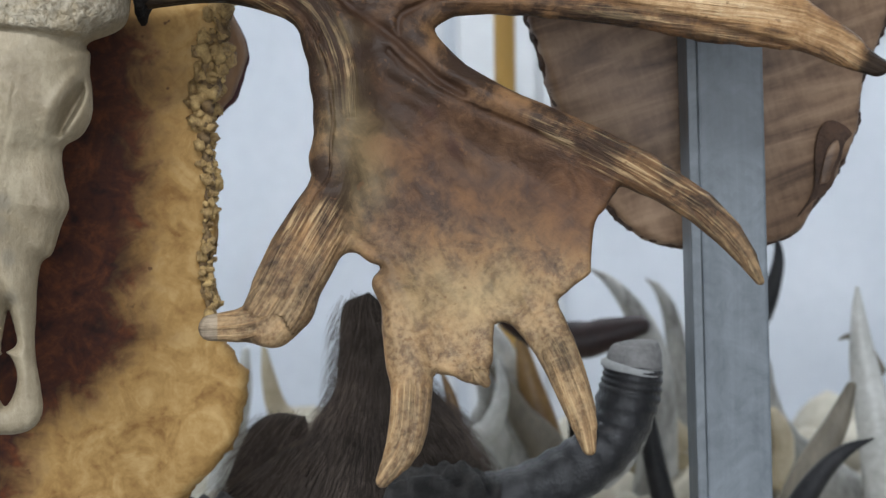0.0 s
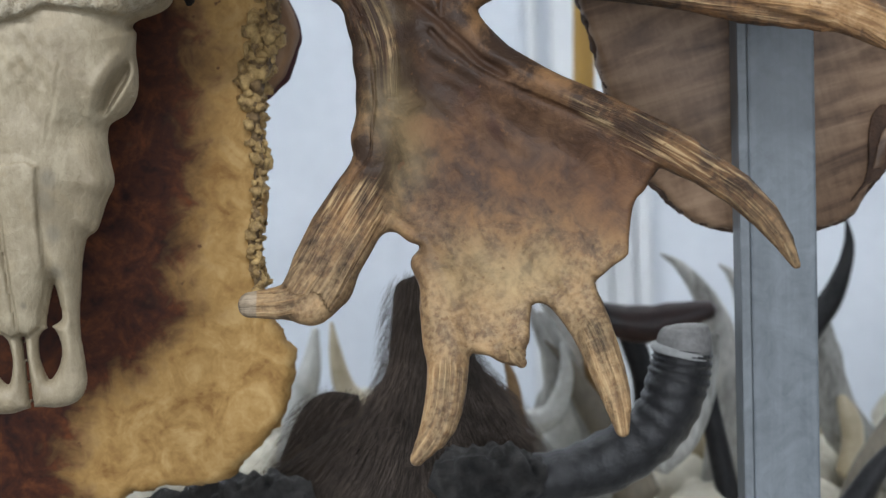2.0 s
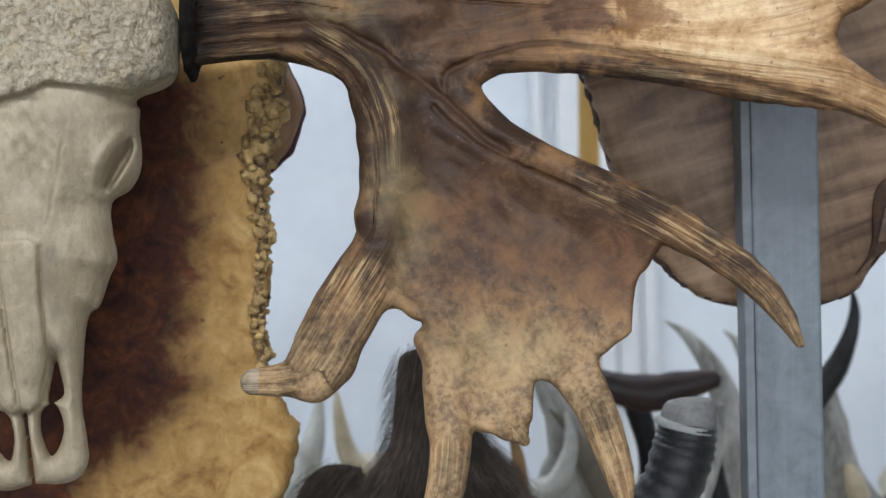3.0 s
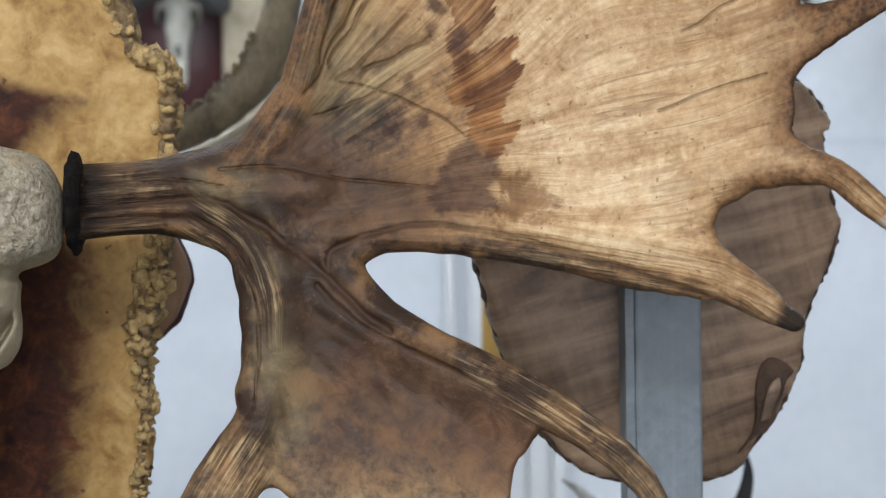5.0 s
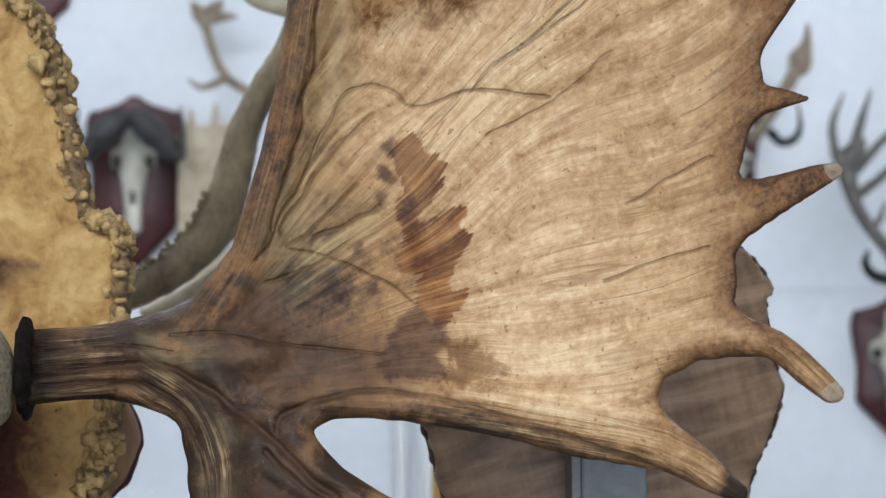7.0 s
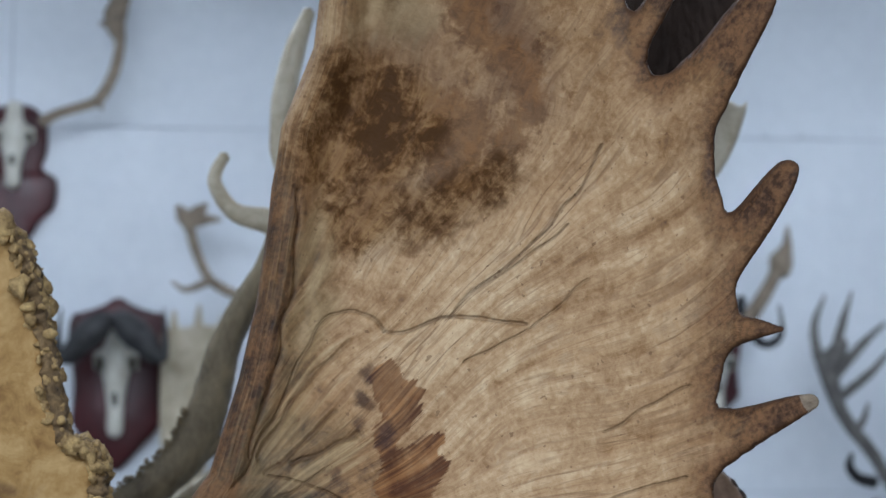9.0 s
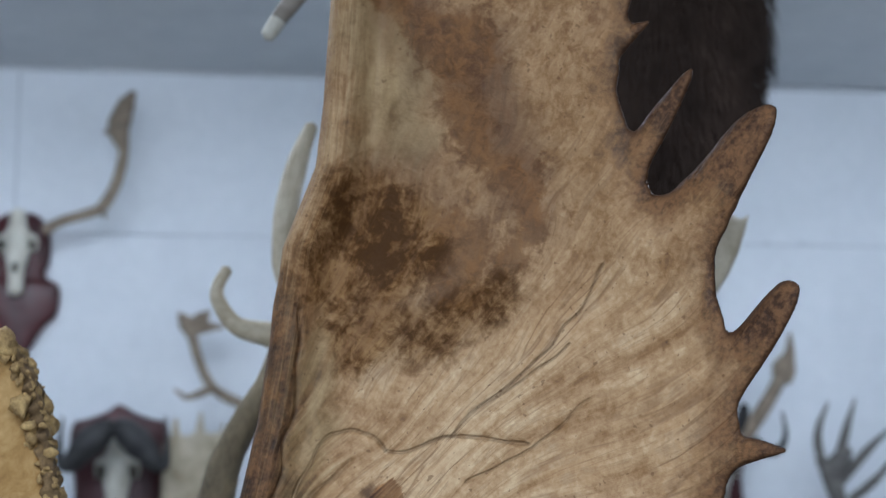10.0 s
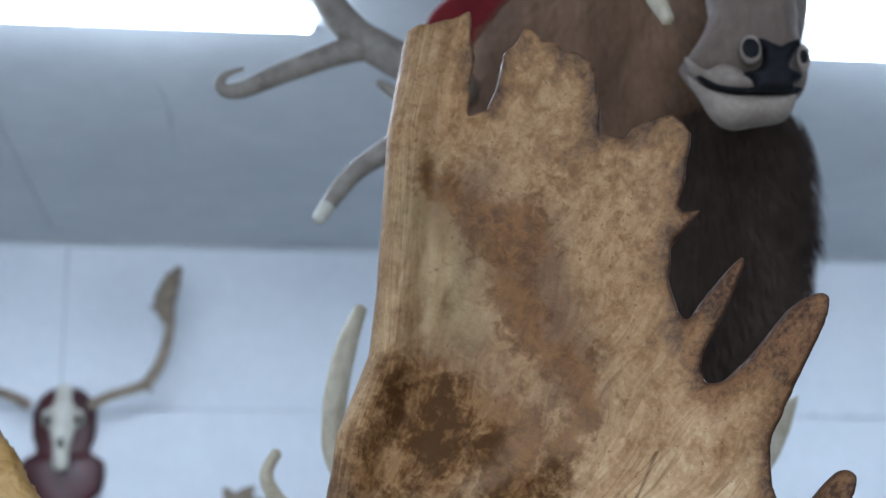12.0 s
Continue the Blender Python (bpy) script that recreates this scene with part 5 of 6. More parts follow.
tagged(part("ceiling_crack", crack, M_SEAM), "filled grey crack in the ceiling paint", "crack", kind="structure")
pole_top, pole_low = [(0.251, 2.6, 1.675), (0.243, 2.6, 1.325)]
pole_lean = (pole_top[0] - pole_low[0]) / (pole_top[2] - pole_low[2])
pole_foot = pole_low[0] - pole_lean * pole_low[2]
pole = thing("wooden_pole", (pole_foot, 2.6, 0), "yellow varnished wooden pole standing on the floor", "pole")
part("shaft", tube([(pole_foot + pole_lean * z, 2.6, z, 0.0145) for z in (0.0, 0.9, 2.1)], 6, 16, blunt=True), M_POLE, pole)

# ---- table ----
TABLE_Z = 0.93
table = thing("display_table", (0.5, 2.1, 0), "long pale display table under heaps of horns", "table")
part("tabletop", boxed(-0.75, 1.7, 1.62, 2.75, TABLE_Z - 0.035, TABLE_Z, 0.006), M_TABLE, table, smooth=False)
for x in (-0.68, 1.63):
    for y in (1.69, 2.68):
        part("leg", boxed(x - 0.03, x + 0.03, y - 0.03, y + 0.03, 0, TABLE_Z - 0.036, 0.004), M_TABLE, table, smooth=False)


# ---- mounts on the wall ----
def shield_board(parent, cx, cz, w, h, y, material, waist=0.86):
    """A turned trophy board: pointed top, scalloped sides, narrow foot."""
    pts = []
    for s, half in ((0.5, 0.04), (0.455, 0.16), (0.42, 0.34), (0.40, 0.46), (0.30, 0.5), (0.16, 0.47), (0.02, 0.5 * waist), (-0.12, 0.44), (-0.22, 0.45), (-0.30, 0.36), (-0.40, 0.20), (-0.47, 0.09)):
        pts.append((cx + half * w, cz + s * h))
    pts += [(cx, cz - 0.5 * h)] + [(2 * cx - x, z) for x, z in reversed(pts)]
    return part("shield", slab(pts, y - 0.022, y, 120, bevel=0.008), material, parent, "dark red wooden shield")


def small_skull(parent, cx, cz, w, h, y, material):
    """A narrow skull seen from the front, domed, with eye rims and a split muzzle."""
    X, Z = grid(cx - w, cx + w, cz - 0.6 * h, cz + 0.6 * h, 0.004)
    M = np.abs(X - cx)
    strokes = [[(0, cz + 0.44 * h, 0.20 * w), (0, cz + 0.30 * h, 0.22 * w), (0, cz + 0.12 * h, 0.36 * w), (0, cz - 0.06 * h, 0.27 * w), (0, cz - 0.25 * h, 0.19 * w), (0, cz - 0.43 * h, 0.19 * w)],
               [(0.36 * w, cz + 0.15 * h, 0.15 * w), (0.40 * w, cz + 0.07 * h, 0.10 * w)]]
    field, bulge, total = np.full(X.shape, 9.0), np.zeros(X.shape) + 0.001, np.full(X.shape, 0.1)
    for d, r, *_ in stroke_field(M, Z, strokes):
        field = soft_min(field, d, 0.006)
        g = np.exp(-np.clip(d, 0, 1) / 0.006)
        bulge, total = bulge + g * r * 0.9, total + g
    bulge = bulge / total
    swell = np.sqrt(np.maximum(bulge**2 - np.maximum(bulge - np.maximum(-field, 0), 0) ** 2, 0))
    eye = np.exp(-(((M - 0.36 * w) / (0.10 * w)) ** 2 + ((Z - cz - 0.09 * h) / (0.06 * h)) ** 2)) * 0.04
    skull = relief("skull", X, Z, field, np.maximum(swell - eye, 0.0004), y - 0.015 + 0 * X, material, parent, step=0.004, label="bleached white skull")
    depth = y - 0.015 - 0.16 * w
    # Dark balls stand in for the shade inside the nose and eye openings.
    part("nasal_shade", ball(bmesh.new(), (cx, depth, cz - 0.17 * h), (0.085 * w, 0.05 * w, 0.10 * h), 0.1, 60, 2), M_HOLLOW, skull, "dark ball as the shade in the nasal opening")
    for side in (-1, 1):
        part("socket_shade", ball(bmesh.new(), (cx + side * 0.37 * w, y - 0.018, cz + 0.09 * h), (0.10 * w, 0.04 * w, 0.065 * h), 0.1, 60, 2), M_HOLLOW, skull, "dark ball as the shade in the eye socket")
    return skull


def mirrored(points, cx):
    return [(2 * cx - p[0], *p[1:]) for p in points]


def limbs(name, sets, material, parent, label="", **kw):
    """One part for the main limb and one for each tine on it."""
    main = part(name, tube(sets[0], **kw), material, parent, label)
    for s in sets[1:]:
        part("tine", tube(s, **kw), material, main)
    return main


def wildebeest_mount():
    (x0, y0, z1), (_, _, z0) = [(-0.286, 3.66, 2.127), (-0.293, 3.66, 1.799)]
    ob = thing("horned_skull_mount", on_wall(x0, (z0 + z1) / 2), "white skull with grey horns on a dark red shield", "wall trophy")
    y = wall_at(x0) - 0.001
    shield_board(ob, x0, (z0 + z1) / 2, 0.185, z1 - z0, y, M_REDWOOD)
    small_skull(ob, x0, z1 - 0.15, 0.085, 0.24, y - 0.02, M_PALEBONE)
    horn = [(-0.291, 3.6, 2.081, 0.016), (-0.311, 3.6, 2.064, 0.026), (-0.339, 3.6, 2.038, 0.027), (-0.365, 3.6, 2.009, 0.018), (-0.382, 3.6, 2.004, 0.01), (-0.386, 3.6, 2.045, 0.006), (-0.382, 3.6, 2.096, 0.002)]
    limbs("horn", [horn], M_SLATEHORN, ob, "dark grey curved horn", rough=0.15)
    limbs("horn", [mirrored(horn, x0)], M_SLATEHORN, ob, "dark grey curved horn", rough=0.15)


wildebeest_mount()


def pale_palm_antler():
    ob = thing("pale_antler", on_wall([(-0.14, 3.6, 1.969)][0][0], 1.75), "pale flat palmed antler standing upright against the wall", "antler")
    X, Z = grid(-0.27, -0.08, 1.5, 2.2, 0.004)
    polygon = [(-0.201, 3.6, 1.98), (-0.199, 3.6, 2.055), (-0.183, 3.6, 2.064), (-0.147, 3.6, 2.07), (-0.12, 3.6, 2.072), (-0.085, 3.6, 2.07), (-0.076, 3.6, 2.033), (-0.088, 3.6, 1.948), (-0.1, 3.6, 1.863), (-0.116, 3.6, 1.779), (-0.132, 3.6, 1.727), (-0.174, 3.6, 1.728), (-0.193, 3.6, 1.78), (-0.201, 3.6, 1.885)]
    teeth = [[(-0.176, 3.6, 2.05, 0.011), (-0.176, 3.6, 2.098, 0.004)], [(-0.131, 3.6, 2.055, 0.011), (-0.128, 3.6, 2.109, 0.004)], [(-0.085, 3.6, 2.05, 0.01), (-0.082, 3.6, 2.085, 0.004)]]
    field = polygon_field(X, Z, [(x, z) for x, y, z in polygon])
    for d, *_ in stroke_field(X, Z, [[(x, z, r) for x, y, z, r in t] for t in teeth]):
        field = soft_min(field, d, 0.008)
    inside = np.maximum(-field, 0)
    swell = np.sqrt(np.maximum(0.012**2 - np.maximum(0.012 - inside, 0) ** 2, 0)) + 0.0015 * lumps(X * 3, Z, 60, 4) * np.minimum(inside / 0.01, 1)
    relief("palm", X, Z, field, np.maximum(swell, 0.0004), wall_at(-0.2) - 0.06 + 0.02 * np.sin(X * 30), M_WHITEANTLER, ob, step=0.004)


pale_palm_antler()


def caribou_mount():
    (x0, _, z1), (_, _, zm), (_, _, z0) = [(-0.49, 3.68, 2.511), (-0.482, 3.68, 2.359), (-0.475, 3.68, 2.205)]
    ob = thing("caribou_skull_mount", on_wall(x0, zm), "white skull with brown antlers on a dark red scrolled shield", "wall trophy")
    y = wall_at(x0) - 0.001
    w = 0.125
    pts = [(x0 + a * w, z1 - b * (z1 - z0)) for a, b in ((0.05, 0), (0.30, 0.04), (0.47, 0.15), (0.47, 0.32), (0.40, 0.42), (0.62, 0.49), (0.60, 0.66), (0.42, 0.74), (0.25, 0.86), (0.08, 0.98))]
    pts += [(2 * x0 - x, z) for x, z in reversed(pts)]
    part("shield", slab(pts, y - 0.022, y, 140, bevel=0.008), M_REDWOOD, ob, "dark red scrolled shield")
    small_skull(ob, x0, (z1 + zm) / 2 - 0.01, 0.082, 0.165, y - 0.02, M_PALEBONE)
    beam = [(-0.431, 3.62, 2.46, 0.011), (-0.399, 3.62, 2.478, 0.01), (-0.358, 3.62, 2.491, 0.01), (-0.321, 3.62, 2.507, 0.012), (-0.295, 3.62, 2.559, 0.011), (-0.285, 3.62, 2.605, 0.01), (-0.282, 3.62, 2.639, 0.009)]
    tines = [beam, [(-0.326, 3.62, 2.503, 0.009), (-0.314, 3.62, 2.487, 0.003)], [(-0.284, 3.62, 2.622, 0.01), (-0.294, 3.62, 2.668, 0.022), (-0.283, 3.62, 2.709, 0.018), (-0.267, 3.62, 2.739, 0.006)], [(-0.296, 3.62, 2.651, 0.009), (-0.322, 3.62, 2.659, 0.004)], [(-0.286, 3.62, 2.697, 0.01), (-0.293, 3.62, 2.728, 0.003)]]
    limbs("antler", tines, M_BROWNANTLER, ob, "thin brown palmed antler", steps=16, sides=10, flat=0.6, rough=0.15)
    limbs("antler", [mirrored(t, x0) for t in tines], M_BROWNANTLER, ob, "thin brown palmed antler", steps=16, sides=10, flat=0.6, rough=0.15)


caribou_mount()


def forked_antler():
    ob = thing("forked_antler", on_wall(0.1, 2.1), "grey brown forked antler with a small palm fixed to the wall", "antler")
    sets = [[(0.055, 3.62, 2.066, 0.011), (-0.04, 3.62, 2.117, 0.01), (-0.104, 3.62, 2.154, 0.009), (-0.133, 3.62, 2.214, 0.009), (-0.145, 3.62, 2.259, 0.01), (-0.153, 3.62, 2.281, 0.011)],
            [(-0.104, 3.62, 2.154, 0.009), (-0.149, 3.62, 2.135, 0.006), (-0.177, 3.62, 2.151, 0.002)],
            [(-0.146, 3.62, 2.254, 0.01), (-0.156, 3.62, 2.278, 0.015), (-0.17, 3.62, 2.298, 0.004)], [(-0.146, 3.62, 2.265, 0.013), (-0.129, 3.62, 2.284, 0.015), (-0.112, 3.62, 2.301, 0.004)], [(-0.14, 3.62, 2.262, 0.009), (-0.113, 3.62, 2.271, 0.01), (-0.084, 3.62, 2.271, 0.003)],
            [(0.055, 3.62, 2.066, 0.011), (0.099, 3.62, 2.014, 0.013), (0.143, 3.76, 1.961, 0.013)]]
    limbs("beam", sets, M_BROWNANTLER, ob, steps=14, sides=10, flat=0.6, rough=0.15)


forked_antler()


def pronghorn_mount():
    (x0, _, z1), (_, _, z0) = [(0.883, 3.68, 2.085), (0.87, 3.68, 1.891)]
    ob = thing("hooked_horn_mount", on_wall(x0, z1), "skull with knobbed antler and black horns on red shield", "wall trophy")
    y = wall_at(x0) - 0.001
    shield_board(ob, x0, (z0 + z1) / 2, 0.13, z1 - z0, y, M_REDWOOD)
    small_skull(ob, x0 + 0.01, (z0 + z1) / 2, 0.08, 0.16, y - 0.02, M_PALEBONE)
    limbs("antler", [[(0.905, 3.62, 2.033, 0.013), (0.938, 3.62, 2.084, 0.015), (0.967, 3.62, 2.125, 0.014), (0.995, 3.62, 2.174, 0.013)], [(0.992, 3.62, 2.168, 0.014), (1.001, 3.62, 2.19, 0.023), (1.014, 3.62, 2.221, 0.011), (1.017, 3.62, 2.259, 0.003)], [(0.985, 3.62, 2.177, 0.013), (1.003, 3.62, 2.177, 0.02), (1.022, 3.62, 2.19, 0.006)]], M_BROWNANTLER, ob, "pale antler with a brown knob", steps=12, sides=10, rough=0.1)
    limbs("horn", [[(0.938, 3.62, 2.05, 0.01), (0.962, 3.62, 2.028, 0.009), (0.989, 3.62, 2.037, 0.008), (0.999, 3.62, 2.064, 0.005), (0.994, 3.62, 2.105, 0.002)]], M_BLACKHORN, ob, "black hooked horn", steps=16, sides=10)
    limbs("horn", [[(0.906, 3.62, 2.066, 0.011), (0.916, 3.62, 2.094, 0.013), (0.921, 3.62, 2.119, 0.009)]], M_BLACKHORN, ob, "black hooked horn", steps=10, sides=10)


pronghorn_mount()


def deer_mount():
    (x0, _, z1), (_, _, z0) = [(1.221, 3.7, 1.731), (1.215, 3.7, 1.454)]
    ob = thing("deer_skull_mount", on_wall(x0, (z0 + z1) / 2), "deer skull with many-tined grey antlers on a dark red shield", "wall trophy")
    y = wall_at(x0) - 0.001
    shield_board(ob, x0, (z0 + z1) / 2, 0.17, z1 - z0, y, M_REDWOOD)
    small_skull(ob, x0, (z0 + z1) / 2 + 0.01, 0.11, 0.2, y - 0.02, M_PALEBONE)
    sets = [[(1.222, 3.62, 1.723, 0.013), (1.191, 3.62, 1.771, 0.013), (1.169, 3.62, 1.812, 0.013), (1.111, 3.62, 1.891, 0.014), (1.086, 3.62, 1.972, 0.018), (1.065, 3.62, 2.016, 0.011)],
            [(1.067, 3.62, 2.005, 0.01), (1.062, 3.62, 2.064, 0.008), (1.085, 3.62, 2.124, 0.002)], [(1.093, 3.62, 1.983, 0.011), (1.116, 3.62, 2.063, 0.009), (1.139, 3.62, 2.131, 0.002)], [(1.099, 3.62, 1.967, 0.01), (1.154, 3.62, 2.026, 0.009), (1.202, 3.62, 2.07, 0.003)],
            [(1.113, 3.62, 1.929, 0.01), (1.168, 3.62, 1.971, 0.009), (1.209, 3.62, 2.016, 0.003)], [(1.129, 3.62, 1.858, 0.008), (1.15, 3.62, 1.879, 0.007), (1.162, 3.62, 1.914, 0.002)], [(1.082, 3.62, 1.978, 0.018), (1.103, 3.62, 2.011, 0.02), (1.121, 3.62, 2.033, 0.009)]]
    limbs("antler", sets, M_GREYANTLER, ob, "grey many-tined antler", steps=14, sides=10, rough=0.12)
    limbs("antler", [mirrored(s, x0) for s in sets], M_GREYANTLER, ob, "grey many-tined antler", steps=14, sides=10, rough=0.12)
    limbs("horn", [[(1.163, 3.6, 1.76, 0.013), (1.13, 3.6, 1.769, 0.011), (1.114, 3.6, 1.793, 0.009), (1.121, 3.6, 1.816, 0.004)]], M_BLACKHORN, ob, "black hooked brow tine", steps=12, sides=10)


deer_mount()


# ---- loose antlers between trophy and wall ----
def curved_horn():
    ob = thing("curved_antler", (-0.1, 1.9, 1.6), "grey brown ridged antler beam curving upward", "antler")
    limbs("beam", [[(-0.167, 1.6, 1.625, 0.011), (-0.151, 1.75, 1.639, 0.015), (-0.139, 1.85, 1.652, 0.015), (-0.111, 1.9, 1.666, 0.016), (-0.069, 1.9, 1.687, 0.018), (-0.022, 1.9, 1.73, 0.021), (-0.001, 1.9, 1.784, 0.019), (0.012, 1.9, 1.835, 0.016), (0.033, 1.9, 1.88, 0.014), (0.054, 1.9, 1.92, 0.011), (0.074, 1.9, 1.984, 0.008)]], M_OLIVEHORN, ob, steps=70, sides=20, rough=0.10, grain=90)
    limbs("tine", [[(-0.014, 1.9, 1.73, 0.015), (0.008, 1.9, 1.738, 0.007), (0.025, 1.9, 1.749, 0.002)]], M_OLIVEHORN, ob, steps=12, sides=12, rough=0.1)
    rng = random.Random(3)
    bm = bmesh.new()
    for x, y, z, r in curve([(-0.115, 1.9, 1.668, 0.014), (-0.069, 1.9, 1.691, 0.017), (-0.028, 1.9, 1.73, 0.017), (-0.014, 1.9, 1.761, 0.016)], 60):
        for _ in range(2):
            s = rng.uniform(0.0015, 0.003)
            ball(bm, (x - 0.75 * r + rng.uniform(-0.003, 0.003), y - rng.uniform(0.2, 0.8) * r, z + 0.55 * r + rng.uniform(-0.003, 0.003)), (s, s, s), 0.3, 90, 1)
    part("pearling", bm, M_OLIVEHORN, ob, "small knobs along the beam")
    limbs("pale_side", [[(-0.097, 1.97, 1.654, 0.005), (-0.068, 1.97, 1.665, 0.008), (-0.033, 1.97, 1.685, 0.008), (-0.001, 1.97, 1.71, 0.007), (0.031, 1.97, 1.75, 0.005)]], M_WHITEANTLER, ob, "pale bone under the beam", steps=20, sides=12)


curved_horn()


def white_antler():
    ob = thing("white_antler", (0.1, 2.0, 1.9), "smooth white antler with curled tines and a flat blade", "antler")
    limbs("tine", [[(0.152, 2, 1.986, 0.018), (0.092, 2, 1.966, 0.016), (0.052, 2, 1.98, 0.014), (0.016, 2, 1.99, 0.01), (-0.003, 2, 2.015, 0.008), (-0.005, 2, 2.032, 0.007), (0.005, 2, 2.052, 0.006)]], M_WHITEANTLER, ob, "white curled tine with worn tip", steps=34, sides=16, rough=0.05)
    limbs("tine", [[(0.104, 2, 1.998, 0.014), (0.07, 2, 2.042, 0.013), (0.066, 2, 2.084, 0.013), (0.07, 2, 2.128, 0.013), (0.082, 2, 2.177, 0.011), (0.095, 2, 2.213, 0.007)]], M_WHITEANTLER, ob, "long white tine with brown tip", steps=34, sides=16, rough=0.05)
    limbs("beam", [[(0.104, 2, 1.968, 0.018), (0.184, 1.9, 1.933, 0.02), (0.285, 1.75, 1.887, 0.019), (0.327, 1.66, 1.854, 0.017), (0.347, 1.6, 1.806, 0.015)], [(0.29, 1.8, 1.895, 0.016), (0.405, 1.9, 1.945, 0.015), (0.514, 2, 2.005, 0.013)]], M_WHITEANTLER, ob, steps=20, sides=14, rough=0.05)
    X, Z = grid(0.3, 0.62, 1.8, 2.15, 0.004)
    polygon = [(0.511, 2, 1.996), (0.533, 2, 2.021), (0.552, 2, 2.049), (0.564, 2, 2.075), (0.572, 2, 2.099), (0.576, 2, 2.115), (0.567, 2, 2.109), (0.553, 2, 2.117), (0.524, 2, 2.109), (0.507, 2, 2.062)]
    field = polygon_field(X, Z, [(x, z) for x, y, z in polygon])
    swell = np.sqrt(np.maximum(0.009**2 - np.maximum(0.009 - np.maximum(-field, 0), 0) ** 2, 0))
    relief("blade", X, Z, field, np.maximum(swell, 0.0004), 2.0 + 0 * X, M_WHITEANTLER, ob, step=0.004, label="flat white blade")


white_antler()


# ---- horns heaped on the table ----
def loose_horn(label, material, points, name="horn", **kw):
    x, y, z, r = points[-1]
    ob = thing(name, (x, y, z), label, "horn")
    limbs("sheath", [points], material, ob, steps=30, sides=16, **kw)
    return ob


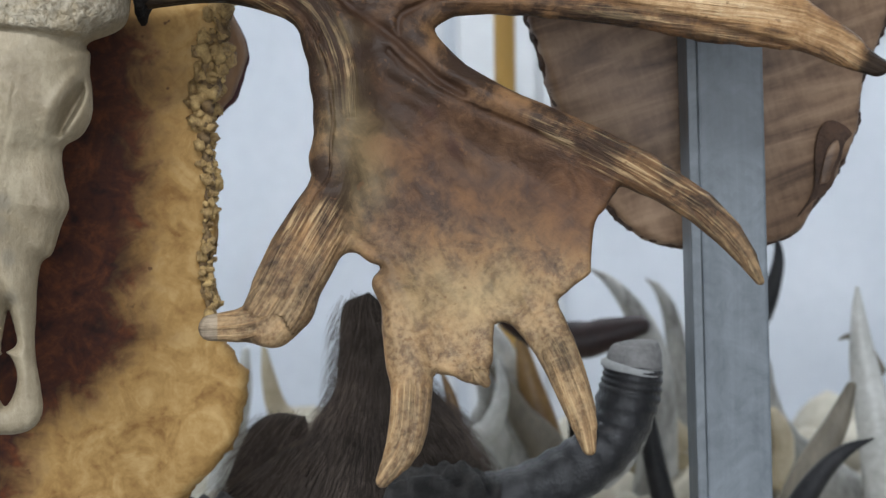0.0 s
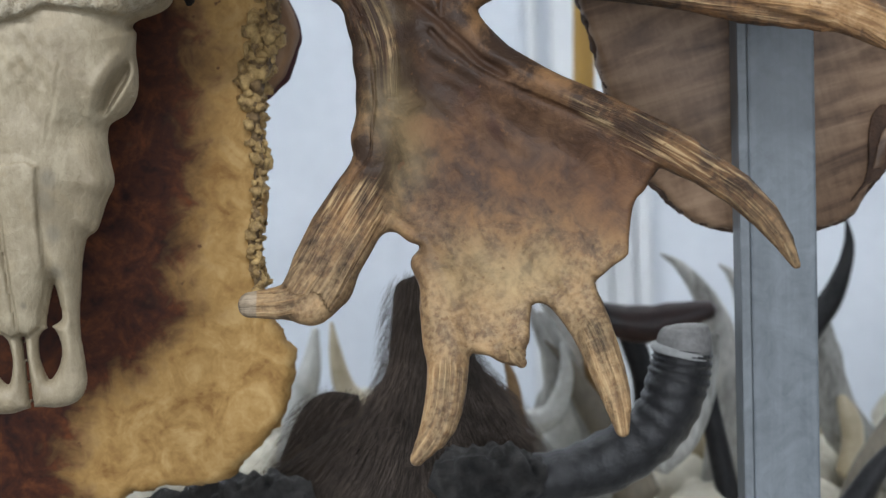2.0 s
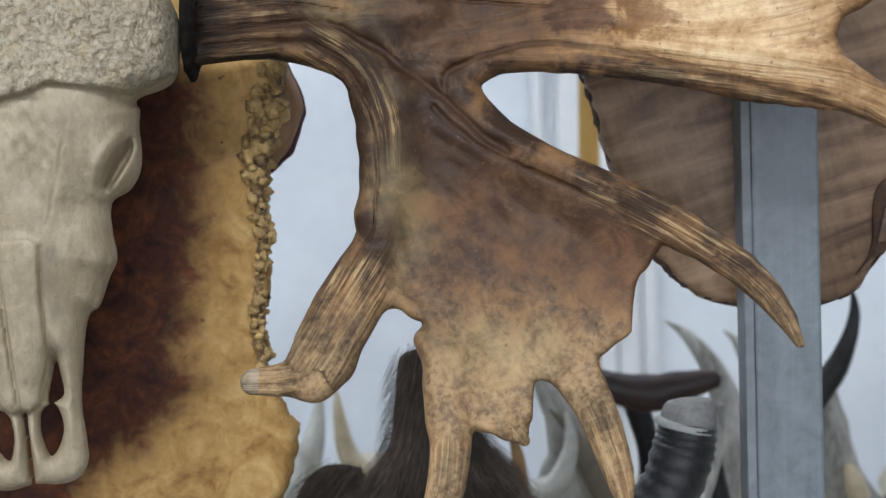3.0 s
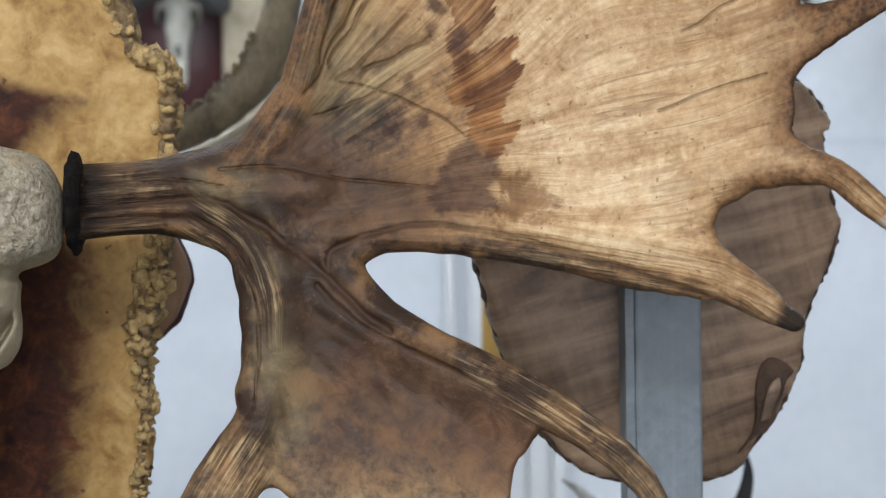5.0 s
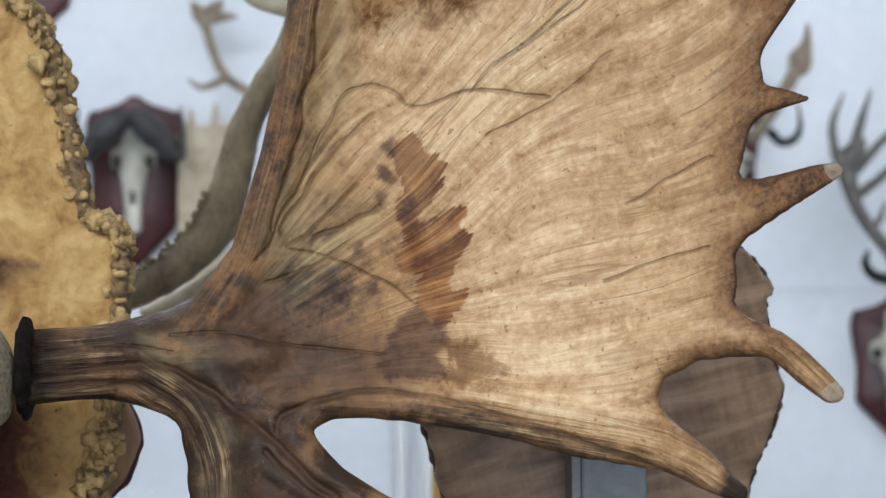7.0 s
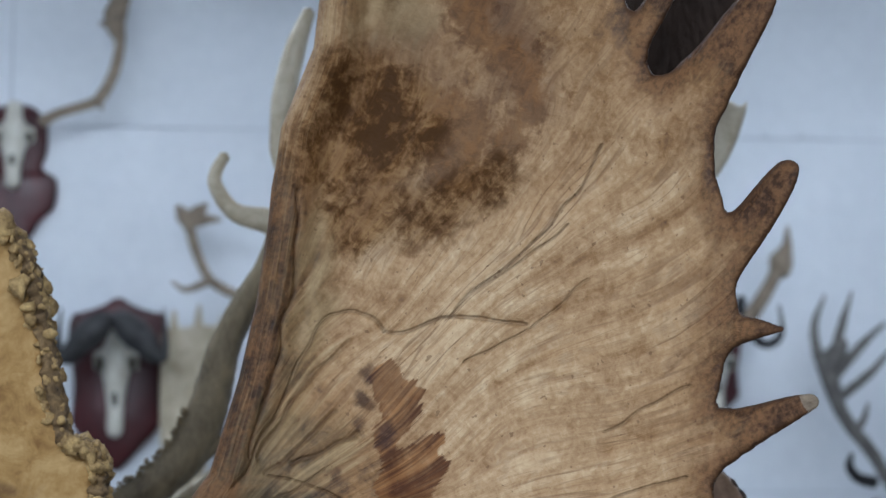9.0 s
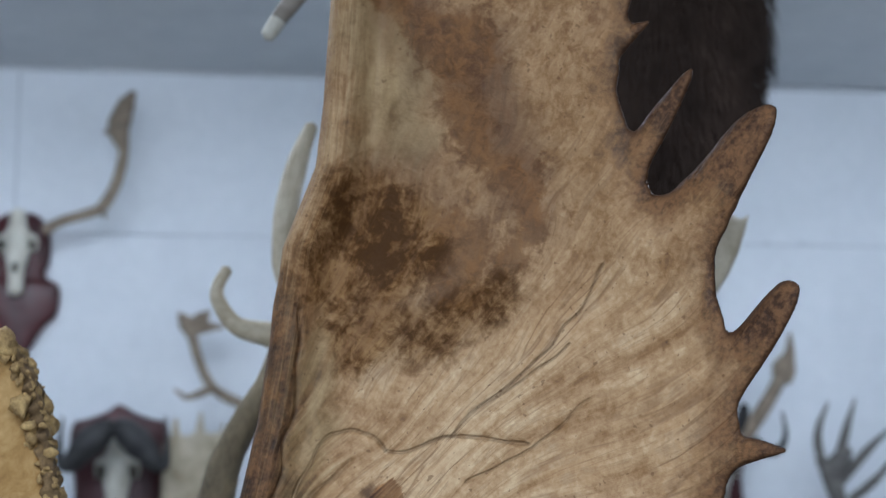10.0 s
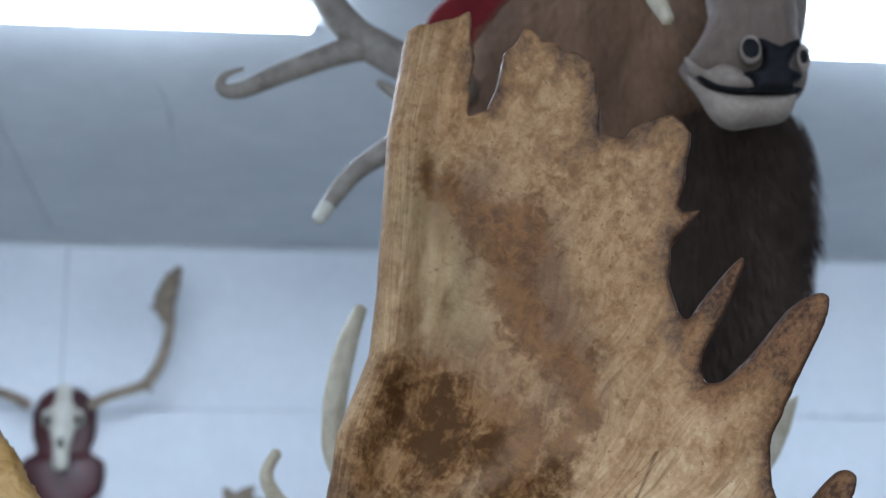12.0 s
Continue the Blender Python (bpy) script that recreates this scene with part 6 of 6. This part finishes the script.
HEAP = "horns heaped on the table"
for label, material, points, kw in (
    ("slender grey white horn standing on the table", M_BONEHORN, [(0.365, 2.2, 0.961, 0.029), (0.371, 2.2, 1.041, 0.026), (0.376, 2.2, 1.12, 0.021), (0.373, 2.2, 1.173, 0.018), (0.362, 2.2, 1.213, 0.016), (0.344, 2.2, 1.246, 0.011), (0.322, 2.2, 1.273, 0.006), (0.301, 2.2, 1.287, 0.001)], {"rough": 0.05}),
    ("small white horn tip behind a post", M_BONEHORN, [(0.426, 2.3, 0.934, 0.024), (0.424, 2.3, 1.094, 0.016), (0.413, 2.3, 1.206, 0.011), (0.398, 2.3, 1.247, 0.006), (0.382, 2.3, 1.263, 0.001)], {}),
    ("black pointed horn rising from a pale base", M_BLACKHORN, [(0.445, 2.1, 1.197, 0.015), (0.461, 2.1, 1.219, 0.015), (0.478, 2.1, 1.242, 0.013), (0.492, 2.1, 1.274, 0.009), (0.498, 2.1, 1.302, 0.006), (0.495, 2.1, 1.33, 0.001)], {}),
    ("broad chalky horn base with amber patch", M_BONEHORN, [(0.47, 2.15, 1.215, 0.013), (0.479, 2.15, 1.17, 0.019), (0.485, 2.15, 1.124, 0.023), (0.502, 2.15, 1.084, 0.026), (0.54, 2.15, 1.05, 0.027), (0.591, 2.15, 1.015, 0.026)], {"rough": 0.10}),
    ("tan horn lying against a chalky base", M_CREAMHORN, [(0.491, 2.12, 1.127, 0.006), (0.499, 2.12, 1.106, 0.012), (0.503, 2.12, 1.077, 0.013), (0.495, 2.12, 1.039, 0.013)], {"rough": 0.1}),
    ("reddish black horn lying across the heap", M_REDHORN, [(0.169, 2.05, 1.265, 0.005), (0.199, 2.05, 1.245, 0.013), (0.235, 2.05, 1.23, 0.018), (0.271, 2.05, 1.225, 0.021), (0.308, 2.05, 1.233, 0.016), (0.339, 2.05, 1.239, 0.01)], {"rough": 0.08}),
    ("dark horn curving down under another horn", M_BLACKHORN, [(0.248, 2.1, 1.218, 0.011), (0.26, 2.1, 1.192, 0.014), (0.268, 2.1, 1.154, 0.012), (0.268, 2.1, 1.104, 0.011)], {}),
    ("chalky white horn bent over on the table", M_BONEHORN, [(0.129, 2.1, 1.116, 0.007), (0.151, 2.1, 1.121, 0.011), (0.165, 2.1, 1.152, 0.009), (0.163, 2.1, 1.19, 0.008), (0.152, 2.1, 1.222, 0.006), (0.146, 2.1, 1.241, 0.003)], {"rough": 0.3}),
    ("grey white forked horn on the table", M_BONEHORN, [(0.156, 2.12, 1.232, 0.006), (0.174, 2.12, 1.2, 0.01), (0.194, 2.12, 1.154, 0.013), (0.211, 2.12, 1.102, 0.018), (0.215, 2.12, 1.019, 0.022)], {"rough": 0.3}),
    ("white horn with brown streak on the table", M_WHITEHORN, [(0.161, 2.15, 1.246, 0.005), (0.182, 2.15, 1.216, 0.014), (0.197, 2.15, 1.164, 0.022), (0.188, 2.15, 1.106, 0.028), (0.176, 2.15, 1.022, 0.029)], {}),
    ("grey horn with thin tip on the table", M_GREYHORN, [(0.159, 2.08, 1.207, 0.001), (0.182, 2.08, 1.182, 0.007), (0.203, 2.08, 1.14, 0.015), (0.23, 2.08, 1.101, 0.022), (0.259, 2.08, 1.028, 0.025)], {}),
    ("mottled white horn curving on the table", M_WHITEHORN, [(0.177, 2.05, 1.208, 0.003), (0.18, 2.05, 1.171, 0.008), (0.164, 2.05, 1.131, 0.013), (0.133, 2.05, 1.117, 0.016), (0.104, 2.05, 1.084, 0.017), (0.097, 2.05, 1.041, 0.017)], {}),
    ("amber horn standing on the table", M_AMBERHORN, [(0.209, 2.12, 1.219, 0.006), (0.218, 2.12, 1.168, 0.014), (0.233, 2.12, 1.11, 0.018), (0.244, 2.12, 1.019, 0.02)], {}),
    ("pinkish brown horn standing on the table", M_AMBERHORN, [(0.111, 1.95, 1.21, 0.002), (0.12, 1.95, 1.174, 0.007), (0.121, 1.95, 1.116, 0.011), (0.12, 1.95, 1.063, 0.013)], {}),
    ("cream horn standing on the table", M_CREAMHORN, [(-0.078, 2.15, 1.225, 0.002), (-0.074, 2.15, 1.187, 0.008), (-0.066, 2.15, 1.151, 0.012), (-0.045, 2.15, 1.115, 0.016), (-0.03, 2.15, 1.024, 0.019)], {}),
    ("blue white translucent horn on the table", M_WHITEHORN, [(-0.1, 2.2, 1.212, 0.004), (-0.107, 2.2, 1.168, 0.012), (-0.12, 2.2, 1.122, 0.018), (-0.137, 2.2, 1.017, 0.022)], {}),
    ("white horn with grey tip on the table", M_WHITEHORN, [(0.558, 2, 1.275, 0.002), (0.559, 2, 1.244, 0.008), (0.563, 2, 1.195, 0.015), (0.573, 2, 1.14, 0.02), (0.584, 2, 1.078, 0.025), (0.591, 2, 0.998, 0.025)], {}),
    ("short grey spur horn on the table", M_GREYHORN, [(0.542, 2.02, 1.217, 0.001), (0.555, 2.02, 1.22, 0.004), (0.57, 2.02, 1.21, 0.006), (0.588, 2.02, 1.179, 0.007)], {}),
    ("grey horn leaning on the table", M_GREYHORN, [(0.537, 1.95, 1.18, 0.005), (0.518, 1.95, 1.136, 0.013), (0.485, 1.95, 1.081, 0.018), (0.463, 1.95, 1.022, 0.02)], {}),
    ("dark polished horn leaning on the table", M_BLACKHORN, [(0.53, 1.85, 1.141, 0.001), (0.5, 1.85, 1.129, 0.007), (0.472, 1.85, 1.103, 0.011), (0.445, 1.85, 1.063, 0.015)], {}),
    ("dark horn tip on the table", M_BLACKHORN, [(0.316, 2, 1.219, 0.005), (0.325, 2, 1.158, 0.01), (0.336, 2, 1.097, 0.012), (0.347, 2, 1.042, 0.013)], {}),
    ("cream horn core on the table", M_CREAMHORN, [(0.303, 2.3, 1.087, 0.014), (0.351, 2.3, 1.1, 0.02), (0.406, 2.3, 1.078, 0.021), (0.453, 2.3, 1.035, 0.018)], {"rough": 0.1}),
    ("pale tan horn piece on the table", M_CREAMHORN, [(0.326, 2.3, 1.028, 0.021), (0.382, 2.3, 1.053, 0.023), (0.43, 2.3, 1.038, 0.021), (0.506, 2.3, 1.056, 0.021), (0.574, 2.3, 1.032, 0.018)], {"rough": 0.12}),
    ("pale horn under black horn on the table", M_BONEHORN, [(0.26, 1.9, 1.103, 0.015), (0.289, 1.9, 1.13, 0.015), (0.31, 1.9, 1.175, 0.011), (0.32, 1.9, 1.232, 0.007)], {}),
):
    tagged(loose_horn(label, material, points, **kw), group=HEAP)

rng = random.Random(11)
scraps = bmesh.new()
for _ in range(260):
    x, y = rng.uniform(-0.6, 1.4), rng.uniform(1.75, 2.6)
    r = rng.uniform(0.02, 0.05)
    ball(scraps, (x, y, TABLE_Z + r * 0.8 + rng.uniform(0, 0.07)), (r * rng.uniform(0.8, 1.8), r, r), 0.35, 18, 2)
tagged(part("horn_scraps", scraps, M_SHELL), "heap of pale horn and bone scraps on the table", "bone scraps", kind="stuff")


def hair_on(faces, centre, count, seed, longest, spread, fall, stray, thick=0.0003):
    """Thin tapered hairs over the front of a form: two small faces each."""
    rng = random.Random(seed)
    hair = bmesh.new()
    areas = np.cumsum([a for *_, a in faces])
    for _ in range(count):
        p, n, _a = faces[int(np.searchsorted(areas, rng.random() * areas[-1]))]
        n = n if n.dot(p - centre) > 0 else -n
        if n.y > 0.4:
            continue
        p = p + Vector((rng.uniform(-0.006, 0.006), rng.uniform(-0.003, 0.003), rng.uniform(-0.006, 0.006)))
        way = (n * 0.25 + Vector((spread * (p.x - centre.x) / 0.08, -0.1, -fall)).normalized() + Vector((rng.gauss(0, stray), rng.gauss(0, stray / 2), rng.gauss(0, stray)))).normalized()
        side = way.cross(Vector((0, -1, 0))).normalized() * rng.uniform(0.4, 1.1) * thick
        length = rng.uniform(0.35, 1.0) * longest
        bend = p + way * length * 0.55 + n * 0.001
        tip = p + way * length - Vector((0, 0, length * 0.12))
        va, vb, vc, vd, ve = (hair.verts.new(q) for q in (p - side, p + side, bend + side * 0.7, bend - side * 0.7, tip))
        hair.faces.new((va, vb, vc, vd))
        hair.faces.new((vd, vc, ve))
    return hair


def face_list(bm):
    bm.normal_update()
    return [(f.calc_center_median(), f.normal.copy(), f.calc_area()) for f in bm.faces]


def buffalo_head():
    ob = thing("mounted_buffalo_head", (0.05, 1.72, TABLE_Z), "shaggy dark brown mounted buffalo head with black horns on the table", "trophy head")
    shape = [[(0.032, 1.68, 1.318, 0.013), (0.03, 1.68, 1.306, 0.022), (0.033, 1.68, 1.279, 0.029), (0.04, 1.68, 1.243, 0.041), (0.042, 1.68, 1.198, 0.069), (0.04, 1.68, 1.137, 0.1), (0.038, 1.68, 1.055, 0.121)],
             [(-0.035, 1.7, 1.191, 0.025), (-0.055, 1.7, 1.197, 0.022), (-0.068, 1.7, 1.182, 0.02), (-0.077, 1.7, 1.151, 0.025)], [(0.072, 1.7, 1.214, 0.025), (0.087, 1.7, 1.193, 0.025), (0.091, 1.7, 1.157, 0.03)], [(-0.107, 1.68, 1.115, 0.03), (-0.056, 1.68, 1.134, 0.045), (-0.005, 1.68, 1.143, 0.055), (0.095, 1.68, 1.135, 0.04)]]
    bm = bmesh.new()
    for s in shape:
        tube(s, 90, 96, 0.7, 0.10, grain=22, bm=bm)
    faces = face_list(bm)
    part("hide", bm, M_FUR, ob)
    centre = Vector(([(0.036, 1.72, 1.175)])[0])
    part("fur", hair_on(faces, centre, 45000, 5, 0.034, 0.55, 0.85, 0.07, 0.00016), M_FURTIP, ob, "long brown hair")
    horn = limbs("horn", [[(0.049, 1.6, 1.161, 0.022), (0.088, 1.6, 1.16, 0.021), (0.128, 1.6, 1.154, 0.022), (0.169, 1.6, 1.162, 0.025), (0.211, 1.6, 1.18, 0.026), (0.237, 1.6, 1.207, 0.026), (0.247, 1.6, 1.235, 0.026), (0.251, 1.6, 1.25, 0.025), (0.253, 1.6, 1.263, 0.025)]], M_RINGHORN, ob, "thick black ridged horn", steps=110, sides=28, rough=0.10, rings=0.03, ring_count=17, grain=26, blunt=True)
    limbs("horn_end", [[(0.253, 1.6, 1.261, 0.024), (0.254, 1.6, 1.267, 0.024), (0.256, 1.6, 1.274, 0.022), (0.257, 1.6, 1.279, 0.019), (0.257, 1.6, 1.282, 0.015)]], M_DUSTHORN, horn, "dusty grey rounded horn end", steps=26, sides=28, rough=0.05, grain=40, blunt=True)
    limbs("tape", [[(0.25, 1.6, 1.258, 0.026), (0.251, 1.6, 1.262, 0.026)]], M_TAPE, horn, "white tape ring round the horn", steps=4, sides=28, rough=0.06, grain=30)
    limbs("boss", [[(0.046, 1.585, 1.157, 0.021), (0.079, 1.585, 1.165, 0.022), (0.11, 1.585, 1.162, 0.02), (0.128, 1.585, 1.155, 0.016)]], M_ROUGHHORN, ob, "crusted black horn boss", steps=70, sides=40, rough=0.5, grain=110)
    limbs("boss", [[(-0.249, 1.6, 1.108, 0.019), (-0.195, 1.6, 1.128, 0.02), (-0.137, 1.6, 1.144, 0.019), (-0.098, 1.6, 1.149, 0.018), (-0.07, 1.6, 1.142, 0.016)]], M_ROUGHHORN, ob, "crusted black horn boss", steps=70, sides=40, rough=0.5, grain=110)


buffalo_head()


# ---- mounted elk head over the post ----
MUZZLE = [(0.404, 2.366), (0.415, 2.38), (0.431, 2.406), (0.443, 2.435), (0.48, 2.445), (0.519, 2.436), (0.522, 2.398), (0.529, 2.365), (0.524, 2.342), (0.507, 2.328), (0.473, 2.33), (0.441, 2.333), (0.42, 2.344)]
UPPER_LIP = [(0.403, 2.363), (0.411, 2.357), (0.422, 2.349), (0.44, 2.355), (0.454, 2.35), (0.464, 2.342), (0.472, 2.335), (0.466, 2.329), (0.439, 2.33), (0.423, 2.337), (0.41, 2.347)]
CHIN = [(0.407, 2.351), (0.424, 2.335), (0.451, 2.328), (0.48, 2.329), (0.506, 2.33), (0.512, 2.327), (0.507, 2.313), (0.497, 2.304), (0.471, 2.299), (0.449, 2.296), (0.432, 2.305), (0.42, 2.325)]
MOUTH = [(0.404, 2.361), (0.419, 2.345), (0.44, 2.336), (0.472, 2.332), (0.511, 2.332), (0.51, 2.327), (0.477, 2.326), (0.45, 2.326), (0.426, 2.332), (0.411, 2.347)]
NOSE_PAD = [(0.472, 2.377), (0.48, 2.375), (0.493, 2.369), (0.501, 2.373), (0.512, 2.376), (0.513, 2.369), (0.506, 2.359), (0.502, 2.347), (0.513, 2.339), (0.504, 2.33), (0.502, 2.323), (0.474, 2.323), (0.457, 2.323), (0.466, 2.327), (0.464, 2.336), (0.456, 2.342), (0.467, 2.344), (0.474, 2.35), (0.476, 2.362)]
NOSTRILS = [(0.463, 2.362, 0.0103, 0.0151, 0.80), (0.513, 2.354, 0.0064, 0.0137, 0.62)]


def swollen(name, outline, y, bulge, edge, material, parent, label):
    """A soft upright form: a smooth outline filled by a rounded bulge."""
    ring = [tuple(p) for p in curve(outline + [outline[0]], 90)[:-1].tolist()]
    xs, zs = [p[0] for p in ring], [p[1] for p in ring]
    X, Z = grid(min(xs) - 0.01, max(xs) + 0.01, min(zs) - 0.01, max(zs) + 0.01, 0.0015)
    field = polygon_field(X, Z, ring)
    inside = np.maximum(-field, 0)
    swell = bulge * np.sqrt(np.maximum(1 - np.maximum(1 - inside / edge, 0) ** 2, 0)) + 0.0006 * lumps(X, Z, 150, 4) * np.minimum(inside / 0.004, 1)
    return relief(name, X, Z, field, np.maximum(swell, 0.0004), y + 0 * X, material, parent, step=0.0015, label=label)


def elk_head():
    ob = thing("mounted_elk_head", (0.45, 1.95, 2.1), "mounted brown elk head with pale antlers on a red board", "trophy head")
    bm = tube([(0.271, 2.12, 2.397, 0.1), (0.315, 2.1, 2.48, 0.117), (0.375, 2.05, 2.529, 0.129), (0.442, 1.95, 2.543, 0.116), (0.509, 1.88, 2.594, 0.082), (0.526, 1.85, 2.655, 0.063)], 80, 110, 0.8, 0.05, grain=12)
    tube([(0.371, 2.05, 2.394, 0.078), (0.412, 2, 2.438, 0.077), (0.441, 1.93, 2.466, 0.072), (0.468, 1.86, 2.483, 0.061), (0.483, 1.8, 2.496, 0.054)], 80, 90, 0.8, 0.05, grain=14, bm=bm)
    faces = face_list(bm)
    part("neck", bm, M_HIDE, ob)
    part("neck_hair", hair_on(faces, Vector((0.4, 2.0, 2.45)), 12000, 9, 0.03, 0.35, 0.9, 0.14, 0.0005), M_HIDE, ob, "short tan hair")
    bm = tube([(0.507, 1.92, 2.405, 0.061), (0.506, 1.92, 2.372, 0.078), (0.494, 1.92, 2.323, 0.09), (0.481, 1.92, 2.245, 0.092), (0.467, 1.92, 2.176, 0.076), (0.46, 1.92, 2.133, 0.054), (0.46, 1.92, 2.102, 0.027)], 90, 110, 0.75, 0.10, grain=24)
    mane = face_list(bm)
    part("brisket", bm, M_HIDEDARK, ob, "dark brown neck mane")
    part("mane_hair", hair_on(mane, Vector((0.485, 1.92, 2.26)), 14000, 8, 0.035, 0.12, 1.0, 0.07, 0.0005), M_MANE, ob, "long dark hair")
    part("face", tube([(0.519, 1.85, 2.669, 0.071), (0.504, 1.78, 2.559, 0.062), (0.494, 1.72, 2.463, 0.053), (0.488, 1.70, 2.416, 0.046)], 28, 30, 0.8, 0.03, grain=20), M_FACEHAIR, ob, "grey brown face")
    swollen("muzzle", MUZZLE, 1.675, 0.045, 0.040, M_FACEHAIR, ob, "grey brown muzzle")
    swollen("upper_lip", UPPER_LIP, 1.640, 0.012, 0.010, M_MUZZLE, ob, "pale upper lip")
    swollen("chin", CHIN, 1.655, 0.022, 0.016, M_MUZZLE, ob, "pale lower lip and chin")
    swollen("mouth", MOUTH, 1.640, 0.006, 0.004, M_NOSE, ob, "dark mouth line")
    swollen("nose_pad", NOSE_PAD, 1.628, 0.010, 0.008, M_NOSE, ob, "black nose pad")
    for x, z, wide, tall, hole in NOSTRILS:
        rim = swollen("nostril", [(x + wide * math.cos(0.3927 * k), z + tall * math.sin(0.3927 * k)) for k in range(16)], 1.619, 0.006, 0.006, M_MUZZLE, ob, "pale nostril rim")
        part("nostril_hollow", ball(bmesh.new(), (x - 0.001, 1.6132, z - 0.001), (wide * hole, 0.002, tall * hole * 0.85), 0, 1, 3), M_NOSE, rim, "dark nostril")
    sets = [[(0.207, 2.02, 2.48, 0.025), (0.177, 1.95, 2.465, 0.024), (0.127, 1.95, 2.493, 0.021), (0.088, 1.95, 2.519, 0.019), (0.056, 1.95, 2.561, 0.017), (0.037, 1.95, 2.602, 0.014)], [(0.095, 1.95, 2.502, 0.015), (0.063, 1.95, 2.493, 0.014), (0.007, 1.95, 2.471, 0.012), (-0.037, 1.95, 2.451, 0.01), (-0.057, 1.95, 2.45, 0.008), (-0.063, 1.95, 2.459, 0.006), (-0.055, 1.95, 2.469, 0.004), (-0.037, 1.95, 2.476, 0.002)],
            [(0.169, 1.9, 2.405, 0.016), (0.126, 1.9, 2.364, 0.013), (0.092, 1.9, 2.34, 0.011), (0.068, 1.9, 2.311, 0.01), (0.049, 1.9, 2.282, 0.007)], [(0.145, 1.95, 2.438, 0.009), (0.127, 1.95, 2.451, 0.007), (0.113, 1.95, 2.461, 0.004)]]
    beam = limbs("antler", sets, M_ELKANTLER, ob, "pale grey elk antler", steps=24, sides=14, rough=0.06)
    part("tine_tip", tube([(0.060, 1.9, 2.2995, 0.0092), (0.0535, 1.9, 2.289, 0.0086), (0.0485, 1.9, 2.2815, 0.0074)], 8, 14), M_PALEBONE, beam, "worn white tip")
    limbs("antler", [[(0.352, 1.6, 2.451, 0.013), (0.367, 1.6, 2.416, 0.01), (0.377, 1.6, 2.395, 0.008), (0.383, 1.6, 2.382, 0.006)]], M_WHITEANTLER, ob, "white antler tine tip", steps=14, sides=14)
    board = [(0.174, 2.2, 2.628), (0.178, 2.2, 2.648), (0.191, 2.2, 2.668), (0.22, 2.2, 2.692), (0.284, 2.2, 2.73), (0.395, 2.2, 2.745), (0.467, 2.2, 2.72), (0.483, 2.2, 2.631), (0.436, 2.2, 2.523), (0.335, 2.2, 2.477), (0.243, 2.2, 2.506), (0.187, 2.2, 2.57)]
    part("board", slab([(x, z) for x, y, z in board], 2.2, 2.24, 90), M_FELT, ob, "red felt covered board")
    part("bracket", boxed(POST_X0 + 0.005, POST_X1 - 0.005, 1.57, 2.2, 2.03, 2.075, 0.003), M_ZINC, ob, "steel bracket on the post", smooth=False)


elk_head()
